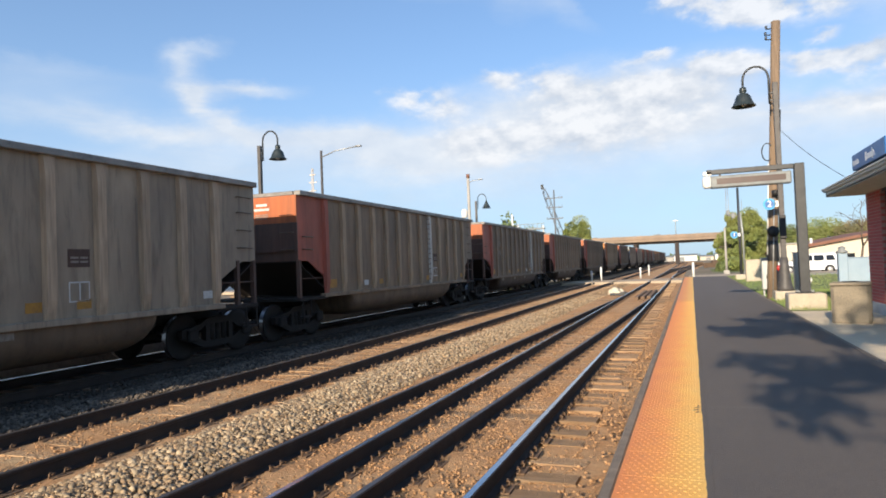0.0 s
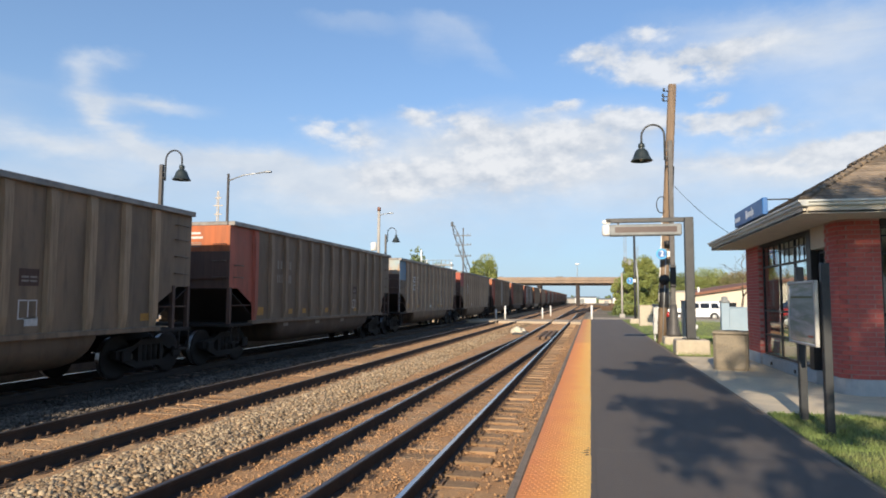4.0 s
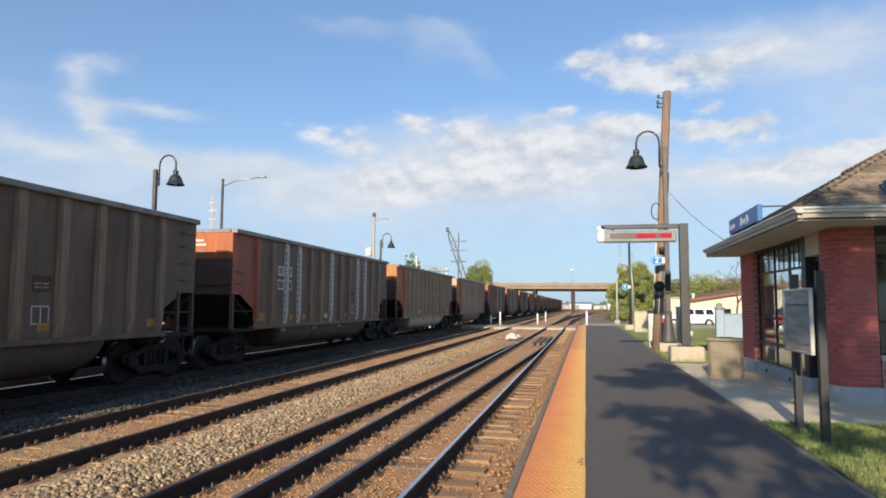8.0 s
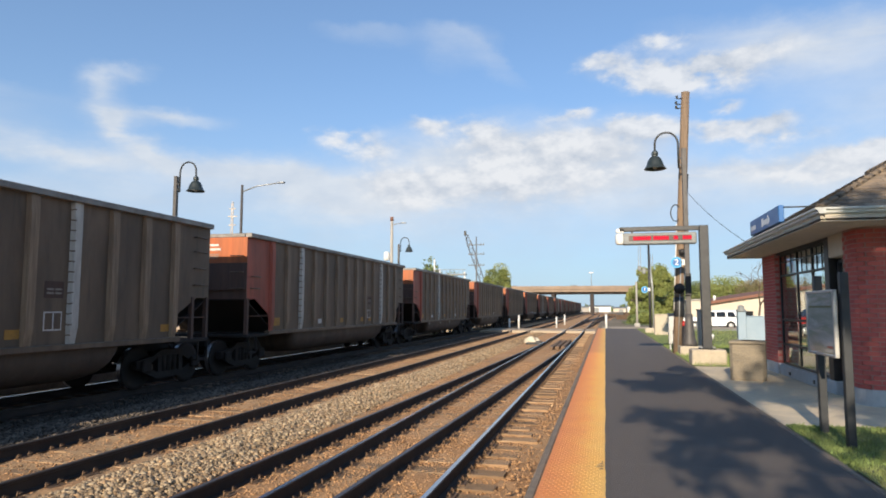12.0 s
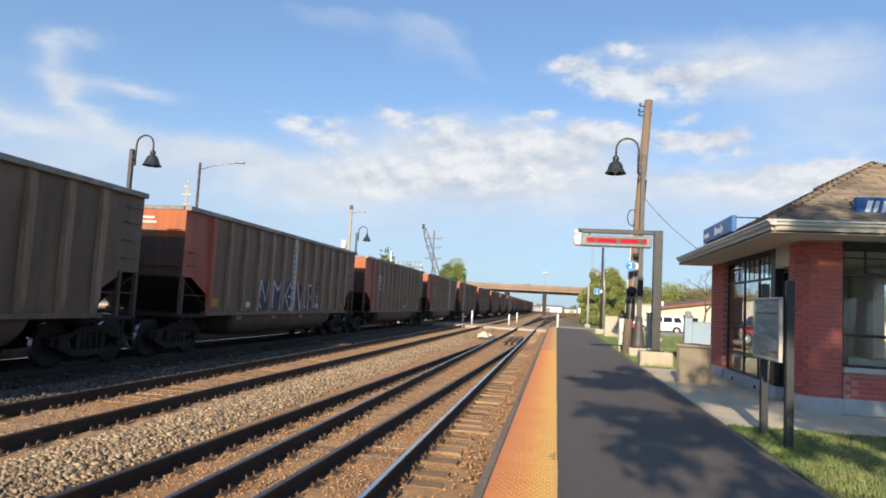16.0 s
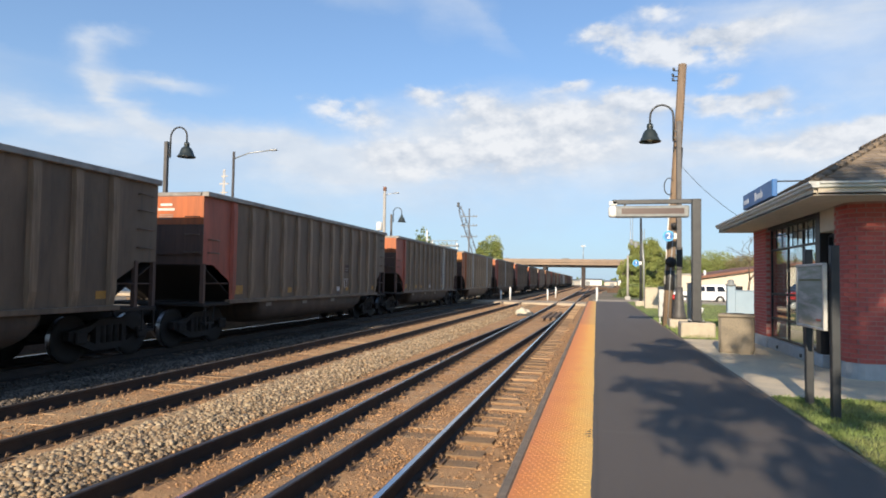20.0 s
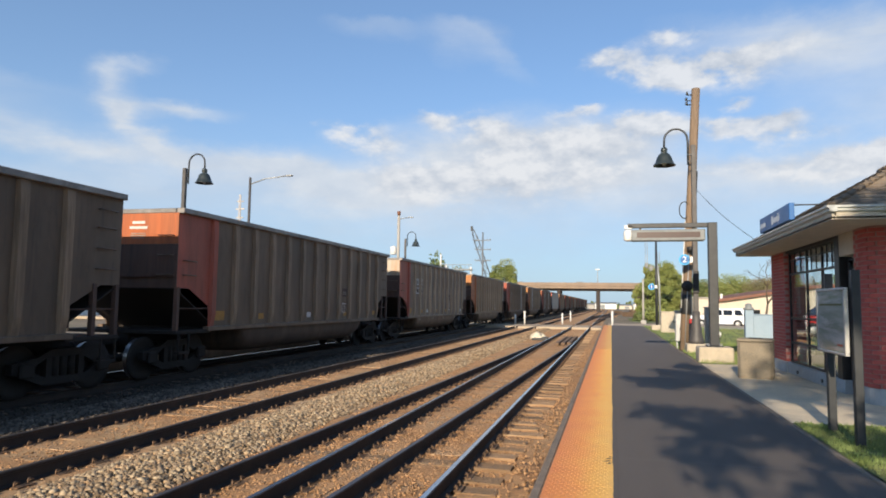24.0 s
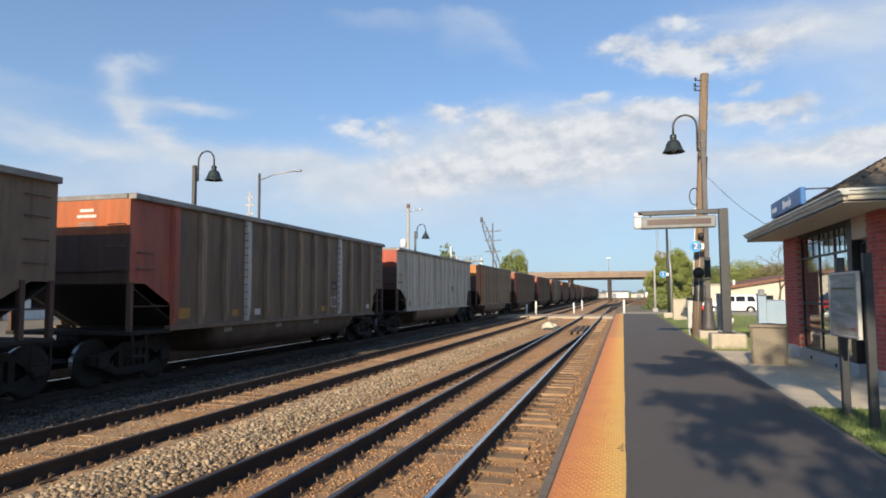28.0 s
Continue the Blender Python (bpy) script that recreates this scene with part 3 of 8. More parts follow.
# ---------------------------------------------------------------- mesh helpers


def box(bm, x0, x1, y0, y1, z0, z1, bevel=0.0, mi=0):
    vs = [bm.verts.new((x, y, z)) for z in (z0, z1) for x, y in ((x0, y0), (x1, y0), (x1, y1), (x0, y1))]
    fs = [bm.faces.new([vs[i] for i in q]) for q in ((3, 2, 1, 0), (4, 5, 6, 7), (0, 1, 5, 4), (1, 2, 6, 5), (2, 3, 7, 6), (3, 0, 4, 7))]
    for f in fs:
        f.material_index = mi
    if bevel:
        edges = {e for f in fs for e in f.edges}
        bmesh.ops.bevel(bm, geom=list(edges), offset=bevel, segments=1, affect="EDGES", profile=0.5)
    return fs


def tube(bm, pts, r, seg=8, r1=None, cap=True, mi=0):
    """A round bar along points, tapering from r to r1."""
    pts = [Vector(p) for p in pts]
    r1 = r if r1 is None else r1
    rings, side = [], None
    for i, p in enumerate(pts):
        d = (pts[min(i + 1, len(pts) - 1)] - pts[max(i - 1, 0)]).normalized()
        if side is None:
            side = d.orthogonal().normalized()
        side = (side - d * side.dot(d)).normalized()
        up = d.cross(side)
        k = r + (r1 - r) * i / max(1, len(pts) - 1)
        rings.append([bm.verts.new(p + k * (math.cos(2 * math.pi * j / seg) * side + math.sin(2 * math.pi * j / seg) * up)) for j in range(seg)])
    for a, b in zip(rings, rings[1:]):
        for j in range(seg):
            f = bm.faces.new((a[j], a[(j + 1) % seg], b[(j + 1) % seg], b[j]))
            f.smooth, f.material_index = True, mi
    if cap:
        bm.faces.new(rings[0][::-1]).material_index = mi
        bm.faces.new(rings[-1]).material_index = mi


def lathe(bm, prof, seg=20, at=(0, 0, 0), axis="Z", mi=0):
    """A turned shape from rows of radius and height."""
    rings = []
    for r, hgt in prof:
        ring = []
        for j in range(seg):
            a = 2 * math.pi * j / seg
            c, s = r * math.cos(a), r * math.sin(a)
            v = (c, s, hgt) if axis == "Z" else (hgt, c, s) if axis == "X" else (c, hgt, s)
            ring.append(bm.verts.new(Vector(v) + Vector(at)))
        rings.append(ring)
    for a, b in zip(rings, rings[1:]):
        for j in range(seg):
            f = bm.faces.new((a[j], a[(j + 1) % seg], b[(j + 1) % seg], b[j]))
            f.smooth, f.material_index = True, mi
    for ring in (rings[0][::-1], rings[-1]):
        bm.faces.new(ring).material_index = mi


def plate(bm, outline, thick, mi=0):
    """A flat plate: the outline in space, thickened along the vector thick."""
    a = [bm.verts.new(p) for p in outline]
    b = [bm.verts.new(Vector(p) + Vector(thick)) for p in outline]
    bm.faces.new(a).material_index = mi
    bm.faces.new(b[::-1]).material_index = mi
    k = len(a)
    for i in range(k):
        bm.faces.new((a[i], b[i], b[(i + 1) % k], a[(i + 1) % k])).material_index = mi


def mesh_of(name, bm, *materials):
    bmesh.ops.recalc_face_normals(bm, faces=bm.faces)
    me = bpy.data.meshes.new(name)
    bm.to_mesh(me)
    bm.free()
    for m in materials:
        me.materials.append(m)
    return me


def part(name, bm, material, parent, label=""):
    ob = new(name, bm if isinstance(bm, bpy.types.Mesh) else mesh_of(name, bm, *(material if isinstance(material, tuple) else (material,))))
    ob.parent = parent
    return tagged(ob, label)


def thing(name, label, category, m=None, group="", kind="", bm=None, material=None):
    """A top-level thing: an Empty at its base, or one mesh."""
    ob = new(name, mesh_of(name, bm, *(material if isinstance(material, tuple) else (material,))) if bm else None)
    if m is not None:
        ob.matrix_basis = m
    return tagged(ob, label, category, group, kind)


def quick_mesh(name, verts, faces, *materials):
    me = bpy.data.meshes.new(name)
    verts, faces = np.asarray(verts, np.float32).reshape(-1, 3), np.asarray(faces, np.int32)
    k = faces.shape[1]
    me.vertices.add(len(verts))
    me.vertices.foreach_set("co", verts.ravel())
    me.loops.add(faces.size)
    me.loops.foreach_set("vertex_index", faces.ravel())
    me.polygons.add(len(faces))
    me.polygons.foreach_set("loop_start", np.arange(0, faces.size, k, dtype=np.int32))
    me.update(calc_edges=True)
    for m in materials:
        me.materials.append(m)
    return me


RNG = np.random.default_rng(7)

# ---------------------------------------------------------------- ground
RAIL_Z, TIE_Z, BED_Z = -0.237, -0.415, -0.44


def ground_sheet():
    """One sheet to the horizon: the low track bed, and the higher land beside the platform."""
    xs = [-3000, -400, -60, -18, -13.4, -0.74, -0.70, 2.0, 12, 60, 400, 3000]
    zs = [-0.6, -0.6, -0.55, -0.55, -0.5, -0.5, -0.06, -0.06, -0.06, -0.1, -0.6, -0.6]
    ys = [-600, -100, -20, 0, 20, 53, 54.5, 62, 80, 120, 200, 400, 1000, 3000]
    bm = bmesh.new()
    grid = []
    for y in ys:
        k = min(1.0, max(0.0, (y - 62) / 60))
        grid.append([bm.verts.new((x, y, z + (-0.5 - z) * k)) for x, z in zip(xs, zs)])
    for a, b in zip(grid, grid[1:]):
        for i in range(len(xs) - 1):
            bm.faces.new((a[i], a[i + 1], b[i + 1], b[i]))
    thing("ground", "bare tan ground with dry weeds reaching the horizon", "ground", kind="structure", bm=bm, material=M_GROUND)


ground_sheet()


def slab(name, x0, x1, y0, y1, z0, z1, material, label, category, bevel=0.0):
    bm = bmesh.new()
    box(bm, x0, x1, y0, y1, z0, z1, bevel)
    return thing(name, label, category, kind="structure", bm=bm, material=material)


def rolling(name, x0, x1, y0, y1, z, amp, step, material, label, category, kind="structure", hump=0.0):
    """An uneven sheet of ground."""
    nx, ny = max(2, int((x1 - x0) / step)), max(2, int((y1 - y0) / step))
    xs, ys = np.linspace(x0, x1, nx + 1), np.linspace(y0, y1, ny + 1)
    X, Y = np.meshgrid(xs, ys)
    Z = z + amp * (np.sin(X * 5.1 + np.sin(Y * 3.3)) * np.sin(Y * 4.3 + np.sin(X * 2.7)) + 0.5 * RNG.standard_normal(X.shape)) + hump * np.sin(np.pi * (X - x0) / (x1 - x0))
    v = np.stack([X, Y, Z], -1).reshape(-1, 3)
    i = np.arange((nx + 1) * ny).reshape(ny, nx + 1)[:, :-1].ravel()
    f = np.stack([i, i + 1, i + nx + 2, i + nx + 1], 1)
    ob = new(name, quick_mesh(name, v, f, material))
    return tagged(ob, label, category, "", kind)


rolling("ballast_near", -1.70, -0.74, -6, 54.0, BED_Z - 0.012, 0.010, 0.12, M_BED_TIES, "rust-brown gravel along the platform edge", "ballast")
rolling("ballast_near", -4.55, -1.70, -6, 54.0, BED_Z + 0.021, 0.0115, 0.10, M_BED_TIES, "rust-brown stained ballast bed under the near track", "ballast")
rolling("ballast_middle", -8.45, -4.55, -6, 54.0, BED_Z + 0.019, 0.011, 0.12, M_BED, "rust-brown ballast bed under the middle track", "ballast")
rolling("ballast_far", -13.4, -8.45, -12, 54.0, BED_Z, 0.014, 0.2, M_BED_DARK, "coal-dusted dark ballast under the freight train", "ballast")
rolling("ballast_distance", -13.4, 1.0, 61.5, 330.0, BED_Z, 0.012, 1.6, M_BED, "dusty ballast of the yard beyond the crossing", "ballast")

rolling("ballast_mound", -5.82, -4.50, -6, 53.8, BED_Z + 0.008, 0.006, 0.11, M_BED_TAN, "low mound of tan gravel between the tracks", "ballast", hump=0.058)
rolling("ballast_mound", -9.4, -7.95, -6, 53.8, BED_Z + 0.006, 0.006, 0.11, M_STONE_DARK, "low mound of grey gravel beside the freight track", "ballast", hump=0.048)

ICO_V = np.array([(0, 0, 1), (.894, 0, .447), (.276, .851, .447), (-.724, .526, .447), (-.724, -.526, .447), (.276, -.851, .447),
                  (.724, .526, -.447), (-.276, .851, -.447), (-.894, 0, -.447), (-.276, -.851, -.447), (.724, -.526, -.447), (0, 0, -1)])
ICO_F = np.array([(0, 1, 2), (0, 2, 3), (0, 3, 4), (0, 4, 5), (0, 5, 1), (1, 6, 2), (2, 7, 3), (3, 8, 4), (4, 9, 5), (5, 10, 1),
                  (6, 7, 2), (7, 8, 3), (8, 9, 4), (9, 10, 5), (10, 6, 1), (11, 7, 6), (11, 8, 7), (11, 9, 8), (11, 10, 9), (11, 6, 10)])


def stones(name, x0, x1, bands, size, material, label, z=BED_Z, hump=0.0):
    """Loose broken stone: bands of (y0, y1, stones per square metre)."""
    vs, fs, n0 = [], [], 0
    for y0, y1, per in bands:
        n = int((x1 - x0) * (y1 - y0) * per)
        c = np.stack([RNG.uniform(x0, x1, n), RNG.uniform(y0, y1, n), np.zeros(n)], 1)
        u = (c[:, 0] - x0) / (x1 - x0)
        c[:, 2] = z + hump * np.sin(np.pi * u) + RNG.uniform(-0.3, 0.7, n) * size * 0.5
        s = size * RNG.uniform(0.42, 1.4, (n, 1, 1)) * RNG.uniform(0.6, 1.15, (n, 1, 3)) * (1, 1, 0.8)
        v = ICO_V[None] * (1 + RNG.uniform(-0.46, 0.36, (n, 12, 1))) * s
        a = RNG.uniform(0, 2 * np.pi, n)
        ca, sa = np.cos(a)[:, None], np.sin(a)[:, None]
        v = np.stack([v[..., 0] * ca - v[..., 1] * sa, v[..., 0] * sa + v[..., 1] * ca, v[..., 2]], -1) + c[:, None]
        vs.append(v.reshape(-1, 3))
        fs.append((ICO_F[None] + (n0 + 12 * np.arange(n))[:, None, None]).reshape(-1, 3))
        n0 += 12 * n
    ob = new(name, quick_mesh(name, np.concatenate(vs), np.concatenate(fs), material))
    return tagged(ob, label, "ballast", "", "stuff")


NEAR_BANDS = ((-5.9, 2.0, 300), (2.0, 12, 900), (12, 22, 480), (22, 36, 160), (36, 53.5, 60))
stones("ballast_stones", -5.80, -4.52, NEAR_BANDS, 0.032, M_STONE, "pale tan crushed stone ballast between the tracks", BED_Z + 0.02, 0.06)
stones("ballast_stones", -5.75, -4.55, ((2.0, 12, 130), (12, 22, 70), (22, 36, 25)), 0.033, M_STONE_PALE, "pale larger crushed stones among the ballast", BED_Z + 0.035, 0.06)
stones("ballast_stones", -9.35, -8.0, ((-5.9, 2, 150), (2, 14, 560), (14, 26, 260), (26, 53, 70)), 0.031, M_STONE_DARK, "grey dusty crushed stone ballast beside the freight track", BED_Z + 0.015, 0.05)
stones("ballast_stones", -10.3, -9.35, ((2, 14, 240), (14, 26, 110)), 0.030, M_BED_DARK, "black coal-dusted crushed stone ballast", BED_Z + 0.01, 0.02)
stones("ballast_stones", -4.5, -1.74, ((1.5, 10, 420), (10, 24, 190), (24, 53, 40)), 0.0155, M_STONE_RUST, "rust-stained gravel scattered between the near ties", BED_Z + 0.025)
stones("ballast_stones", -1.72, -1.15, ((1.5, 10, 300), (10, 24, 150), (24, 53, 40)), 0.0165, M_STONE_RUST, "rust-stained gravel between the tie ends", BED_Z - 0.004)
stones("ballast_stones", -8.3, -5.95, ((3, 14, 170), (14, 30, 90), (30, 53, 25)), 0.017, M_STONE_RUST, "rust-stained gravel scattered between the middle ties", BED_Z + 0.022)
stones("ballast_stones", -1.15, -0.74, ((1.5, 14, 120), (14, 30, 60)), 0.020, M_STONE_RUST, "tan gravel beside the platform edge", BED_Z + 0.015, 0.03)

# ---------------------------------------------------------------- tracks


def rail_mesh(name, pts, head):
    """A rail along plan points: foot, web and head, its worn top a material of its own."""
    prof = ((-0.07, -0.172), (-0.07, -0.162), (-0.012, -0.145), (-0.010, -0.045), (-0.036, -0.032), (-0.036, -0.008), (-0.026, 0.0),
            (0.026, 0.0), (0.036, -0.008), (0.036, -0.032), (0.010, -0.045), (0.012, -0.145), (0.07, -0.162), (0.07, -0.172))
    bm = bmesh.new()
    rings = []
    for i, (x, y) in enumerate(pts):
        a, b = pts[max(i - 1, 0)], pts[min(i + 1, len(pts) - 1)]
        d = Vector((b[0] - a[0], b[1] - a[1], 0)).normalized()
        side = Vector((d.y, -d.x, 0))
        rings.append([bm.verts.new(Vector((x, y, RAIL_Z)) + side * u + Vector((0, 0, w))) for u, w in prof])
    for a, b in zip(rings, rings[1:]):
        for j in range(len(prof)):
            f = bm.faces.new((a[j], a[(j + 1) % len(prof)], b[(j + 1) % len(prof)], b[j]))
            f.material_index = 1 if j == 6 else 0
    bm.faces.new(rings[0])
    bm.faces.new(rings[-1][::-1])
    return mesh_of(name, bm, M_RAIL, head)


def straight(x, y0, y1, steps=12):
    return [(x, y0 + (y1 - y0) * i / steps) for i in range(steps + 1)]


def tie_mesh(half):
    bm = bmesh.new()
    box(bm, -half, half, -0.115, 0.115, -0.16, 0.0, 0.012)
    for v in bm.verts:
        v.co += Vector((random.uniform(-.02, .02), random.uniform(-.008, .008), random.uniform(-.008, .008)))
    return mesh_of("tie", bm, M_TIE)


def clip_mesh():
    """A tie plate with four bent spring clips."""
    bm = bmesh.new()
    box(bm, -0.16, 0.16, -0.11, 0.11, 0.0, 0.014)
    for s in (-1, 1):
        for y in (-0.085, 0.085):
            tube(bm, [(s * 0.115, y - 0.03, 0.015), (s * 0.122, y - 0.034, 0.052), (s * 0.092, y, 0.064), (s * 0.122, y + 0.034, 0.05), (s * 0.07, y + 0.03, 0.028)], 0.009, 4)
    return mesh_of("rail_clip", bm, M_CLIP)


CLIP = clip_mesh()


def joined_clips(track, spots):
    base = np.array([v.co for v in CLIP.vertices])
    tris = np.array([[p.vertices[0], p.vertices[i], p.vertices[i + 1]] for p in CLIP.polygons for i in range(1, len(p.vertices) - 1)])
    v = (base[None] + np.array(spots)[:, None]).reshape(-1, 3)
    f = (tris[None] + (len(base) * np.arange(len(spots)))[:, None, None]).reshape(-1, 3)
    ob = part("rail_clips_far", quick_mesh("rail_clips_far", v, f, M_CLIP), None, track)
    tagged(ob, kind="stuff")


def joined_ties(track, x, half, y0, y1, z=TIE_Z):
    bm = bmesh.new()
    for y in np.arange(y0, y1, 0.53):
        box(bm, x - half, x + half, y - 0.115, y + 0.115, z - 0.1, z + random.uniform(-0.012, 0.004))
    ob = part("ties_far", bm, M_TIE_FAR, track)
    tagged(ob, kind="stuff")


# gauge sides of the rails, in metres from the platform line
NEAR_L, NEAR_R, MID_L, MID_R, FAR_L, FAR_R = -3.24, -1.73, -7.63, -6.12, -11.86, -10.35
TIP = 33.6                                     # where the second route leaves the near track


def second_route(y, x):
    """The diverging pair of rails: it swings away from the near track towards the viewer."""
    d = max(0.0, TIP - y)
    return x - 0.0294 * d


near_track = thing("railway_track", "near railway track with two pairs of rails on wooden ties", "railway track", kind="structure")
middle_track = thing("railway_track", "middle railway track with dark rails on brown wooden ties", "railway track", kind="structure")
far_track = thing("railway_track", "far railway track under the coal train", "railway track", kind="structure")
for x in (NEAR_L, NEAR_R):
    part("rail", rail_mesh("rail", straight(x, -8, 54.3), M_RAILTOP), None, near_track, "steel rail with a worn shiny head")
    part("rail", rail_mesh("rail", [(second_route(y, x) - 0.005, y) for y in np.linspace(-8, TIP - 0.5, 14)], M_RAILDULL), None, near_track, "dark steel rail with a dull head")
    part("rail", rail_mesh("rail", straight(x, 60.2, 330), M_RAILTOP), None, near_track)
for x in (MID_L, MID_R):
    part("rail", rail_mesh("rail", straight(x, -8, 53.2), M_RAILDULL), None, middle_track, "dark steel rail with a dull head")
    part("rail", rail_mesh("rail", straight(x, 60.2, 330), M_RAILDULL), None, middle_track)
part("rail", rail_mesh("rail", straight(FAR_L, -40, 330), M_RAILTOP), None, far_track, "steel rail with a worn shiny head")
part("rail", rail_mesh("rail", straight(FAR_R, -40, 330), M_RAIL), None, far_track, "dark steel rail without a shiny head")

TIES = [tie_mesh(1.84) for _ in range(3)] + [tie_mesh(1.3) for _ in range(3)]


def lay_ties(track, x, kinds, y0, y1, wiggle):
    for i, y in enumerate(np.arange(y0, y1, 0.53)):
        t = part("tie", random.choice(kinds), None, track)
        t.matrix_basis = pose(x + random.uniform(-wiggle, wiggle), y + random.uniform(-0.05, 0.05), TIE_Z + random.uniform(-0.016, 0.005), 0, random.uniform(-0.25, 0.25), random.uniform(-1.8, 1.8))


lay_ties(near_track, -2.98, TIES[:3], 0.6, TIP + 1, 0.13)
lay_ties(near_track, -2.48, TIES[3:], TIP + 1.3, 54, 0.03)
lay_ties(middle_track, -6.87, TIES[3:], 2.0, 53, 0.04)
joined_ties(far_track, -11.1, 1.3, -20, 54)
joined_ties(near_track, -2.93, 1.84, -5.9, 0.4)
joined_ties(middle_track, -6.87, 1.3, -5.9, 1.8)
joined_ties(far_track, -11.1, 1.3, 61.5, 300, BED_Z + 0.03)
joined_ties(near_track, -2.48, 1.3, 61.5, 300, BED_Z + 0.03)
joined_ties(middle_track, -6.87, 1.3, 61.5, 300, BED_Z + 0.03)


def clip_track(track, rails, y0, near, y1):
    far_spots = []
    for y in np.arange(y0, y1, 0.53):
        for r in rails:
            x = r(y)
            if x is None:
                continue
            if y < near:
                ob = part("rail_clip", CLIP, None, track)
                ob.location = (x, y, TIE_Z - 0.002)
            else:
                far_spots.append((x, y, TIE_Z - 0.002))
    joined_clips(track, far_spots)


clip_track(near_track, [lambda y: NEAR_L, lambda y: NEAR_R, lambda y: second_route(y, NEAR_L) if y < 29 else None,
                        lambda y: second_route(y, NEAR_R) if y < 29 else None], 1.66, 20, 40)
clip_track(middle_track, [lambda y: MID_L, lambda y: MID_R], 2.0, 26, 45)

# switch rods and the bars between the rails at the points
for i, (dx, dy) in enumerate(((-3.0, 0.0), (-2.74, 0.35), (-2.48, 0.7))):
    bm = bmesh.new()
    box(bm, -0.09, 0.09, -3.4, 3.4, -0.04, 0.10, 0.008)
    bar = part("switch_timber", bm, M_TIE_FAR, near_track, "grey-brown timber lying by the switch")
    bar.matrix_basis = pose(dx + 0.45, 35.2 + dy, TIE_Z + 0.06, 0, 0, 0)
bm = bmesh.new()
box(bm, -0.55, 0.55, -0.16, 0.16, 0, 0.12, 0.02)
box(bm, 0.0, 0.35, -0.22, 0.22, 0.0, 0.2, 0.03)
rod = part("switch_machine", bm, M_STEEL_D, near_track, "dark steel switch machine")
rod.matrix_basis = pose(-3.75, 36.6, TIE_Z)
# a heap of pale rocks by the switch
for i, (x, y, s) in enumerate(((-4.22, 36.1, 0.22), (-3.92, 36.4, 0.18), (-4.48, 36.5, 0.17), (-4.0, 35.8, 0.12), (-4.38, 35.7, 0.13), (-4.2, 36.9, 0.16))):
    y, s = y + 2.2, s * 1.35
    v = ICO_V * s * (1 + RNG.uniform(-0.2, 0.2, (12, 1))) * (1, 0.9, 0.8)
    rock = new("rock", quick_mesh("rock", v, ICO_F, M_ROCK))
    rock.matrix_basis = pose(x, y, BED_Z + s * 0.55, 0, 0, 40 * i)
    tagged(rock, "pale limestone rock lying beside the switch", "rock", "rocks by the switch")

# ---------------------------------------------------------------- level crossing
for x0, x1, label in ((-14.5, FAR_L - 0.08, "") , (FAR_L + 0.08, FAR_R - 0.08, ""), (FAR_R + 0.08, MID_L - 0.08, ""), (MID_L + 0.08, MID_R - 0.08, ""),
                      (MID_R + 0.08, NEAR_L - 0.08, ""), (NEAR_L + 0.08, NEAR_R - 0.08, ""), (NEAR_R + 0.08, -0.3, "")):
    slab("crossing_panel", x0, x1, 54.4, 60.0, -0.46, RAIL_Z - 0.012, M_DUST, "dusty concrete panel of the level crossing", "pavement", 0.02)
slab("road", -0.3, 60, 54.2, 60.5, -0.3, -0.03, M_DUST, "pale dusty road leading to the crossing", "road", 0.02)
slab("road", -70, -14.5, 54.2, 60.5, -0.5, -0.25, M_DUST, "pale dusty road beyond the tracks", "road", 0.02)

# ---------------------------------------------------------------- platform
slab("platform", -0.018, 2.26, -25, 53.6, -0.5, 0.0, M_ASPHALT, "smooth dark asphalt platform surface", "platform", 0.004)
ys = np.arange(1.2, 40.0, 0.035)
lip = -0.024 - 0.005 * np.sin(ys * 2.3) * np.sin(ys * 0.77) - RNG.uniform(0, 0.007, len(ys))
v = np.concatenate([np.stack([lip, ys, np.full(len(ys), 0.0095)], 1), np.stack([np.full(len(ys), 0.02), ys, np.full(len(ys), 0.0045)], 1)])
i = np.arange(len(ys) - 1)
tagged(new("asphalt_lip", quick_mesh("asphalt_lip", v, np.stack([i, i + len(ys), i + len(ys) + 1, i + 1], 1), M_ASPHALT)), "ragged asphalt lapping over the edge of the warning strip", "platform", "", "structure")
slab("platform_curb", -0.70, -0.605, -25, 53.6, -0.5, -0.012, M_CURB, "weathered brown-grey concrete platform edge", "platform", 0.02)
slab("platform_edging", 2.262, 2.34, -25, 53.6, -0.3, 0.006, M_CURB, "narrow grey concrete edging beside the platform", "kerb", 0.015)
strip = thing("tactile_strip", "orange and yellow tactile warning strip along the platform edge", "tactile paving", kind="structure")
bm = bmesh.new()
box(bm, 0, 0.582, 0.001, 0.609, -0.3, 0.008, 0.002)
TILE = mesh_of("tile", bm, M_TACT)
for i in range(127):
    part("tile", TILE, None, strip).location = (-0.602, -24 + 0.61 * i, 0)


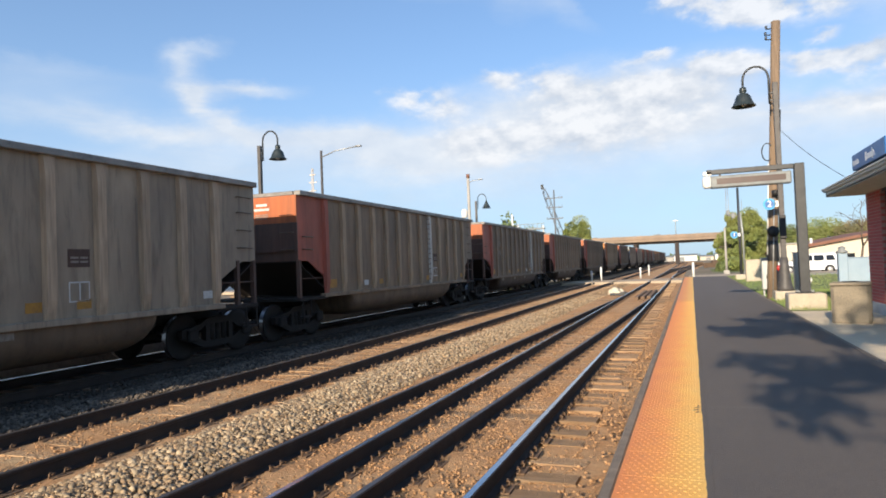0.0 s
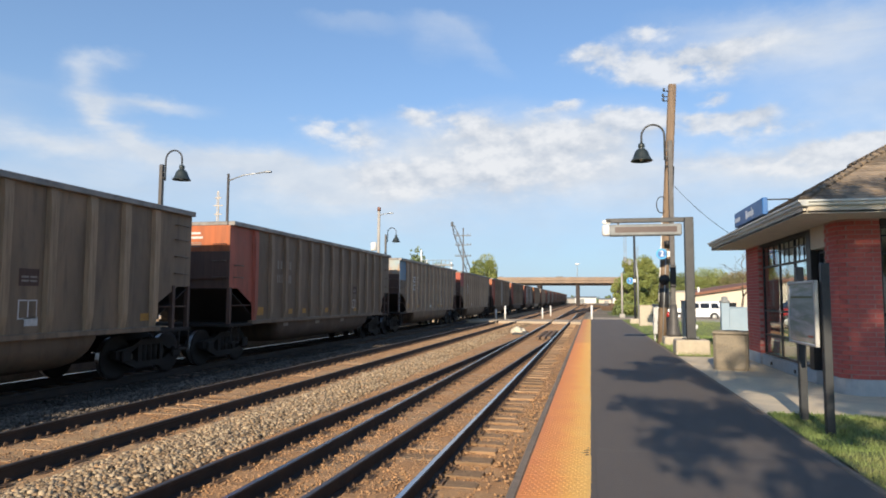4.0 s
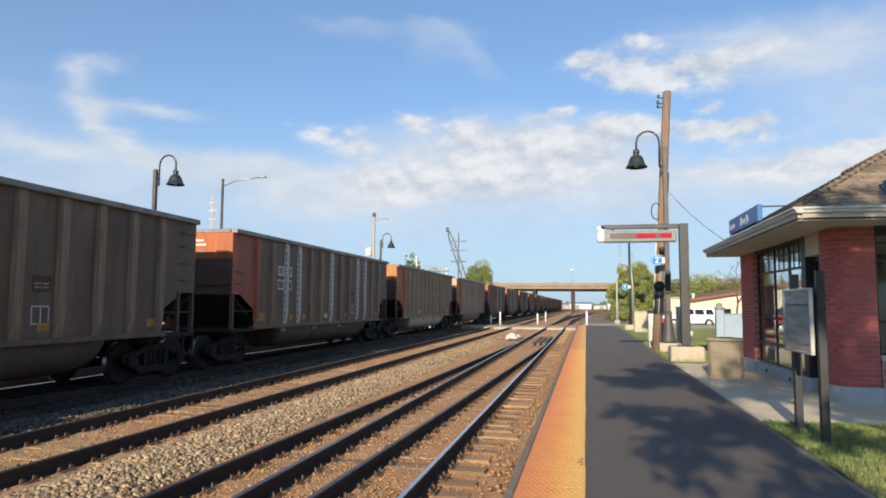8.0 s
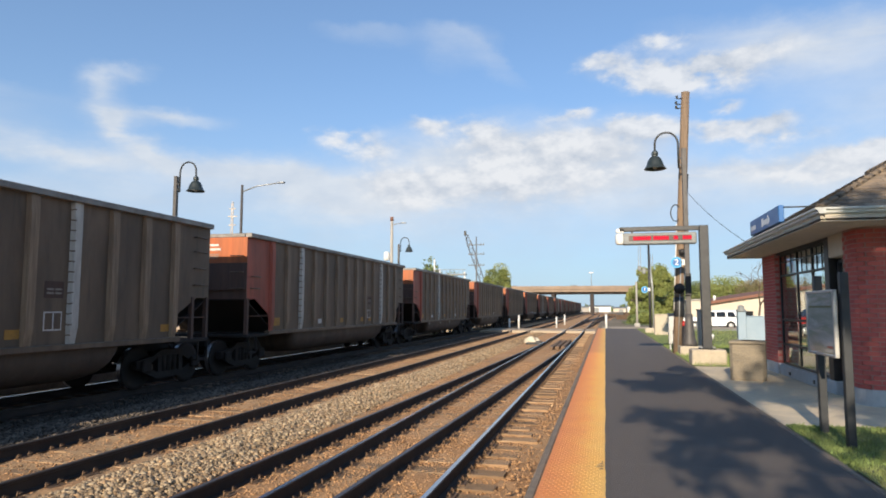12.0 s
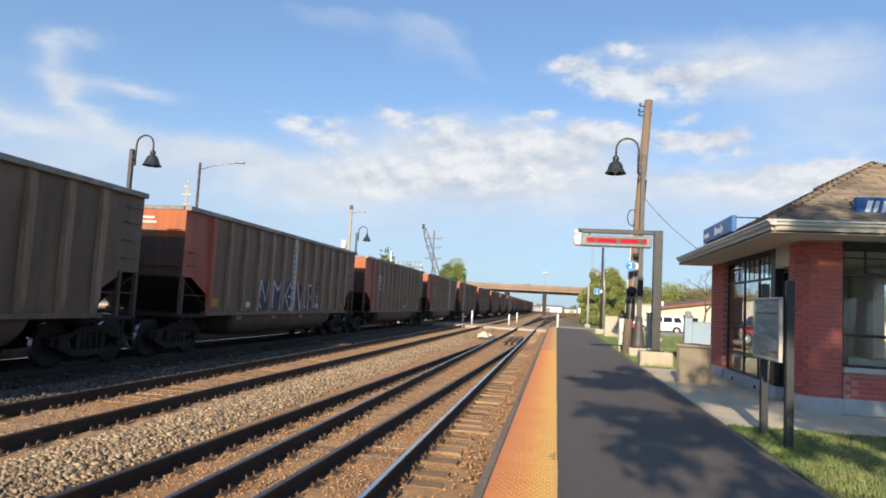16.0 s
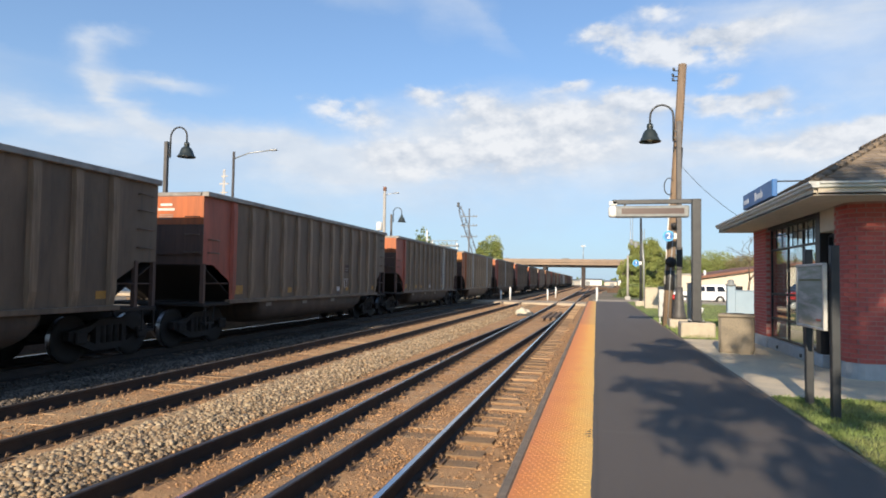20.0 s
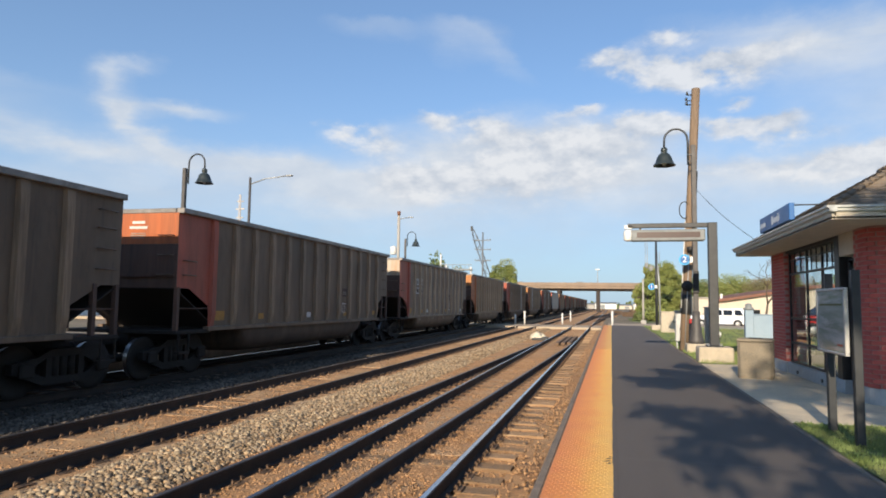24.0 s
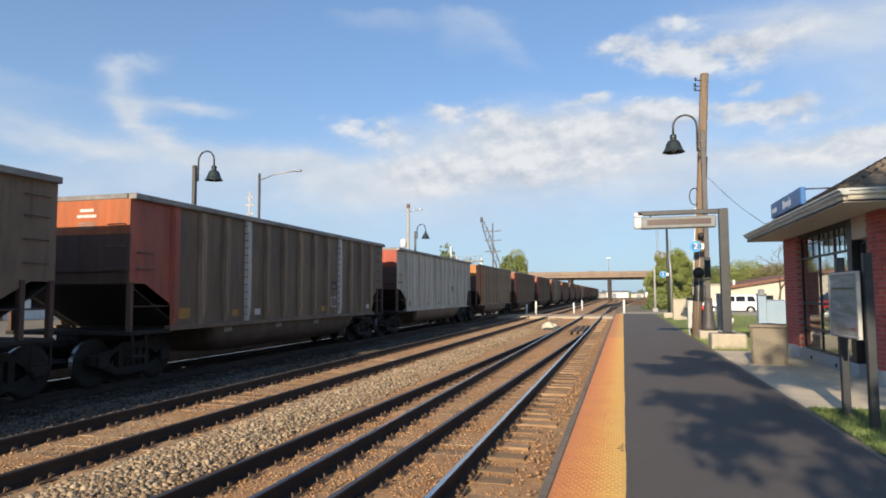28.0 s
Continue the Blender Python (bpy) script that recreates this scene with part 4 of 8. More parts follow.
def domes():
    """Truncated domes on the warning tiles."""
    xs = -0.602 + 0.035 + 0.0585 * np.arange(9.0 + 0.5)
    ys = np.arange(1.5, 24, 0.061)
    X, Y = np.meshgrid(xs[:9], ys)
    X = X + 0.029 * (np.arange(len(ys)) % 2)[:, None]
    c = np.stack([X.ravel(), Y.ravel(), np.full(X.size, 0.0075)], 1)
    a = np.arange(8) * np.pi / 4
    ring = lambda r, z: np.stack([r * np.cos(a), r * np.sin(a), np.full(8, z)], 1)  # noqa: E731
    base = np.concatenate([ring(0.013, 0.0), ring(0.008, 0.004)])
    q = [(j, (j + 1) % 8, 8 + (j + 1) % 8, 8 + j) for j in range(8)] + [(8, 9, 10, 11), (8, 11, 12, 15), (12, 13, 14, 15)]
    v = (base[None] + c[:, None]).reshape(-1, 3)
    f = (np.array(q)[None] + (16 * np.arange(len(c)))[:, None, None]).reshape(-1, 4)
    tagged(part("domes", quick_mesh("domes", v, f, M_TACT), None, strip), kind="stuff")


domes()
bm = bmesh.new()
for k in range(4):
    plate(bm, [(-0.13 + random.uniform(0, .1), 6.72 + .1 * k, 0.0095), (-0.05 + random.uniform(0, .03), 6.75 + .1 * k, 0.0095), (-0.06, 6.80 + .1 * k, 0.0095)], (0, 0, 0.002))
thing("dry_leaf", "dry brown leaves lying on the warning strip", "leaf", bm=bm, material=M_CLIP)

# Added far platform: its dark edge keeps the gap under the cars dark.
slab("platform", -21.5, -13.42, -60, 53.6, -0.6, -0.025, M_CONC_OLD, "dark weathered concrete platform added to darken the view under the train", "platform", 0.02)
# ---------------------------------------------------------------- walkway and lawns
walkway = thing("walkway", "pale concrete walkway in front of the station", "pavement", kind="structure")
for y0, y1 in ((9.95, 12.2), (12.2, 14.6), (14.6, 17.0), (17.0, 19.3)):
    bm = bmesh.new()
    box(bm, 2.345, 4.6, y0 + 0.006, y1 - 0.006, -0.3, 0.0, 0.012)
    part("slab", bm, M_WALK, walkway)
    if y0 < 11:
        bm = bmesh.new()
        box(bm, 4.606, 14.0, y0 + 0.006, 12.06, -0.3, 0.0, 0.012)
        part("slab", bm, M_WALK, walkway)
rolling("lawn", 2.345, 30, -14, 9.94, 0.0, 0.012, 0.3, M_GRASS, "shaded green lawn beside the platform", "lawn")
rolling("lawn", 2.345, 30, 19.32, 54.1, 0.0, 0.012, 0.4, M_GRASS, "sunny green lawn behind the station", "lawn")
rolling("lawn", 2.0, 70, 61, 90, -0.12, 0.03, 1.0, M_GRASS, "rough grass beyond the road", "lawn")


def grass(name, x0, x1, bands, label, tall=0.05):
    vs, fs, n0 = [], [], 0
    for y0, y1, per in bands:
        n = int((x1 - x0) * (y1 - y0) * per)
        c = np.stack([RNG.uniform(x0, x1, n), RNG.uniform(y0, y1, n), np.full(n, -0.01)], 1)
        a, hgt = RNG.uniform(0, 2 * np.pi, n), tall * RNG.uniform(0.5, 1.3, n)
        w = np.stack([np.cos(a), np.sin(a), np.zeros(n)], 1) * 0.007
        lean = np.stack([RNG.uniform(-.5, .5, n) * hgt, RNG.uniform(-.5, .5, n) * hgt, hgt], 1)
        vs.append(np.stack([c - w, c + w, c + lean], 1).reshape(-1, 3))
        fs.append((np.arange(3)[None] + (n0 + 3 * np.arange(n))[:, None]))
        n0 += 3 * n
    tagged(new(name, quick_mesh(name, np.concatenate(vs), np.concatenate(fs), M_BLADE)), label, "grass", "", "stuff")


grass("grass", 2.36, 6.5, ((3.5, 9.95, 2200),), "short green lawn grass by the notice board")
grass("grass", 2.36, 9.0, ((19.35, 30, 350), (30, 53, 60)), "short green lawn grass behind the station", 0.11)

# yard tracks that fan out beyond the crossing
for slope, y0 in ((0.030, 66.0), (0.048, 84.0), (0.066, 104.0)):
    yard = thing("yard_track", "dull rusty yard track fanning out beyond the crossing", "railway track", group="yard tracks", kind="structure")
    for dx in (NEAR_L, NEAR_R):
        part("rail", rail_mesh("rail", [(dx + slope * (y - y0) + 0.02, y) for y in np.linspace(y0, 195.0, 12)], M_RAILDULL), None, yard)
    bm = bmesh.new()
    for y in np.arange(y0 + 16.0, 195.0, 1.1):
        x = (NEAR_L + NEAR_R) / 2 + slope * (y - y0)
        box(bm, x - 1.25, x + 1.25, y - 0.12, y + 0.12, BED_Z - 0.02, BED_Z + 0.052)
    tagged(part("ties", mesh_of("ties", bm, M_TIE_FAR), None, yard), kind="stuff")

# ---------------------------------------------------------------- lamps and posts


def arc(cx, cz, r, a0, a1, n, y=0.0):
    return [(cx + r * math.cos(radians(a0 + (a1 - a0) * i / n)), y, cz + r * math.sin(radians(a0 + (a1 - a0) * i / n))) for i in range(n + 1)]


def bell_lamp(side, z_bell, block, label):
    """A platform lamp: square post on a concrete block, a gooseneck arm and a bell shade. side: -1 hangs to -x."""
    lamp = thing("platform_lamp", label, "street lamp", group="bell lamps by the tracks")
    top = z_bell + 0.70
    if block:
        bm = bmesh.new()
        box(bm, -0.34, 0.34, -0.34, 0.34, -0.05, 0.30, 0.03)
        part("footing", bm, M_BLOCK, lamp, "square cast concrete footing")
    z0 = 0.30 if block else -0.5
    bm = bmesh.new()
    lathe(bm, ((0.25, z0), (0.24, z0 + 0.10), (0.18, z0 + 0.35), (0.14, z0 + 0.8), (0.12, z0 + 1.1)), 14)
    part("post_base", bm, M_STEEL_M, lamp)
    bm = bmesh.new()
    box(bm, -0.08, 0.08, -0.08, 0.08, z0 + 0.1, top, 0.012)
    part("post", bm, M_STEEL_M, lamp)
    if block:
        bm = bmesh.new()
        box(bm, -0.10, 0.10, -0.16, -0.081, 2.02, 2.78, 0.015)
        part("control_box", bm, M_BLACK, lamp, "black box fixed to the post")
    bm = bmesh.new()
    xa = side * 0.18
    xb = side * 0.97
    pts = [(xa, 0, z_bell + 0.0), (xa, 0, z_bell + 0.86)] + [(xa + (xb - xa) / 2 - side * 0.39 * math.cos(a), 0, z_bell + 0.90 + 0.40 * math.sin(a)) for a in np.linspace(0, math.pi, 11)] + [(xb, 0, z_bell + 0.55)]
    tube(bm, pts, 0.036, 8)
    part("gooseneck", bm, M_STEEL_D, lamp)
    for z in (0.12, 0.36):
        bm = bmesh.new()
        box(bm, min(0, xa), max(0, xa), -0.03, 0.03, z_bell + z - 0.025, z_bell + z + 0.025)
        part("bracket", bm, M_STEEL_D, lamp)
    bm = bmesh.new()
    lathe(bm, ((0.04, 0.66), (0.09, 0.64), (0.115, 0.58), (0.115, 0.50), (0.08, 0.46), (0.135, 0.44), (0.20, 0.38), (0.25, 0.28), (0.285, 0.17), (0.33, 0.07), (0.385, 0.015), (0.385, 0.0), (0.35, 0.0), (0.25, 0.13), (0.15, 0.3)), 20, (xb, 0, z_bell))
    part("shade", bm, M_BELL, lamp, "dark green-black enamel bell shade")
    bm = bmesh.new()
    lathe(bm, ((0.03, -0.16), (0.10, -0.10), (0.12, 0.0), (0.10, 0.08)), 12, (xb, 0, z_bell + 0.16))
    part("bulb_lens", bm, M_ALU, lamp)
    return lamp


bell_lamp(-1, 6.5, True, "dark bell lamp on a tall post beside a wooden pole").matrix_basis = pose(2.79, 24.0, 0)
far_lamp = bell_lamp(1, 6.55, False, "dark bell lamp on a grey post beyond the tracks")
far_lamp.matrix_basis = pose(-17.95, 24.4, 0)
copy_thing(far_lamp, pose(-17.95, 56.0, 0.05))

# the wooden utility pole with its conduits, signal heads and platform number
pole = thing("utility_pole", "tall weathered wooden utility pole leaning beside a lamp", "utility pole", pose(2.75, 24.75, 0))


def lean(z):
    """How far the leaning pole's axis stands from its thing's origin."""
    return -0.29 + 0.0575 * z


bm = bmesh.new()
tube(bm, [(lean(z), 0, z) for z in (-0.3, 3, 6, 9.45)], 0.165, 14, 0.145)
part("pole_shaft", bm, M_POLE, pole)
for y, z in ((-0.10, 9.2), (0.10, 9.05), (-0.05, 8.85)):
    bm = bmesh.new()
    x = lean(z) - 0.27
    tube(bm, [(x + 0.14, y, z), (x - 0.03, y, z)], 0.02, 6)
    lathe(bm, ((0.03, 0), (0.05, 0.03), (0.03, 0.06), (0.05, 0.09), (0.02, 0.12)), 8, (x - 0.03, y, z))
    part("insulator", bm, M_STEEL_D, pole)
for dx, y, r, z0, z1, m, label in ((-0.17, -0.08, 0.020, 1.5, 4.6, M_WHITE, "thin white conduit"), (0.0, -0.20, 0.018, 0.0, 3.6, M_GALV, "thin grey conduit"), (0.15, -0.10, 0.03, 3.8, 6.4, M_STEEL_D, "dark conduit")):
    bm = bmesh.new()
    tube(bm, [(lean(z1) + dx, y, z1), (lean((z0 + z1) / 2) + dx, y, (z0 + z1) / 2), (lean(z0) + dx, y, z0)], r, 8)
    part("conduit", bm, m, pole, label)
bm = bmesh.new()
tube(bm, [(-0.22 + 0.17 * math.cos(a), -0.1, 5.0 + 0.30 * math.sin(a)) for a in np.linspace(0.3, 6.0, 18)], 0.018, 6)
part("cable_coil", bm, M_WIRE, pole, "coil of dark cable")
bm = bmesh.new()
lathe(bm, ((0.03, -0.08), (0.19, -0.07), (0.19, -0.03), (0.12, 0.0)), 18, (lean(2.28) - 0.02, -0.16, 2.28), "Y")
part("signal_head", bm, M_BLACK, pole, "black round disc fixed to the pole")
bm = bmesh.new()
lathe(bm, ((0.178, 1.28), (0.182, 1.30), (0.182, 1.96), (0.178, 1.98)), 14, (lean(1.6), 0, 0))
part("pole_sleeve", bm, M_BLACK, pole, "black sleeve round the pole")
bm = bmesh.new()
lathe(bm, ((0.10, -0.13), (0.12, -0.02), (0.12, 0.05), (0.04, 0.08)), 12, (lean(3.6) + 0.02, -0.27, 3.6), "Z")
part("camera_dome", bm, M_BLACK, pole)


def number_sign(x, y, z, r, post, numeral):
    s = thing("platform_number_sign", "round blue platform number sign with a white " + numeral, "sign", pose(x, y, z), "platform number signs")
    bm = bmesh.new()
    lathe(bm, ((r, 0.0), (r, 0.035)), 28, (0, 0, 0), "Y")
    part("disc", bm, M_BLUE_L, s)
    bm = bmesh.new()
    lathe(bm, ((r * 0.72, -0.006), (r * 0.72, 0.001)), 28, (0, 0, 0), "Y")
    part("disc_centre", bm, M_BLUE, s)
    text = bpy.data.curves.new("numeral", "FONT")
    text.body, text.size, text.extrude, text.align_x, text.align_y = numeral, r * 1.5, 0.004, "CENTER", "CENTER"
    text.materials.append(M_LETTER)
    ob = new("numeral", text)
    ob.parent = s
    ob.matrix_basis = pose(0, -0.012, 0, 90, 0, 0)
    bm = bmesh.new()
    box(bm, r * 0.8, r * 1.0 + post, 0.0, 0.03, -0.10, 0.10)
    part("bracket", bm, M_WHITE, s)
    return s


number_sign(2.44, 23.95, 3.17, 0.19, 0.14, "2")
number_sign(2.55, 45.10, 2.82, 0.215, 0.14, "1")

# thin cable from the pole to the station roof
bm = bmesh.new()
a, b = Vector((2.95, 24.75, 5.75)), Vector((3.55, 17.2, 3.05))
tube(bm, [a.lerp(b, i / 10) - Vector((0, 0, 0.12 * math.sin(math.pi * i / 10))) for i in range(11)], 0.008, 5)
thing("overhead_cable", "thin black cable running from the pole down to the station eaves", "cable", bm=bm, material=M_WIRE)

# display gantry over the platform
gantry = thing("display_gantry", "dark steel gantry arm holding a platform display", "gantry", pose(2.82, 20.2, 0))
bm = bmesh.new()
box(bm, -0.46, 0.46, -0.40, 0.40, -0.05, 0.42, 0.035)
part("footing", bm, M_BLOCK, gantry, "cast concrete footing block")
bm = bmesh.new()
box(bm, -0.22, 0.22, -0.22, 0.22, 0.42, 0.45, 0.008)
part("base_plate", bm, M_STEEL_D, gantry)
for x in (-0.17, 0.17):
    for y in (-0.17, 0.17):
        bm = bmesh.new()
        lathe(bm, ((0.03, 0.45), (0.03, 0.48), (0.012, 0.48), (0.012, 0.52)), 6, (x, y, 0))
        part("bolt", bm, M_GALV, gantry)
bm = bmesh.new()
box(bm, -0.125, 0.125, -0.125, 0.125, 0.45, 3.99, 0.012)
part("post", bm, M_STEEL_D, gantry)
bm = bmesh.new()
box(bm, -2.36, -0.126, -0.07, 0.07, 3.86, 3.99, 0.01)
part("arm", bm, M_STEEL_D, gantry)
bm = bmesh.new()
box(bm, -2.27, -0.20, -0.15, 0.15, 3.46, 3.80, 0.03)
disp = part("display_case", bm, M_STEEL_G, gantry, "grey metal display case")
for y in (-0.154, 0.154):
    bm = bmesh.new()
    box(bm, -2.10, -0.34, y - 0.004, y + 0.004, 3.555, 3.72)
    part("display_window", bm, M_SCREEN, disp, "dark red tinted window")
bm = bmesh.new()
lathe(bm, ((0.10, 0.0), (0.14, 0.05), (0.14, 0.28), (0.10, 0.33)), 12, (-2.34, -0.02, 3.47))
part("loudspeaker", bm, M_WHITE, gantry, "white loudspeaker at the end of the arm")
bm = bmesh.new()
box(bm, -2.46, -2.22, -0.07, 0.07, 3.83, 3.95, 0.02)
part("floodlight", bm, M_WHITE, gantry)
for x in (-2.0, -0.5):
    bm = bmesh.new()
    box(bm, x - 0.03, x + 0.03, -0.02, 0.02, 3.78, 3.88)
    part("hanger", bm, M_STEEL_D, gantry)
# red lettering of the display, as unreadable bars; it runs along the window
led = thing("display_text", "glowing red running text on the platform display", "display", pose(1.60, 20.2, 3.635))
COLS, COL_W = 28, 0.0628
bm = bmesh.new()
box(bm, -COL_W * 0.47, COL_W * 0.47, -0.002, 0.002, -0.052, 0.052)
box(bm, -COL_W * 0.25, COL_W * 0.20, -0.002, 0.002, 0.053, 0.066)
COLUMN = mesh_of("text_bar", bm, M_LED)
led_columns = []
for i in range(COLS):
    led_columns.append(part("text_bar", COLUMN, None, led))
    led_columns[-1].location = ((i - (COLS - 1) / 2) * COL_W, 0, 0)


def led_times(i):
    """When column i lights up and goes dark, as words run through from right to left."""
    words = (9, 6, 10, 4, 8, 8, 7, 3, 9, 11, 2, 8, 9, 9, 9)
    t, out, step = 6.85 + (COLS - 1 - i) * 0.074, [], 0.0735
    for n in words:
        out.append((t, t + n * step))
        t += (n + 1.4) * step
    return out


# cabinets, planters and posts along the lawn


def cabinet(name, label, x, y, w, d, hgt, m, legs=0.0, lid=0.03):
    c = thing(name, label, "cabinet", pose(x, y, 0))
    bm = bmesh.new()
    box(bm, -w / 2, w / 2, -d / 2, d / 2, legs, hgt - lid, 0.015)
    part("case", bm, m, c)
    bm = bmesh.new()
    box(bm, -w / 2 - 0.025, w / 2 + 0.025, -d / 2 - 0.025, d / 2 + 0.025, hgt - lid, hgt, 0.01)
    part("lid", bm, m, c)
    bm = bmesh.new()
    box(bm, -w / 2 + 0.04, w / 2 - 0.04, -d / 2 - 0.012, -d / 2 + 0.002, legs + 0.06, hgt - 0.1, 0.004)
    door = part("door", bm, m, c)
    bm = bmesh.new()
    box(bm, w / 2 - 0.10, w / 2 - 0.07, -d / 2 - 0.04, -d / 2 - 0.01, hgt * 0.5 - 0.06, hgt * 0.5 + 0.06)
    part("handle", bm, M_STEEL_D, door)
    if legs:
        for sx in (-1, 1):
            bm = bmesh.new()
            box(bm, sx * (w / 2 - 0.06) - 0.025, sx * (w / 2 - 0.06) + 0.025, -0.03, 0.03, -0.05, legs + 0.01)
            part("leg", bm, M_GALV, c)
    return c


cabinet("signal_cabinet", "narrow pale grey signal cabinet beside the pole", 2.42, 26.2, 0.24, 0.24, 1.40, M_GALV, 0.25)
cabinet("meter_cabinet", "grey metal meter cabinet behind the gantry", 3.35, 24.6, 0.42, 0.3, 1.55, M_GALV, 0.3)
cabinet("utility_box", "tan cast concrete utility box on the lawn", 3.25, 41.4, 0.82, 0.7, 1.25, M_BLOCK)
cabinet("equipment_box", "pale blue-white equipment box on the lawn beyond the station", 6.42, 30.3, 1.5, 1.2, 1.27, M_PALEBLUE)
post = thing("bollard_post", "grey post with a round cap beside the equipment box", "post", pose(5.46, 29.4, 0))
bm = bmesh.new()
box(bm, -0.16, 0.16, -0.16, 0.16, -0.05, 1.45, 0.02)
part("shaft", bm, M_PALEBLUE, post)
bm = bmesh.new()
lathe(bm, ((0.21, 1.45), (0.21, 1.52), (0.11, 1.58), (0.14, 1.66), (0.05, 1.72)), 12)
part("cap", bm, M_STEEL_G, post)
pathl = thing("path_light", "small white-topped garden light on the lawn", "garden light", pose(4.0, 27.5, 0))
bm = bmesh.new()
tube(bm, [(0, 0, -0.05), (0, 0, 0.4)], 0.02, 6)
part("stake", bm, M_BLACK, pathl)
bm = bmesh.new()
lathe(bm, ((0.05, 0.36), (0.11, 0.46), (0.11, 0.56), (0.03, 0.6)), 12)
part("head", bm, M_WHITE, pathl)
bm = bmesh.new()
lathe(bm, ((0.04, 0.0), (0.065, 0.04), (0.065, 0.13), (0.04, 0.17), (0.015, 0.19)), 12, (0, 0, 0.95))
lant = thing("signal_lantern", "small red lantern on a dark stake", "lantern", pose(2.66, 24.35, 0))
part("lantern_head", bm, M_RED, lant)
bm = bmesh.new()
tube(bm, [(0, 0, -0.1), (0, 0, 0.97)], 0.07, 8)
part("stake", bm, M_BLACK, lant)

# square litter bin of exposed pebble concrete
litter = thing("litter_bin", "square tan pebble-concrete litter bin on the walkway", "litter bin", pose(3.10, 16.05, 0, 0, 0, -14))
bm = bmesh.new()
vs0 = [(-0.30, -0.36), (0.30, -0.36), (0.36, -0.30), (0.36, 0.30), (0.30, 0.36), (-0.30, 0.36), (-0.36, 0.30), (-0.36, -0.30)]
rings = []
for k, z in ((0.97, 0.0), (1.0, 0.04), (1.0, 0.78)):
    rings.append([bm.verts.new((x * k, y * k, z)) for x, y in vs0])
for a, b in zip(rings, rings[1:]):
    for j in range(8):
        bm.faces.new((a[j], a[(j + 1) % 8], b[(j + 1) % 8], b[j]))
bm.faces.new(rings[0][::-1]), bm.faces.new(rings[-1])
part("bin_body", bm, M_PEBBLE, litter)
bm = bmesh.new()
box(bm, -0.375, 0.375, -0.375, 0.375, 0.785, 0.86, 0.03)
rim = part("bin_rim", bm, M_PEBBLE, litter)
bm = bmesh.new()
lathe(bm, ((0.16, 0.862), (0.16, 0.875), (0.14, 0.875), (0.13, 0.864)), 18)
part("bin_mouth", bm, M_STEEL_D, rim)

# notice board on two square posts
board = thing("notice_board", "framed notice board on two dark square posts", "notice board")
for y, z1 in ((9.44, 2.0), (8.48, 2.0)):
    bm = bmesh.new()
    box(bm, 2.645, 2.735, y - 0.045, y + 0.045, -0.15, z1, 0.006)
    part("post", bm, M_STEEL_D, board)
bm = bmesh.new()
for y0, y1, z0, z1 in ((8.50, 9.57, 1.77, 1.80), (8.50, 9.57, 1.005, 1.035), (8.50, 8.53, 1.035, 1.77), (9.54, 9.57, 1.035, 1.77)):
    box(bm, 2.575, 2.625, y0, y1, z0, z1, 0.006)
frm = part("board_frame", bm, M_ALU, board)
bm = bmesh.new()
box(bm, 2.595, 2.62, 8.52, 9.55, 1.03, 1.775)
part("backing", bm, M_STEEL_D, board)
bm = bmesh.new()
box(bm, 2.586, 2.594, 8.525, 9.545, 1.03, 1.775)
part("poster", bm, M_PAPER, board, "printed notice behind scratched clear plastic")
for z, y0, y1, m in ((1.60, 8.6, 9.45, M_LEAF_D), (1.12, 8.62, 8.8, M_BODY_R)):
    bm = bmesh.new()
    box(bm, 2.5845, 2.587, y0, y1, z - 0.012, z + 0.012)
    part("print_bar", bm, m, board)

# ---------------------------------------------------------------- station house
station = thing("station_house", "red brick station house with a hipped shingle roof", "station house")
BX0, BX1, BY0, BY1, SOF = 4.07, 7.63, 12.08, 19.0, 2.93     # brick faces and soffit height
R = 0.30                                                    # rounded brick corner
EX, EY, EYE_TOP = 3.25, 11.1, 19.1                          # eaves


def corner_path():
    """Plan line of the front and corner: along the front from the window to the corner, round it, and along the track side."""
    pts = [(4.69, BY0), (BX0 + R, BY0)]
    pts += [(BX0 + R - R * math.sin(a), BY0 + R - R * math.cos(a)) for a in np.linspace(0, math.pi / 2, 6)[1:]]
    return pts + [(BX0, 12.78)]


def extrude_plan(bm, pts, z0, z1, thick, mi=0):
    """A wall along a plan line, its body on the inside."""
    inner, outer = [], []
    for i, (x, y) in enumerate(pts):
        a, b = pts[max(i - 1, 0)], pts[min(i + 1, len(pts) - 1)]
        d = Vector((b[0] - a[0], b[1] - a[1], 0)).normalized()
        nrm = Vector((d.y, -d.x, 0)) * thick
        outer.append((x, y))
        inner.append((x + nrm.x, y + nrm.y))
    vs = [[bm.verts.new((x, y, z)) for x, y in row] for row in (outer, inner) for z in (z0, z1)]
    o0, o1, i0, i1 = vs
    k = len(pts)
    for j in range(k - 1):
        for q in ((o0[j], o0[j + 1], o1[j + 1], o1[j]), (i0[j + 1], i0[j], i1[j], i1[j + 1]), (o1[j], o1[j + 1], i1[j + 1], i1[j]), (o0[j + 1], o0[j], i0[j], i0[j + 1])):
            bm.faces.new(q).material_index = mi
    bm.faces.new((o0[0], o1[0], i1[0], i0[0])), bm.faces.new((o0[-1], i0[-1], i1[-1], o1[-1]))


bm = bmesh.new()
extrude_plan(bm, corner_path(), 0.26, SOF, 0.28)
pier = part("corner_pier", bm, M_MORTAR, station, "rounded red brick corner pier")
bm = bmesh.new()
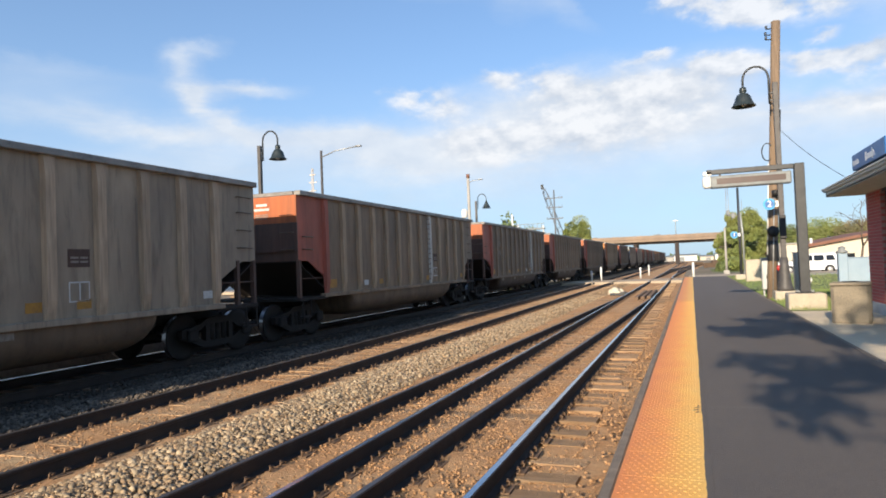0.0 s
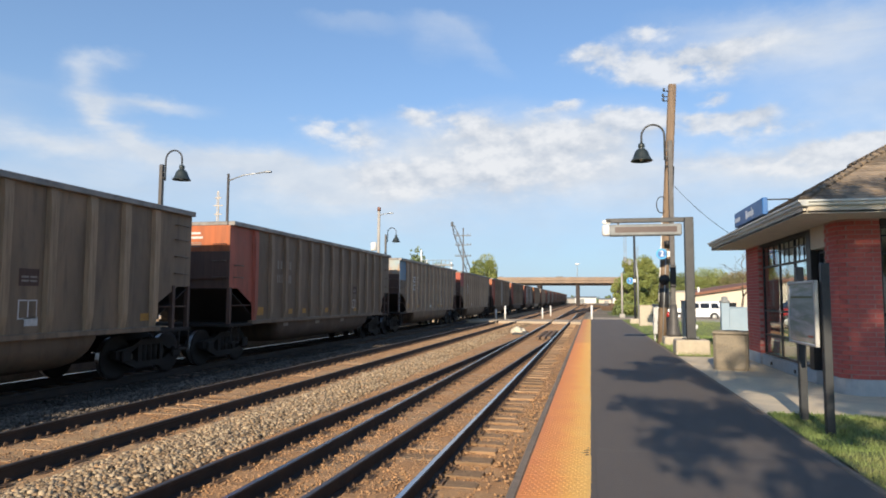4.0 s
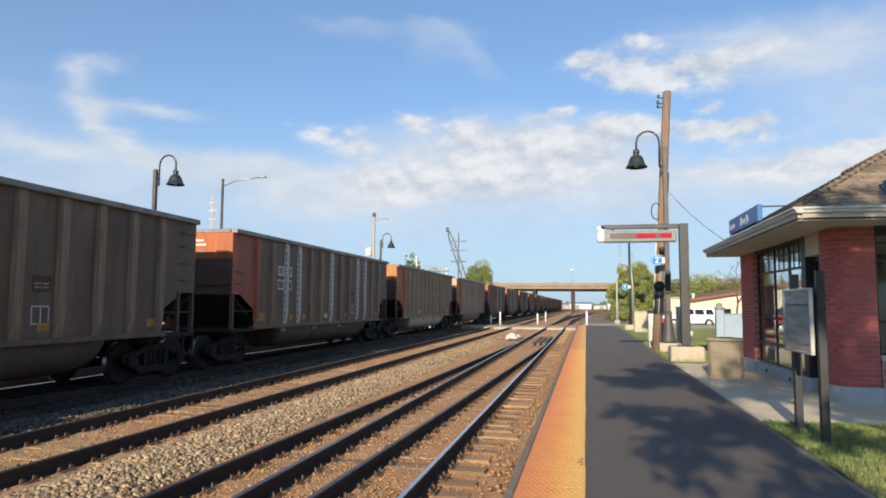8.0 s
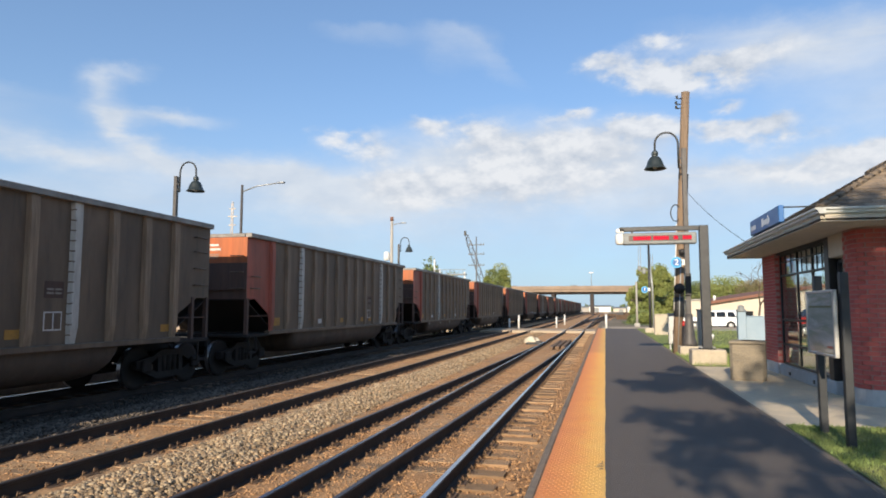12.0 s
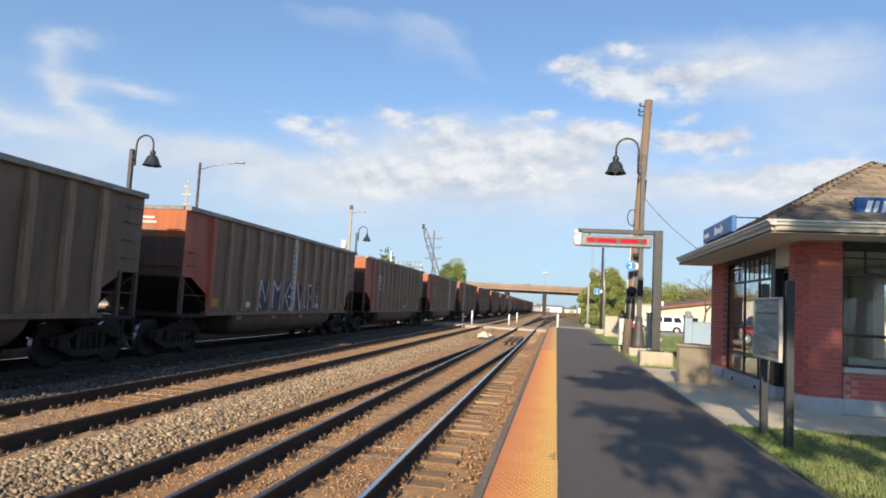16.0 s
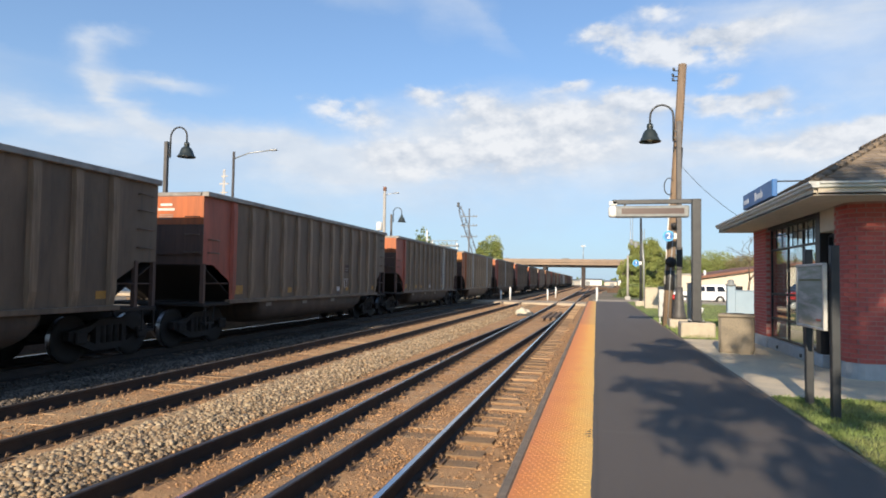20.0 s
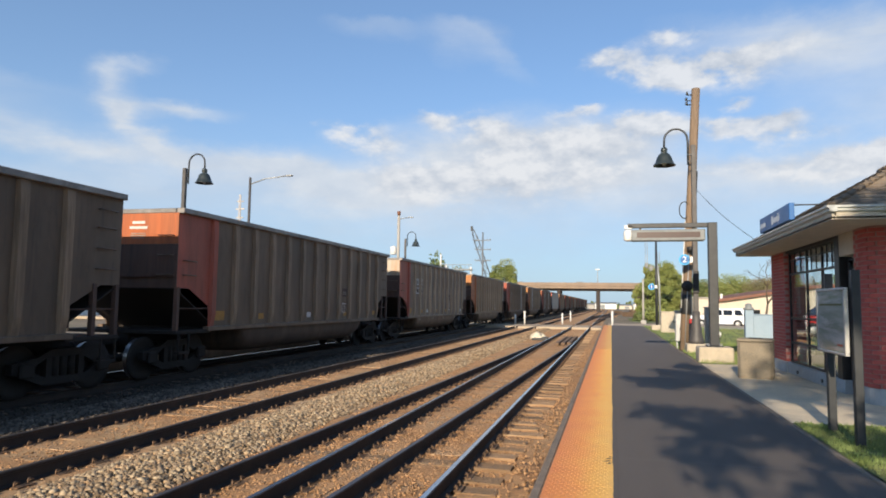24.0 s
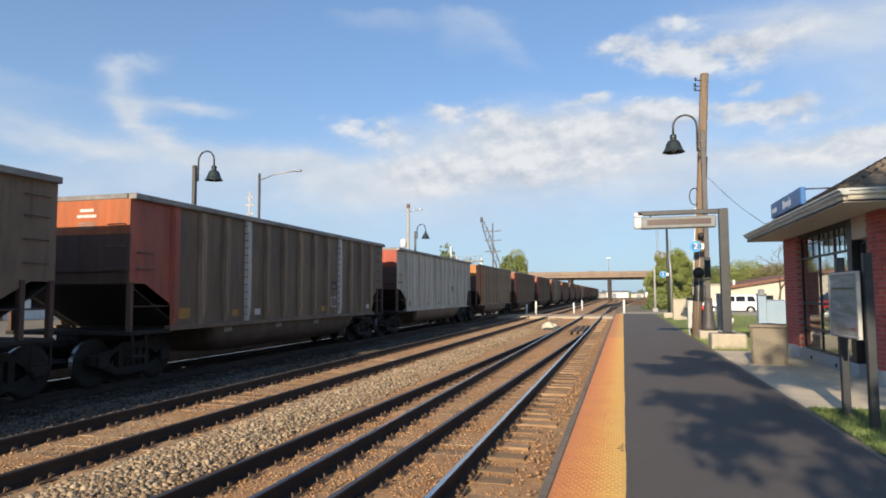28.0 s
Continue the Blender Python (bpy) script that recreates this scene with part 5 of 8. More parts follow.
extrude_plan(bm, [(4.71, BY0 - 0.02), (BX0 + R, BY0 - 0.02)] + [(BX0 + R - (R + .02) * math.sin(a), BY0 + R - (R + .02) * math.cos(a)) for a in np.linspace(0, math.pi / 2, 6)[1:]] + [(BX0 - 0.02, 12.80)], 0.0, 0.265, 0.34)
part("pier_base", bm, M_BASE, station, "grey limestone base course")
bm = bmesh.new()
box(bm, 4.712, BX1, BY0, BY0 + 0.28, 0.26, 0.70)
front = part("front_wall", bm, M_MORTAR, station, "red brick wall below the front window")
bm = bmesh.new()
box(bm, 4.712, BX1, BY0 - 0.02, BY0 + 0.3, 0.0, 0.265, 0.01)
part("front_base", bm, M_BASE, station)
bm = bmesh.new()
box(bm, 4.70, BX1, BY0 - 0.06, BY0 + 0.26, 0.702, 0.79, 0.012)
part("window_sill", bm, M_SILL, station, "pale stone window sill")
bm = bmesh.new()
box(bm, 4.712, BX1, BY0 + 0.02, BY0 + 0.28, 2.80, SOF)
part("front_lintel", bm, M_FRAME, station)
# far pier on the track side
bm = bmesh.new()
box(bm, BX0, BX0 + 0.45, 17.55, 18.85, 0.26, SOF)
pier2 = part("far_pier", bm, M_MORTAR, station, "red brick pier")
bm = bmesh.new()
box(bm, BX0 - 0.02, BX0 + 0.47, 17.52, 18.87, 0.0, 0.265, 0.01)
part("pier_base", bm, M_BASE, station)
# back and far walls with openings that let the yard show through
bm = bmesh.new()
box(bm, 4.53, 4.8, 18.57, 18.85, 0, SOF)
box(bm, 7.0, BX1, 18.57, 18.85, 0, SOF)
box(bm, 4.801, 6.999, 18.57, 18.85, 0, 0.35)
box(bm, 4.801, 6.999, 18.57, 18.85, 2.75, SOF)
box(bm, 5.9, 6.0, 18.6, 18.8, 0.351, 2.749)
part("north_wall", bm, M_INT, station)
bm = bmesh.new()
box(bm, BX1 - 0.25, BX1 - 0.002, BY0 + 0.28, 13.4, 0, SOF)
box(bm, BX1 - 0.25, BX1 - 0.002, 17.2, 18.57, 0, SOF)
box(bm, BX1 - 0.25, BX1 - 0.002, 13.4, 17.2, 0, 0.7)
box(bm, BX1 - 0.25, BX1 - 0.002, 13.4, 17.2, 2.5, SOF)
part("east_wall", bm, M_INT, station)
bm = bmesh.new()
box(bm, BX0 + 0.3, BX1 - 0.26, BY0 + 0.3, 18.56, -0.1, 0.02)
part("interior_floor", bm, M_INTFLOOR, station)


def glazing(name, along, fixed, a0, a1, z0, z1, bars, rails, depth, lattice=None):
    """A dark framed window. along: 'x' or 'y'; bars and rails: places of the uprights and cross bars."""
    w = part(name, bmesh.new(), M_FRAME, station, "dark metal framed window")
    edges = [a0] + list(bars) + [a1]
    levels = [z0] + list(rails) + [z1]

    def bar(nm, u0, u1, w0, w1, d=depth):
        b = bmesh.new()
        if along == "x":
            box(b, u0, u1, fixed, fixed + d, w0, w1, 0.004)
        else:
            box(b, fixed, fixed + d, u0, u1, w0, w1, 0.004)
        part(nm, b, M_FRAME, w)

    for u in edges:
        bar("mullion", u - 0.03, u + 0.03, z0, z1)
    for z in levels:
        for u0, u1 in zip(edges, edges[1:]):
            bar("window_rail", u0 + 0.031, u1 - 0.031, z - 0.025, z + 0.025)
    if lattice:
        for u0, u1 in zip(edges, edges[1:]):
            for k in (1, 2):
                u = u0 + (u1 - u0) * k / 3
                bar("glazing_bar", u - 0.009, u + 0.009, lattice + 0.026, z1 - 0.026, depth * 0.5)
            bar("glazing_bar", u0 + 0.031, u1 - 0.031, (lattice + z1) / 2 + 0.06, (lattice + z1) / 2 + 0.084, depth * 0.5)
    for u0, u1 in zip(edges, edges[1:]):
        for w0, w1 in zip(levels, levels[1:]):
            b = bmesh.new()
            if along == "x":
                box(b, u0 + 0.026, u1 - 0.026, fixed + depth * 0.4, fixed + depth * 0.4 + 0.008, w0 + 0.025, w1 - 0.025)
            else:
                box(b, fixed + depth * 0.4, fixed + depth * 0.4 + 0.008, u0 + 0.026, u1 - 0.026, w0 + 0.025, w1 - 0.025)
            pane = part("pane", b, M_PANE, w)
            pane.visible_shadow = False
    return w


glazing("track_window", "y", BX0 + 0.10, 13.98, 17.50, 0.28, 2.86, (14.97, 16.07), (0.73, 1.31, 2.36), 0.045, 2.36)
bm = bmesh.new()
box(bm, BX0 + 0.03, BX0 + 0.25, 13.66, 13.93, 0.246, 2.87, 0.01)
part("window_post", bm, M_FRAME, station, "black boxed post beside the door")
bm = bmesh.new()
box(bm, BX0 + 0.02, BX0 + 0.32, 13.55, 17.51, 0.0, 0.245, 0.012)
part("window_base", bm, M_BASE, station, "grey limestone base under the window")
for y in (14.85, 16.65):
    bm = bmesh.new()
    box(bm, BX0 + 0.0, BX0 + 0.02, y - 0.05, y + 0.05, 0.06, 0.13)
    part("base_vent", bm, M_FRAME, station)
glazing("side_door", "y", BX0 + 0.16, 12.87, 13.60, 0.05, 2.46, (), (1.0, 2.05), 0.07)
bm = bmesh.new()
box(bm, BX0 + 0.02, BX0 + 0.34, 12.82, 13.62, 2.52, SOF, 0.01)
part("door_bulkhead", bm, M_CREAM, station, "cream boxed bulkhead over the door")
bm = bmesh.new()
box(bm, BX0 + 0.04, BX0 + 0.3, 13.54, 17.54, 2.87, SOF)
part("track_lintel", bm, M_FRAME, station)
glazing("front_window", "x", BY0 + 0.10, 4.72, 6.98, 0.80, 2.80, (5.85,), (1.33, 2.36), 0.09, 2.36)
bm = bmesh.new()
box(bm, 7.0, BX1, BY0 + 0.001, BY0 + 0.28, 0.79, 2.80)
part("front_wall_end", bm, M_BRICK_I, station)
bm = bmesh.new()
box(bm, 5.0, 7.0, 12.75, 13.3, 0.45, 0.52, 0.02)
box(bm, 5.0, 7.0, 12.66, 12.75, 0.52, 0.95, 0.02)
for x in (5.1, 5.95, 6.85):
    box(bm, x, x + 0.06, 12.8, 13.2, 0.02, 0.45)
thing("waiting_bench", "pale slatted bench inside the waiting room", "bench", bm=bm, material=M_GALV)

# bricks of the corner pier, the wall under the window and the far pier
BRICK_W, COURSE = 0.248, 0.0775
bm = bmesh.new()
box(bm, -0.1170, 0.1170, -0.005, 0.01, -0.0315, 0.0315)
BRICK = mesh_of("brick", bm, M_BRICK)
bm = bmesh.new()
box(bm, -0.0550, 0.0550, -0.005, 0.01, -0.0315, 0.0315)
HALF = mesh_of("brick_half", bm, M_BRICK)


def brick_at(parent, mesh, x, y, z, turn):
    ob = part("brick", mesh, None, parent)
    ob.matrix_basis = pose(x, y - 0.0, z, 0, 0, turn)


def plan_point(pts, s):
    """Point and direction at distance s along a plan line."""
    for (x0, y0), (x1, y1) in zip(pts, pts[1:]):
        d = math.hypot(x1 - x0, y1 - y0)
        if s <= d:
            return x0 + (x1 - x0) * s / d, y0 + (y1 - y0) * s / d, math.degrees(math.atan2(y1 - y0, x1 - x0))
        s -= d
    return None


def lay_bricks(parent, pts, z0, z1):
    length = sum(math.hypot(b[0] - a[0], b[1] - a[1]) for a, b in zip(pts, pts[1:]))
    row, z = 0, z0 + COURSE / 2
    while z < z1 - 0.02:
        s = BRICK_W / 2
        if row % 2:
            p = plan_point(pts, 0.056)
            brick_at(parent, HALF, p[0], p[1], z, p[2] + 180)
            s += BRICK_W / 2
        while s < length - 0.121:
            p = plan_point(pts, s)
            brick_at(parent, BRICK, p[0], p[1], z, p[2] + 180)
            s += BRICK_W
        if length - (s - BRICK_W / 2) > 0.10:
            p = plan_point(pts, length - 0.056)
            brick_at(parent, HALF, p[0], p[1], z, p[2] + 180)
        row, z = row + 1, z + COURSE


# ---------------------------------------------------------------- roof, gutter and signs
bm = bmesh.new()
box(bm, EX, BX1 + 0.8, EY, EYE_TOP, SOF, SOF + 0.03)
part("soffit", bm, M_SOFFIT, station, "cream soffit boards")
EXR = BX1 + 0.80                                              # eaves on the street side
GUT = ((0.06, 0.10), (-0.02, 0.10), (-0.045, 0.115), (-0.05, 0.15), (-0.085, 0.165), (-0.085, 0.195), (0.06, 0.195))
BOARD = ((0.05, -0.012), (0.0, -0.012), (0.0, 0.099), (0.05, 0.099))
for name, prof, m, label in (("gutter", GUT, M_FASCIA, "grey painted gutter along the eaves"), ("fascia_board", BOARD, M_CREAM, "cream fascia board under the gutter")):
    for along_x, at, lo, hi, sg in ((False, EX, EY - 0.085, EYE_TOP + 0.085, 1), (False, EXR, EY - 0.085, EYE_TOP + 0.085, -1), (True, EY, EX + 0.061, EXR - 0.061, 1), (True, EYE_TOP, EX + 0.061, EXR - 0.061, -1)):
        bm = bmesh.new()
        if name == "fascia_board" and not along_x:
            lo, hi = EY, EYE_TOP
        if along_x:
            plate(bm, [(lo, at + sg * u, SOF + w) for u, w in prof], (hi - lo, 0, 0))
        else:
            plate(bm, [(at + sg * u, lo, SOF + w) for u, w in prof], (0, hi - lo, 0))
        part(name, bm, m, station, label)
PITCH = 0.587
RUN_UP = (EXR - EX) / 2                                       # run of the slope from eaves to ridge
z0, z1 = SOF + 0.19, SOF + 0.19 + RUN_UP * PITCH
bm = bmesh.new()
p = [bm.verts.new(v) for v in ((EX, EY, z0), (EXR, EY, z0), (EXR, EYE_TOP, z0), (EX, EYE_TOP, z0), (EX + RUN_UP, EY + RUN_UP, z1), (EX + RUN_UP, EYE_TOP - RUN_UP, z1))]
for q in ((0, 1, 4), (1, 2, 5, 4), (2, 3, 5), (3, 0, 4, 5), (3, 2, 1, 0)):
    bm.faces.new([p[i] for i in q])
roof = part("roof_deck", bm, M_SHINGLE, station)


def shingles(bm, e0, e1, up, rows):
    """Courses of overlapping shingles from an eaves line up a slope; e0 to e1 shrinks as the hips close in."""
    n = up.cross(e1 - e0).normalized()
    n = n if n.z > 0 else -n
    for r in range(rows):
        t0 = r / rows
        lo, hi = cut(t0)
        a, b = e0.lerp(e1, lo) + up * t0, e0.lerp(e1, hi) + up * t0
        run = (b - a).length
        k = max(1, int(run / 0.31))
        d = (b - a) / k
        rise = up * (1.2 / rows)
        for i in range(k):
            q = a + d * i
            lift = n * random.uniform(0.012, 0.020)
            vs = [bm.verts.new(v) for v in (q + lift, q + d * 0.97 + lift, q + d * 0.97 + rise + n * 0.004, q + rise + n * 0.004, q, q + d * 0.97)]
            bm.faces.new(vs[:4])
            bm.faces.new((vs[4], vs[5], vs[1], vs[0]))


bm = bmesh.new()
L = EYE_TOP - EY
cut = lambda t: (min(t, 1) / 2, 1 - min(t, 1) / 2)  # noqa: E731
shingles(bm, Vector((EX, EY, z0)), Vector((EXR, EY, z0)), Vector((0, RUN_UP, z1 - z0)), 20)
cut = lambda t: (min(t, 1) * RUN_UP / L, 1 - min(t, 1) * RUN_UP / L)  # noqa: E731
shingles(bm, Vector((EX, EY, z0)), Vector((EX, EYE_TOP, z0)), Vector((RUN_UP, 0, z1 - z0)), 20)
shingles(bm, Vector((EXR, EY, z0)), Vector((EXR, EYE_TOP, z0)), Vector((-RUN_UP, 0, z1 - z0)), 20)
ob = part("shingles", bm, M_SHINGLE, station, "weathered brown roof shingles")
tagged(ob, kind="stuff")
APEX = Vector((EX + RUN_UP, EY + RUN_UP, z1))
for a, b, k in ((Vector((EX, EY, z0)), APEX, 16), (Vector((EXR, EY, z0)), APEX, 16), (APEX, Vector((EX + RUN_UP, EYE_TOP - RUN_UP, z1)), 11)):
    for i in range(k):
        bm = bmesh.new()
        tube(bm, [a.lerp(b, i / k) + Vector((0, 0, 0.006)), a.lerp(b, (i + 1.04) / k)], 0.062, 6)
        part("hip_cap", bm, M_SHINGLE, station)


def roof_sign(m, w, hgt, bars, label):
    s = thing("station_sign", label, "sign", m, "blue station signs")
    bm = bmesh.new()
    box(bm, -w / 2, w / 2, -0.05, 0.05, 0, hgt, 0.012)
    part("sign_box", bm, M_BLUE, s)
    for x0, x1, y0, y1, lean in bars:
        bm = bmesh.new()
        k = lean * (y1 - y0)
        plate(bm, [(x0, -0.054, y0), (x1, -0.054, y0), (x1 + k, -0.054, y1), (x0 + k, -0.054, y1)], (0, 0.003, 0))
        part("letter_shape", bm, M_LETTER, s)
    for x in (-w / 2, w / 2 - 0.1):
        for dz in (0.04, hgt - 0.04):
            bm = bmesh.new()
            tube(bm, [(x + 0.05, 0.05, dz), (x + 0.05, 0.75, dz + (0.12 if dz < 0.1 else 0.0))], 0.016, 6)
            part("stay", bm, M_STEEL_D, s)
    return s


# logo strokes stay plain slanted shapes
roof_sign(pose(5.55, 11.5, 3.28), 1.82, 0.31, ((-0.78, -0.70, .06, .25, .25), (-0.66, -0.60, .06, .25, .25), (-0.54, -0.46, .06, .25, .25), (-0.40, -0.22, .06, .18, .2),
                                               (-0.16, -0.04, .06, .20, .2), (0.02, 0.10, .06, .18, .2), (0.16, 0.30, .06, .18, .2), (0.44, 0.8, .10, .20, 0)), "blue rail company sign standing on the roof edge")
roof_sign(pose(3.42, 15.35, 3.28, 0, 0, -90), 2.62, 0.34, ((-1.22, -0.72, .10, .20, 0), (-0.15, 0.0, .07, .25, 0), (0.03, 0.55, .09, .20, 0), (0.40, 0.44, .05, .26, 0)), "blue station name sign along the track-side eaves")

# ---------------------------------------------------------------- plants


def leaf_cards(n, centre, size, blobs, rng):
    """Small folded leaves spread through clumps: blobs are rows of offset and radius."""
    bl = np.array(blobs, float)
    pick = rng.integers(0, len(bl), n)
    d = rng.standard_normal((n, 3))
    d /= np.linalg.norm(d, axis=1)[:, None]
    rad = bl[pick, 3] * rng.uniform(0.25, 1.0, n) ** 0.45
    c = bl[pick, :3] + d * rad[:, None] * (1, 1, 0.85)
    a, b = rng.standard_normal((2, n, 3))
    a /= np.linalg.norm(a, axis=1)[:, None]
    b = np.cross(a, b)
    b /= np.linalg.norm(b, axis=1)[:, None]
    s = size * rng.uniform(0.6, 1.3, (n, 1))
    v = np.stack([c - a * s, c + b * s * 0.55, c + a * s, c - b * s * 0.55], 1)
    return v.reshape(-1, 3) + np.array(centre), np.arange(4 * n).reshape(n, 4)


def tree(x, y, z, hgt, spread, leaves, size, material, label, seed, low=0.3):
    """A tapered trunk with limbs and an uneven crown of small leaves."""
    rng = np.random.default_rng(seed)
    t = thing("tree", label, "tree", pose(x, y, z))
    bm = bmesh.new()
    top = hgt * 0.62
    tube(bm, [(0, 0, -0.3), (spread * 0.03, 0, top * 0.4), (-spread * 0.02, spread * 0.03, top)], hgt * 0.028, 8, hgt * 0.012)
    part("trunk", bm, M_BARK, t)
    blobs = []
    n = 22
    for i in range(n):
        a = 2.4 * i + rng.uniform(-0.5, 0.5)
        k = (i + 0.5) / n
        zc = hgt * (low + (0.92 - low) * k)
        r = spread * math.sin(math.pi * (0.22 + 0.66 * k)) * rng.uniform(0.55, 0.95)
        p = (r * math.cos(a), r * math.sin(a), zc)
        blobs.append((*p, spread * rng.uniform(0.18, 0.42)))
        if i % 2 == 0:
            bm = bmesh.new()
            s = Vector((0, 0, min(top, zc * 0.72)))
            tube(bm, [s, s.lerp(Vector(p), 0.5) + Vector((0, 0, 0.05 * hgt)), Vector(p)], hgt * 0.010, 6, hgt * 0.003)
            part("limb", bm, M_BARK, t)
    blobs += [(rng.uniform(-.3, .3) * spread, rng.uniform(-.3, .3) * spread, hgt * (low + 0.12 + 0.62 * i / 5), spread * rng.uniform(0.36, 0.52)) for i in range(6)]
    v, f = leaf_cards(leaves, (0, 0, 0), size, blobs, rng)
    part("crown", quick_mesh("crown", v, f, material), None, t)
    return t


def bush(x, y, z, w, d, hgt, leaves, size, material, label, seed):
    rng = np.random.default_rng(seed)
    t = thing("bush", label, "bush", pose(x, y, z))
    blobs = [(rng.uniform(-w, w) / 2, rng.uniform(-d, d) / 2, rng.uniform(0.25, 0.8) * hgt, hgt * rng.uniform(0.25, 0.42)) for _ in range(14)]
    v, f = leaf_cards(leaves, (0, 0, 0), size, blobs, rng)
    part("foliage", quick_mesh("foliage", v, f, material), None, t)
    bm = bmesh.new()
    for b in blobs[:7]:
        tube(bm, [(b[0] * 0.3, b[1] * 0.3, -0.2), (b[0], b[1], b[2])], 0.03 * hgt ** 0.5, 5, 0.01)
    part("stems", bm, M_BARK, t)
    return t


# trees behind the viewer, whose shade dapples the platform, the lawn and the house
shade = thing("tree", "leafy green tree whose boughs reach over the platform", "tree", pose(4.6, -8.0, 0))
bm = bmesh.new()
tube(bm, [(0, 0, -0.3), (0.1, 0.1, 2.5), (-0.1, 0, 5.0), (0, 0, 8.6)], 0.26, 10, 0.08)
part("trunk", bm, M_BARK, shade)
rngs = np.random.default_rng(12)


def boughs(spots, leaves, size, y0, y1, clump):
    """Leaves in twig clumps. Each spot is where a bough's shade falls on the ground, with its half widths."""
    out = []
    for cx, cy, rx, ry, k in spots:
        n = max(1, int(leaves * k * rx * ry * math.pi / clump))
        r, a = np.sqrt(rngs.uniform(0, 1, n)), rngs.uniform(0, 2 * np.pi, n)
        sx, sy, yl = cx + rx * r * np.cos(a), cy + ry * r * np.sin(a), rngs.uniform(y0, y1, n)
        z = (sy - yl) / 2.75
        c = np.stack([sx - 0.29 * z, yl, z], 1)
        out.append((c[:, None] + rngs.normal(0, 1, (n, clump, 3)) * (0.08, 0.18, 0.035)).reshape(-1, 3))
    c = np.concatenate(out) - (4.6, -8.0, 0)
    n = len(c)
    a, b = rngs.standard_normal((2, n, 3))
    a /= np.linalg.norm(a, axis=1)[:, None]
    b = np.cross(a, b)
    b /= np.linalg.norm(b, axis=1)[:, None]
    s = size * rngs.uniform(0.6, 1.3, (n, 1))
    v = np.stack([c - a * s, c + b * s * 0.6, c + a * s, c - b * s * 0.6], 1).reshape(-1, 3)
    return v, np.arange(4 * n).reshape(n, 4)


# boughs over the platform: two lobes of the crown with a gap between them
SPOTS = ((1.60, 15.4, 0.62, 1.5, 1.0), (2.12, 14.2, 0.28, 2.0, 1.0), (1.95, 18.1, 0.40, 1.1, 1.0), (1.05, 14.3, 0.45, 1.0, 1.0), (0.68, 14.2, 0.28, 0.8, 1.0),
         (0.26, 14.8, 0.22, 0.35, 0.8), (1.25, 16.7, 0.30, 0.6, 1.0), (2.2, 11.6, 0.10, 0.9, 0.8),
         (1.35, 9.8, 0.70, 0.85, 1.0), (0.70, 10.5, 0.28, 0.45, 1.0), (0.48, 9.95, 0.16, 0.28, 1.0), (1.02, 8.6, 0.36, 0.75, 1.0), (0.66, 7.5, 0.18, 0.35, 1.0),
         (1.02, 7.3, 0.34, 0.5, 1.0), (0.85, 6.35, 0.11, 0.45, 1.0), (1.60, 8.9, 0.45, 0.85, 1.0), (2.05, 9.6, 0.28, 1.4, 1.0), (2.12, 7.6, 0.24, 1.2, 0.85),
         (2.72, 13.4, 0.42, 1.1, 0.34), (3.3, 13.2, 0.45, 1.2, 0.34), (2.78, 15.6, 0.32, 0.9, 0.34), (3.9, 14.0, 0.45, 2.2, 0.34), (3.8, 10.9, 0.45, 0.9, 0.34), (4.5, 10.7, 0.5, 0.9, 0.34),
         (1.95, 6.3, 0.30, 0.75, 1.0), (1.62, 5.3, 0.30, 0.65, 1.0), (2.10, 5.0, 0.36, 1.2, 0.6), (2.3, 12.6, 0.16, 0.8, 1.0))
v, f = boughs(SPOTS, 175, 0.10, -10.5, -5.5, 5)
part("crown", quick_mesh("crown", v, f, M_LEAF), None, shade)
WIDE = [(x + rngs.uniform(-.2, .2), y + rngs.uniform(-.4, .4), 0.46, 0.8, 0.6 if y < 9 else 1.1 if x < 3.9 else 3.1 if y < 19.0 else 1.2)
        for x in np.arange(2.6, 8.6, 0.6) for y in np.arange(3.4, 21.6, 1.15)
        if not (x < 3.3 and 10.2 < y < 12.2) and not (x < 3.7 and y > 14.9) and not (x < 4.1 and y > 19.0) and rngs.uniform() < (0.40 if y < 9 else 0.90 if x < 3.9 else 1.0)]
v, f = boughs(WIDE, 62, 0.10, -11.5, -4.5, 5)
part("crown", quick_mesh("crown", v, f, M_LEAF), None, shade)
for cx, cy, *_ in SPOTS[::2] + tuple(WIDE[::14]):
    z = (cy + 8.0) / 2.75
    x = cx - 0.29 * z - 4.6
    bm = bmesh.new()
    tube(bm, [(0, 0, min(z * 0.75, 6.5)), (x * 0.5, 0, z * 0.9), (x, 0, z)], 0.045, 6, 0.012)
    part("limb", bm, M_BARK, shade)
tree(14.0, -9.5, 0, 10.5, 4.2, 6000, 0.2, M_LEAF, "leafy green tree shading the lawn", 5)
# trees on the station side
tree(5.7, 84, -0.3, 7.2, 2.9, 30000, 0.088, M_LEAF, "sunlit green tree beyond the road", 11, low=0.16)
tree(4.1, 80, -0.3, 5.2, 1.7, 14000, 0.085, M_LEAF, "small green tree beside the crossing road", 12, low=0.12)
tree(7.2, 96, -0.3, 6.6, 3.0, 22000, 0.09, M_LEAF, "sunlit yellow-green tree beyond the road", 13, low=0.15)
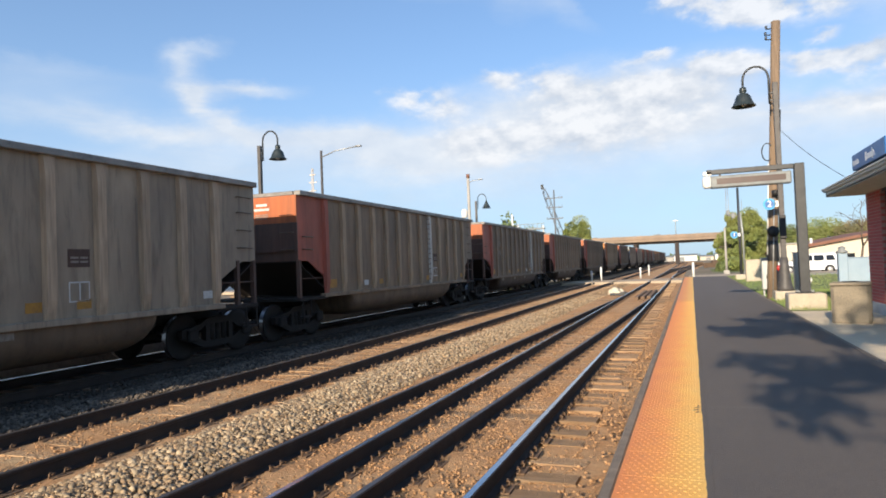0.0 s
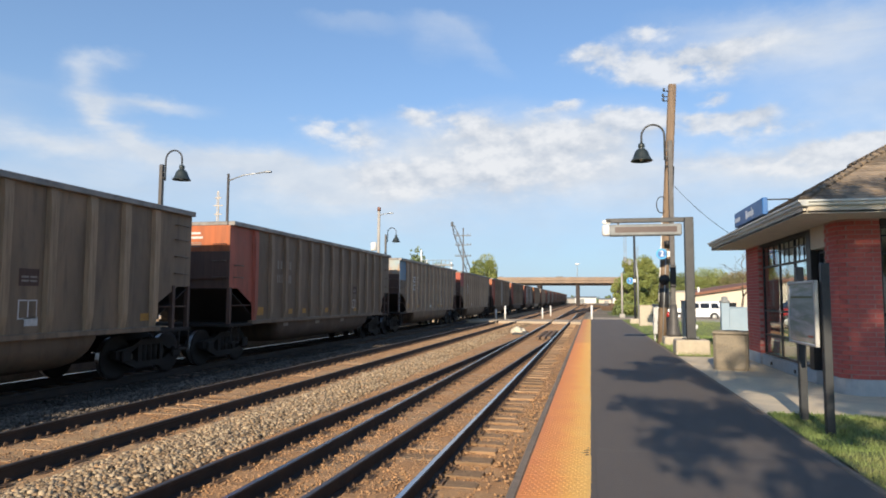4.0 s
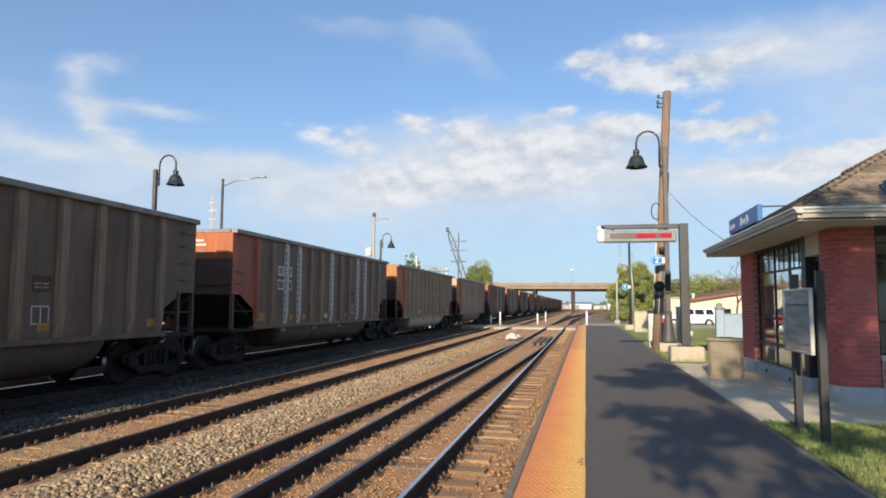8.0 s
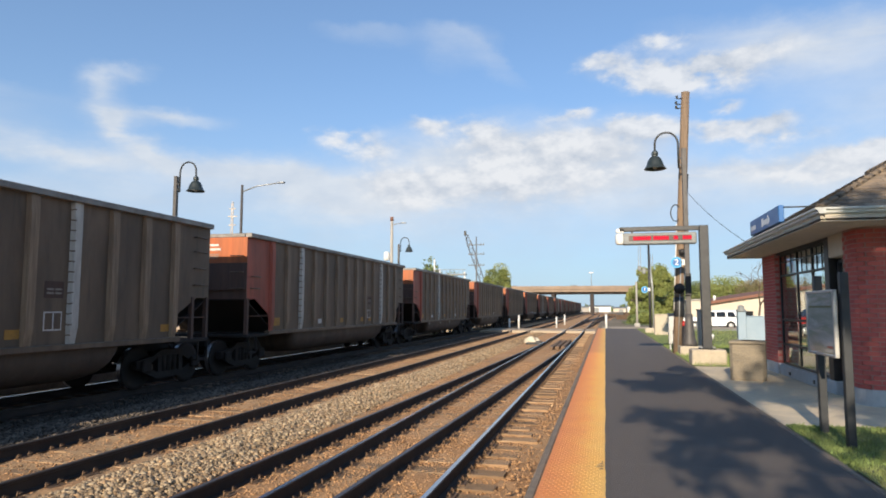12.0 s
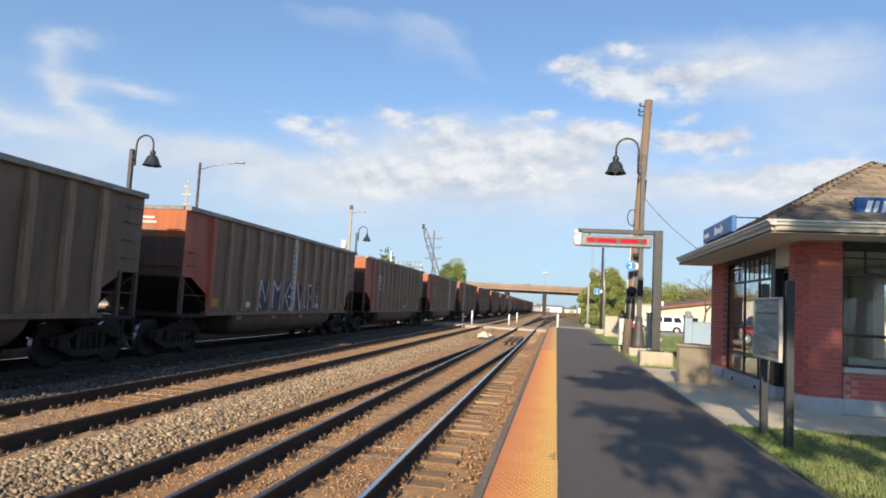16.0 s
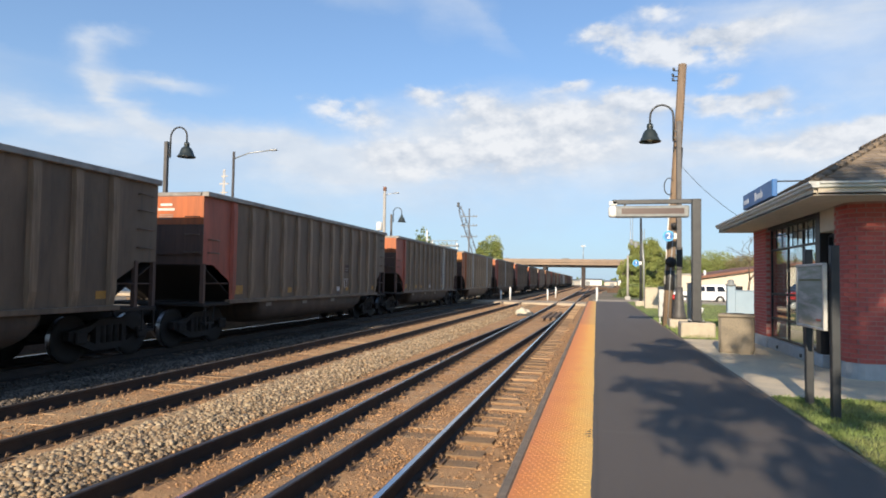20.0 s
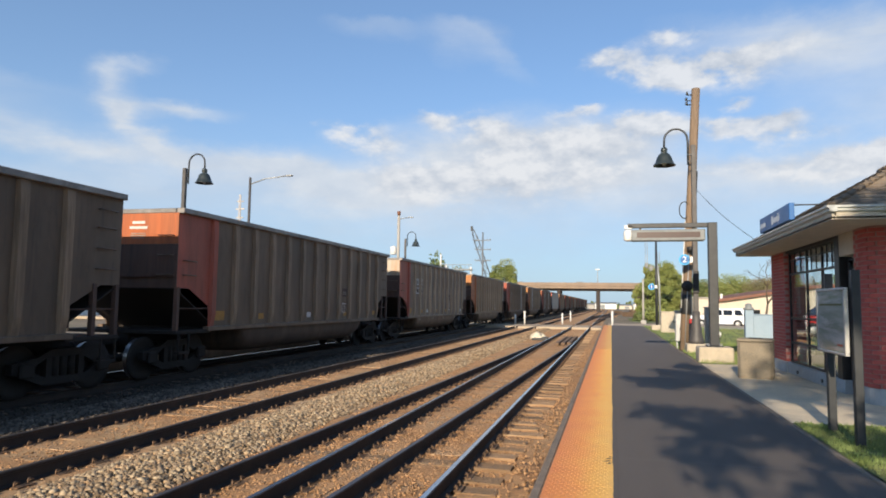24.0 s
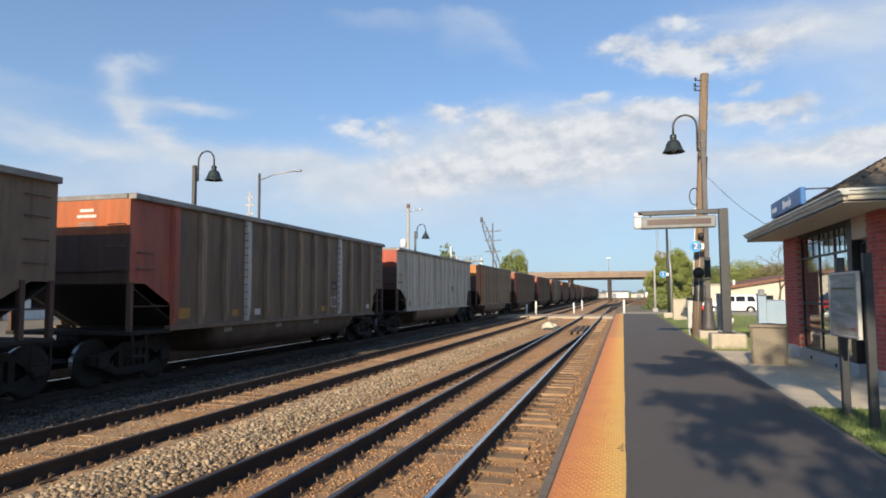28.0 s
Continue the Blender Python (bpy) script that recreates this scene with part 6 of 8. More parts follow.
for i, (x, y, s, hgt, m, lab) in enumerate(((13, 112, 4.4, 8.0, M_LEAF_D, "dark green tree behind the white building"), (18, 110, 4.6, 8.6, M_LEAF, "green tree behind the white building"),
                                           (23, 108, 4.4, 8.4, M_LEAF_B, "browning tree behind the white building"), (28, 112, 5.0, 9.0, M_LEAF_B, "browning tree behind the white building"),
                                           (33, 110, 5.0, 8.6, M_LEAF_D, "dark green tree behind the white building"), (40, 112, 6.0, 9.5, M_LEAF, "green tree behind the white building"), (48, 110, 6.0, 9.0, M_LEAF_D, "dark green tree in the distance"))):
    tree(x * 1.36, y * 1.36, -0.4, hgt * 0.92, s * 1.4, 20000, 0.15, m, lab, 30 + i, low=0.10)
for i, (x, y, w) in enumerate(((3.4, 77, 1.6), (5.5, 76, 3.0), (6.2, 84, 3.0), (14, 128, 5.0))):
    bush(x, y, -0.3, w, 1.6, 1.5, 3000, 0.11, M_LEAF if i % 2 else M_LEAF_D, "low green bush at the roadside", 60 + i)
# bare-branched tree behind the house
bare = thing("bare_tree", "brown bare-branched tree behind the house", "tree", pose(9.6, 46, 0))
bm = bmesh.new()
rng = random.Random(4)


def branch(p, d, length, r, depth):
    q = p + d * length
    tube(bm, [p, p.lerp(q, 0.5) + Vector((rng.uniform(-.1, .1), rng.uniform(-.1, .1), 0.05)) * length, q], r, 5, r * 0.6)
    if depth:
        for _ in range(3):
            e = (d + Vector((rng.uniform(-.8, .8), rng.uniform(-.8, .8), rng.uniform(-.3, .5)))).normalized()
            branch(q, e, length * 0.68, r * 0.55, depth - 1)


branch(Vector((0, 0, -0.2)), Vector((0.05, 0, 1)), 2.0, 0.10, 4)
part("crown", bm, M_TWIG, bare)
# left of the railway
tree(-19.1, 120, -0.5, 9.6, 3.6, 20000, 0.13, M_LEAF, "round green tree beside the bridge", 21, low=0.2)
tree(-24.7, 92, -0.5, 8.5, 2.2, 1400, 0.26, M_LEAF_D, "slender green tree behind the train", 22)
tree(-30.0, 125, -0.5, 8.0, 3.0, 1600, 0.3, M_LEAF_D, "green tree behind the train", 23)

# ---------------------------------------------------------------- poles beyond the tracks


def mast_light(x, y, top, arm, rise, label, box_at=None, red=False):
    s = thing("street_light", label, "street light", pose(x, y, -0.5))
    bm = bmesh.new()
    tube(bm, [(0, 0, 0), (0, 0, top + 0.5)], 0.15 if red else 0.10, 10, 0.12 if red else 0.07)
    part("mast", bm, M_CONC if red else M_STEEL_M, s)
    bm = bmesh.new()
    tube(bm, [(0, 0, top + 0.1), (arm * 0.4, 0, top + 0.1 + rise * 0.7), (arm, 0, top + 0.1 + rise)], 0.035, 6)
    part("arm", bm, M_GALV, s)
    bm = bmesh.new()
    box(bm, arm - 0.05, arm + 0.35, -0.10, 0.10, top + rise + 0.06, top + rise + 0.15, 0.03)
    part("lamp_head", bm, M_GALV, s)
    if red:
        bm = bmesh.new()
        tube(bm, [(0, 0, top + 0.5), (0, 0, top + 0.85)], 0.15, 10)
        part("red_cap", bm, M_ROOFBR, s, "rust-red painted top")
    if box_at:
        bm = bmesh.new()
        lathe(bm, ((0.20, box_at), (0.27, box_at + 0.06), (0.27, box_at + 0.62), (0.22, box_at + 0.70), (0.06, box_at + 0.78)), 14, (-0.42, -0.05, 0))
        part("transformer", bm, M_WHITE, s)
    return s


mast_light(-19.95, 33, 8.55, 2.3, 0.42, "grey street light on a tall metal mast")
mast_light(-17.95, 54, 9.15, 0.95, 0.2, "pale pole with a red top and a street light", 6.2, True)
lat = thing("lattice_mast", "thin lattice radio mast far behind the train", "mast", pose(-37.3, 60, -0.5))
bm = bmesh.new()
for sx, sy in ((-.16, -.16), (.16, -.16), (0, .18)):
    tube(bm, [(sx, sy, 0), (sx * .5, sy * .5, 13.0)], 0.035, 5)
for k in range(26):
    w, h = .16 - .003 * k, k * 0.5
    tube(bm, [(-w, -w, h), (w, -w, h + 0.5)], 0.02, 4)
    tube(bm, [(w, -w, h), (0, w, h + 0.5)], 0.02, 4)
part("lattice", bm, M_STUCCO, lat)
for z, w in ((12.3, 0.35), (11.5, 0.5), (10.6, 0.4)):
    bm = bmesh.new()
    box(bm, -w, w, -0.05, 0.05, z - 0.05, z + 0.05)
    part("cross_arm", bm, M_STUCCO, lat)
up = thing("utility_pole", "dark utility pole with cross arms beyond the train", "utility pole", pose(-21.3, 110, -0.5))
bm = bmesh.new()
tube(bm, [(0, 0, 0), (0, 0, 14.3)], 0.16, 8, 0.11)
part("pole_shaft", bm, M_CRANE, up)
for z in (12.9, 11.3, 9.4):
    bm = bmesh.new()
    box(bm, -1.4, 1.4, -0.06, 0.06, z - 0.07, z + 0.07)
    for x in (-1.3, -0.8, 0.8, 1.3):
        box(bm, x - 0.05, x + 0.05, -0.05, 0.05, z + 0.07, z + 0.28)
    part("cross_arm", bm, M_CRANE, up)
# thin masts on the horizon beyond the trees
for x, y, h in ((12.5, 249, 27.5), (16.8, 251, 22.0)):
    far = thing("lattice_mast", "thin grey radio mast on the horizon beyond the trees", "mast", pose(x, y, -0.6), "masts on the horizon")
    for s in (-0.45, 0.45):
        bm = bmesh.new()
        tube(bm, [(s, 0, 0), (s * 0.8, 0, h)], 0.09, 5)
        part("leg", bm, M_GALV, far)
    bm = bmesh.new()
    for k in range(int(h / 1.5)):
        tube(bm, [(-0.4, 0, k * 1.5), (0.4, 0, (k + 1) * 1.5)], 0.06, 4)
    part("bracing", bm, M_GALV, far)
# lattice crane
crane = thing("lattice_crane", "dark lattice boom crane far beyond the train", "crane", pose(-26.6, 150, -0.5))
bm = bmesh.new()
foot, tip = Vector((1.0, 0, 2.5)), Vector((-5.1, 0, 20.0))
side, upv = Vector((0, 0.5, 0)), (tip - foot).normalized().cross(Vector((0, 1, 0))) * 0.5
for s in (-1, 1):
    for u in (-1, 1):
        tube(bm, [foot + side * s * .6 + upv * u * .6, foot.lerp(tip, .15) + side * s + upv * u, foot.lerp(tip, .85) + side * s + upv * u, tip], 0.07, 5)
for k in range(18):
    a, b = foot.lerp(tip, (k + 1) / 20), foot.lerp(tip, (k + 2) / 20)
    w = 1 if k % 2 else -1
    for s in (-1, 1):
        tube(bm, [a + side * s + upv * w, b + side * s - upv * w], 0.05, 4)
part("boom", bm, M_CRANE, crane)
bm = bmesh.new()
box(bm, tip.x - 0.25, tip.x + 0.25, -0.3, 0.3, tip.z - 0.9, tip.z + 0.2, 0.08)
part("boom_head", bm, M_STEEL_D, crane)
bm = bmesh.new()
box(bm, -1.5, 5.0, -1.6, 1.6, 0.8, 3.8, 0.15)
box(bm, -2.5, 4.5, -2.2, 2.2, 0, 0.8, 0.1)
part("crane_house", bm, M_CRANE, crane)
# pipe rack behind the train
rack = thing("pipe_rack", "pale steel structure with railings behind the train", "structure", pose(-21.3, 90, -0.5))
for x, z in ((-2.2, 9.0), (-1.4, 7.6), (2.2, 7.2)):
    bm = bmesh.new()
    tube(bm, [(x, 0, 0), (x, 0, z)], 0.12, 6)
    part("column", bm, M_WHITE, rack)
bm = bmesh.new()
box(bm, -2.3, 2.4, -0.4, 0.4, 6.7, 6.9)
for x in np.arange(-2.2, 2.4, 0.6):
    box(bm, x, x + 0.05, -0.4, -0.35, 6.9, 7.5)
box(bm, -2.3, 2.4, -0.4, -0.35, 7.45, 7.52)
part("walkway_deck", bm, M_STEEL_G, rack)

# ---------------------------------------------------------------- road bridge
bridge = thing("road_bridge", "tan concrete road bridge across the railway", "bridge")
bm = bmesh.new()
box(bm, -90, 70, 203, 213, 6.55, 7.35)
part("deck", bm, M_TAN, bridge)
for y in (202.8, 213.0):
    bm = bmesh.new()
    box(bm, -90, 70, y, y + 0.25, 7.3, 8.35, 0.05)
    part("parapet", bm, M_TAN, bridge)
for x in np.arange(-86, 70, 8.0):
    bm = bmesh.new()
    box(bm, x, x + 0.5, 202.72, 202.8, 7.1, 8.42)
    part("parapet_post", bm, M_TAN, bridge)
for y in (204.2, 207.5, 211.0):
    bm = bmesh.new()
    box(bm, -90, 70, y, y + 0.5, 5.95, 6.56)
    part("girder", bm, M_PIER, bridge)
for x in (-42, -28, -15.6, -3.9, 8, 20, 34, 48):
    for y in (204.4, 211.2):
        bm = bmesh.new()
        box(bm, x - 0.55, x + 0.55, y - 0.5, y + 0.5, -0.6, 5.96, 0.06)
        part("pier", bm, M_PIER, bridge)
bl = thing("bridge_lamp", "slender lamp standard on the road bridge", "street light", pose(-3.96, 204, 7.3))
bm = bmesh.new()
tube(bm, [(0, 0, 0), (0, 0, 5.1)], 0.12, 6, 0.08)
part("mast", bm, M_GALV, bl)
bm = bmesh.new()
box(bm, -0.7, 0.7, -0.4, 0.4, 4.9, 5.25, 0.08)
part("lamp_head", bm, M_WHITE, bl)
for i, (x, w, z) in enumerate(((-9.6, 3.8, 8.4), (-28, 2.4, 8.3))):
    bm = bmesh.new()
    box(bm, -w / 2, w / 2, -0.9, 0.9, 0.35, 0.95, 0.12)
    box(bm, -w / 4, w / 3, -0.8, 0.8, 0.95, 1.4, 0.15)
    v = thing("bridge_car", "grey car on the road bridge", "car", pose(x, 208, 7.35))
    part("body", bm, M_STEEL_G, v)

# ---------------------------------------------------------------- distance beyond the bridge
for i, (x, y, w, hgt, m) in enumerate(((-14, 400, 9, 2.6, M_CONC), (-3, 388, 12, 3.1, M_WHITE), (8, 396, 7, 2.2, M_STUCCO), (17, 402, 9, 3.2, M_WHITE), (-34, 400, 20, 3.2, M_STUCCO), (44, 400, 34, 3.6, M_WHITE))):
    b = thing("warehouse", "white low warehouse in the far distance", "building", pose(x, y, -0.6))
    bm = bmesh.new()
    box(bm, -w / 2, w / 2, -6, 6, 0, hgt, 0.1)
    part("wall", bm, m, b)
    bm = bmesh.new()
    plate(bm, [(-w / 2 - .4, -6.4, hgt), (w / 2 + .4, -6.4, hgt), (w / 2 + .4, 0, hgt + 0.7), (-w / 2 - .4, 0, hgt + 0.7)], (0, 0, 0.2))
    part("roof", bm, M_STEEL_G, b)
    for k in np.arange(-w / 2 + 3, w / 2 - 3, 6.0):
        bm = bmesh.new()
        box(bm, k, k + 2.5, -6.08, -5.98, 0.2, hgt - 0.6)
        part("loading_door", bm, M_STEEL_G, b)
rng2 = np.random.default_rng(77)
blobs = [(x, 460 + rng2.uniform(-30, 30), rng2.uniform(0, 1.5), rng2.uniform(1.8, 3.2)) for x in np.arange(-420, 420, 6.0)]
v, f = leaf_cards(15000, (0, 0, 0), 1.6, blobs, rng2)
tagged(new("far_woods", quick_mesh("far_woods", v, f, M_LEAF_D)), "hazy line of far woods on the horizon", "woods", "", "stuff")
# sleepers, scrap and dark stacks in the yard
for i, (x, y, w, hgt) in enumerate(((3.2, 130, 2.4, 0.9), (5.5, 150, 3.0, 1.2), (1.2, 165, 2.0, 0.8), (8.5, 140, 3.2, 1.4))):
    s = thing("tie_stack", "dark stack of old railway ties in the yard", "timber stack", pose(x, y, -0.5, 0, 0, 8 * i), "stacks of ties")
    for r in range(4):
        for c in range(5):
            bm = bmesh.new()
            box(bm, -w / 2 + c * w / 5, -w / 2 + (c + .88) * w / 5, -1.3, 1.3, r * hgt / 4, (r + .88) * hgt / 4)
            part("tie", bm, M_TIE_FAR, s)
# marker posts at the crossing
for x, y, hgt in ((-4.9, 68.5, 1.1), (-4.78, 80.5, 1.2), (0.05, 54.8, 1.15), (-8.9, 62.5, 1.0), (-8.2, 64.0, 1.3)):
    s = thing("marker_post", "short white marker post by the crossing", "post", pose(x, y, -0.45 if x < -1 else -0.1), "white marker posts")
    bm = bmesh.new()
    tube(bm, [(0, 0, 0), (0, 0, hgt)], 0.09, 8)
    part("shaft", bm, M_WHITE, s)
    bm = bmesh.new()
    lathe(bm, ((0.09, hgt), (0.06, hgt + 0.05), (0.01, hgt + 0.07)), 8)
    part("cap", bm, M_WHITE, s)

# far lamp pole, low fence post, station-side building and vehicles
fl = thing("signal_mast", "dark signal mast with a box and a pale conduit", "signal mast", pose(2.86, 45.2, 0))
bm = bmesh.new()
tube(bm, [(0, 0, -0.1), (0, 0, 5.8)], 0.09, 8, 0.07)
part("mast", bm, M_STEEL_D, fl)
bm = bmesh.new()
tube(bm, [(0.20, 0, -0.1), (0.18, 0, 3.0), (0.08, 0, 4.2)], 0.06, 8)
part("conduit", bm, M_GALV, fl)
bm = bmesh.new()
box(bm, -0.62, -0.1, -0.05, 0.05, 4.02, 4.10, 0.01)
box(bm, -0.72, -0.50, -0.12, 0.12, 4.08, 4.40, 0.03)
box(bm, -0.42, -0.22, -0.12, 0.12, 3.86, 4.24, 0.03)
part("signal_box", bm, M_STEEL_G, fl)
bm = bmesh.new()
box(bm, -0.35, 0.45, -0.35, 0.35, -0.05, 0.32, 0.03)
part("footing", bm, M_BLOCK, fl)
wp = thing("wooden_post", "plain pale wooden post by the road", "post", pose(2.8, 62.5, -0.1))
bm = bmesh.new()
tube(bm, [(0, 0, -0.1), (0, 0, 4.1)], 0.11, 8, 0.08)
part("shaft", bm, M_CONC, wp)
bm = bmesh.new()
box(bm, -0.25, 0.25, -0.2, 0.2, 0.0, 0.35, 0.04)
part("footing", bm, M_CONC, wp)

house = thing("store_building", "long cream building with a brown roof edge", "building", pose(0, 80, -0.3))
HX0, HX1, HZ0, SLOPE = 8.4, 38.0, 1.85, 0.162
HXM = (HX0 + HX1) / 2
bm = bmesh.new()
plate(bm, [(HX0, 0, 0), (HX1, 0, 0), (HX1, 0, HZ0), (HXM, 0, HZ0 + SLOPE * (HXM - HX0)), (HX0, 0, HZ0)], (0, 40, 0))
part("wall", bm, M_STUCCO, house)
for x0, x1 in ((HX0 - 0.5, HXM), (HX1 + 0.5, HXM)):
    z0, z1 = HZ0 - SLOPE * 0.5 + 0.02, HZ0 + SLOPE * (HXM - HX0) + 0.02
    bm = bmesh.new()
    plate(bm, [(x0, -0.5, z0), (x0, 40.5, z0), (x1, 40.5, z1), (x1, -0.5, z1)], (0, 0, 0.32))
    part("roof", bm, M_ROOFBR, house)
for x in (14.6, 18.4, 22.0, 27.0):
    bm = bmesh.new()
    box(bm, x, x + 1.5, -0.05, 0.02, 0.5, 1.6)
    part("window", bm, M_CARGL, house)
bm = bmesh.new()
tube(bm, [(12.4, 2, 2.2), (12.4, 2, 3.4)], 0.14, 8)
part("vent_pipe", bm, M_WHITE, house)
shed = thing("pale_shed", "pale flat-roofed shed beside the cream building", "shed", pose(9.6, 77.6, -0.3))
bm = bmesh.new()
box(bm, -1.0, 1.0, -1.5, 1.5, 0, 2.75, 0.03)
part("wall", bm, M_STUCCO, shed)
bm = bmesh.new()
box(bm, -1.12, 1.12, -1.65, 1.65, 2.75, 2.9, 0.03)
part("roof", bm, M_CONC, shed)
slab("car_park", 5.5, 40, 60.9, 76.0, -0.6, -0.30, M_CONC, "pale gravel car park beyond the road", "pavement", 0.01)
slab("road", 4, 40, 50.0, 54.15, -0.25, 0.012, M_CONC, "pale gravel car park by the lawn", "pavement", 0.01)


def suv(m, paint, label):
    """A sport utility vehicle, seen from its side: length along x."""
    c = thing("parked_car", label, "car", m)
    prof = [(-2.45, 0.45), (-2.48, 0.85), (-2.40, 1.05), (-1.05, 1.16), (-0.40, 1.70), (1.95, 1.76), (2.30, 1.15), (2.42, 0.95), (2.42, 0.45), (1.95, 0.35), (-1.95, 0.35)]
    bm = bmesh.new()
    rows = []
    for y, k in ((-0.93, 0.93), (-0.97, 1.0), (0.97, 1.0), (0.93, 0.93)):
        rows.append([bm.verts.new((x, y * (0.86 if z > 1.3 else 1.0), 0.95 + (z - 0.95) * k)) for x, z in prof])
    for a, b in zip(rows, rows[1:]):
        for j in range(len(prof)):
            bm.faces.new((a[j], a[(j + 1) % len(prof)], b[(j + 1) % len(prof)], b[j]))
    bm.faces.new(rows[0][::-1]), bm.faces.new(rows[-1])
    part("body", bm, paint, c)
    for s in (-1, 1):
        for x0, x1, x2, x3 in ((-0.72, 0.22, 0.22, -0.30), (0.34, 1.08, 1.08, 0.34), (1.26, 1.95, 1.75, 1.26)):
            bm = bmesh.new()
            plate(bm, [(x0, s * 0.972, 1.14), (x1, s * 0.972, 1.14), (x2, s * 0.85, 1.58), (x3, s * 0.85, 1.58)], (0, s * 0.012, 0))
            part("side_window", bm, M_CARGL, c)
        for x in (-1.5, 1.5):
            bm = bmesh.new()
            lathe(bm, ((0.20, -0.13), (0.36, -0.13), (0.38, -0.08), (0.38, 0.08), (0.36, 0.13), (0.2, 0.13)), 18, (x, s * 0.86, 0.38), "Y")
            w = part("wheel", bm, M_TYRE, c)
            bm = bmesh.new()
            lathe(bm, ((0.03, -0.02), (0.21, -0.02), (0.21, 0.02), (0.03, 0.02)), 12, (x, s * 0.99, 0.38), "Y")
            part("rim", bm, M_ALU, w)
    bm = bmesh.new()
    plate(bm, [(-1.10, -0.8, 1.17), (-1.10, 0.8, 1.17), (-0.46, 0.72, 1.64), (-0.46, -0.72, 1.64)], (-0.03, 0, 0.02))
    part("windscreen", bm, M_CARGL, c)
    for y in (-0.75, 0.75):
        bm = bmesh.new()
        box(bm, 2.38, 2.44, y - 0.1, y + 0.1, 0.8, 1.12, 0.02)
        part("tail_light", bm, M_RED, c)
        bm = bmesh.new()
        box(bm, -2.49, -2.42, y - 0.16, y + 0.16, 0.78, 0.92, 0.02)
        part("headlight", bm, M_ALU, c)
    return c


suv(pose(9.25, 63.5, -0.30), M_CARW, "white sport utility vehicle parked on the gravel")
suv(pose(11.9, 41.0, 0.0, 0, 0, 12), M_RED, "red car parked behind the station house")

# long low sheds far beyond the train, glimpsed between the cars
depot = thing("depot_building", "long low white depot far beyond the train", "building", pose(-58, 20, -0.6))
bm = bmesh.new()
box(bm, -4, 4, 0, 120, 0, 3.4, 0.03)
part("wall", bm, M_WHITE, depot)
bm = bmesh.new()
box(bm, -4.4, 4.4, -0.4, 120.4, 3.4, 3.65, 0.03)
part("roof", bm, M_STEEL_G, depot)
for i, y in enumerate(np.arange(2, 117, 5.5)):
    bm = bmesh.new()
    if i % 3 == 1:
        box(bm, 3.98, 4.06, y, y + 2.6, 0.02, 2.7)
        part("loading_door", bm, M_BODY_O, depot, "orange loading door")
    else:
        box(bm, 3.98, 4.06, y, y + 2.2, 1.0, 2.3)
        part("window", bm, M_CARGL, depot)

# ---------------------------------------------------------------- the coal train
CAR_X, BODY_LEN, PITCH_LEN, HALF_W = -11.10, 14.35, 16.18, 1.52
SILL, CUT, TOPZ = 1.12, 2.05, 3.80
RIBS = [1.35 + (BODY_LEN - 2.7) * i / 12 for i in range(13)]


def side_sheet_mesh(y0, y1, sgn, cut_at=None):
    """A side sheet; cut_at: the end whose lower corner is open over the truck."""
    bm = bmesh.new()
    x = sgn * HALF_W
    if cut_at is None:
        pts = [(x, y0, SILL), (x, y1, SILL), (x, y1, TOPZ), (x, y0, TOPZ)]
    elif cut_at == "front":
        pts = [(x, y0, CUT), (x, y0 + 0.45, CUT), (x, y1 - 0.12, CUT - 0.42), (x, y1, SILL), (x, y1, TOPZ), (x, y0, TOPZ)]
    else:
        pts = [(x, y0, SILL), (x, y0 + 0.12, CUT - 0.42), (x, y1 - 0.45, CUT), (x, y1, CUT), (x, y1, TOPZ), (x, y0, TOPZ)]
    plate(bm, pts, (-sgn * 0.02, 0, 0))
    return mesh_of("side_sheet", bm, M_BODY)


def rib_mesh(sgn):
    """A pressed side post, its foot tapering into the sill."""
    bm = bmesh.new()
    x0, x1 = sgn * (HALF_W + 0.001), sgn * (HALF_W + 0.085)
    for z0, z1, w0, w1, d0, d1 in ((1.14, 1.45, 0.075, 0.085, 0.4, 1.0), (1.45, 3.45, 0.085, 0.085, 1.0, 1.0), (3.45, 3.76, 0.085, 0.10, 1.0, 0.75)):
        lo = [bm.verts.new(v) for v in ((x0, -w0 - 0.035, z0), (x0, w0 + 0.035, z0), (x0 + (x1 - x0) * d0, w0, z0), (x0 + (x1 - x0) * d0, -w0, z0))]
        hi = [bm.verts.new(v) for v in ((x0, -w1 - 0.035, z1), (x0, w1 + 0.035, z1), (x0 + (x1 - x0) * d1, w1, z1), (x0 + (x1 - x0) * d1, -w1, z1))]
        for j in range(4):
            bm.faces.new((lo[j], lo[(j + 1) % 4], hi[(j + 1) % 4], hi[j]))
        if z0 == 1.14:
            bm.faces.new(lo[::-1])
        if z1 == 3.76:
            bm.faces.new(hi)
    return mesh_of("side_post", bm, M_RIB)


RIB_MESH = rib_mesh(1)


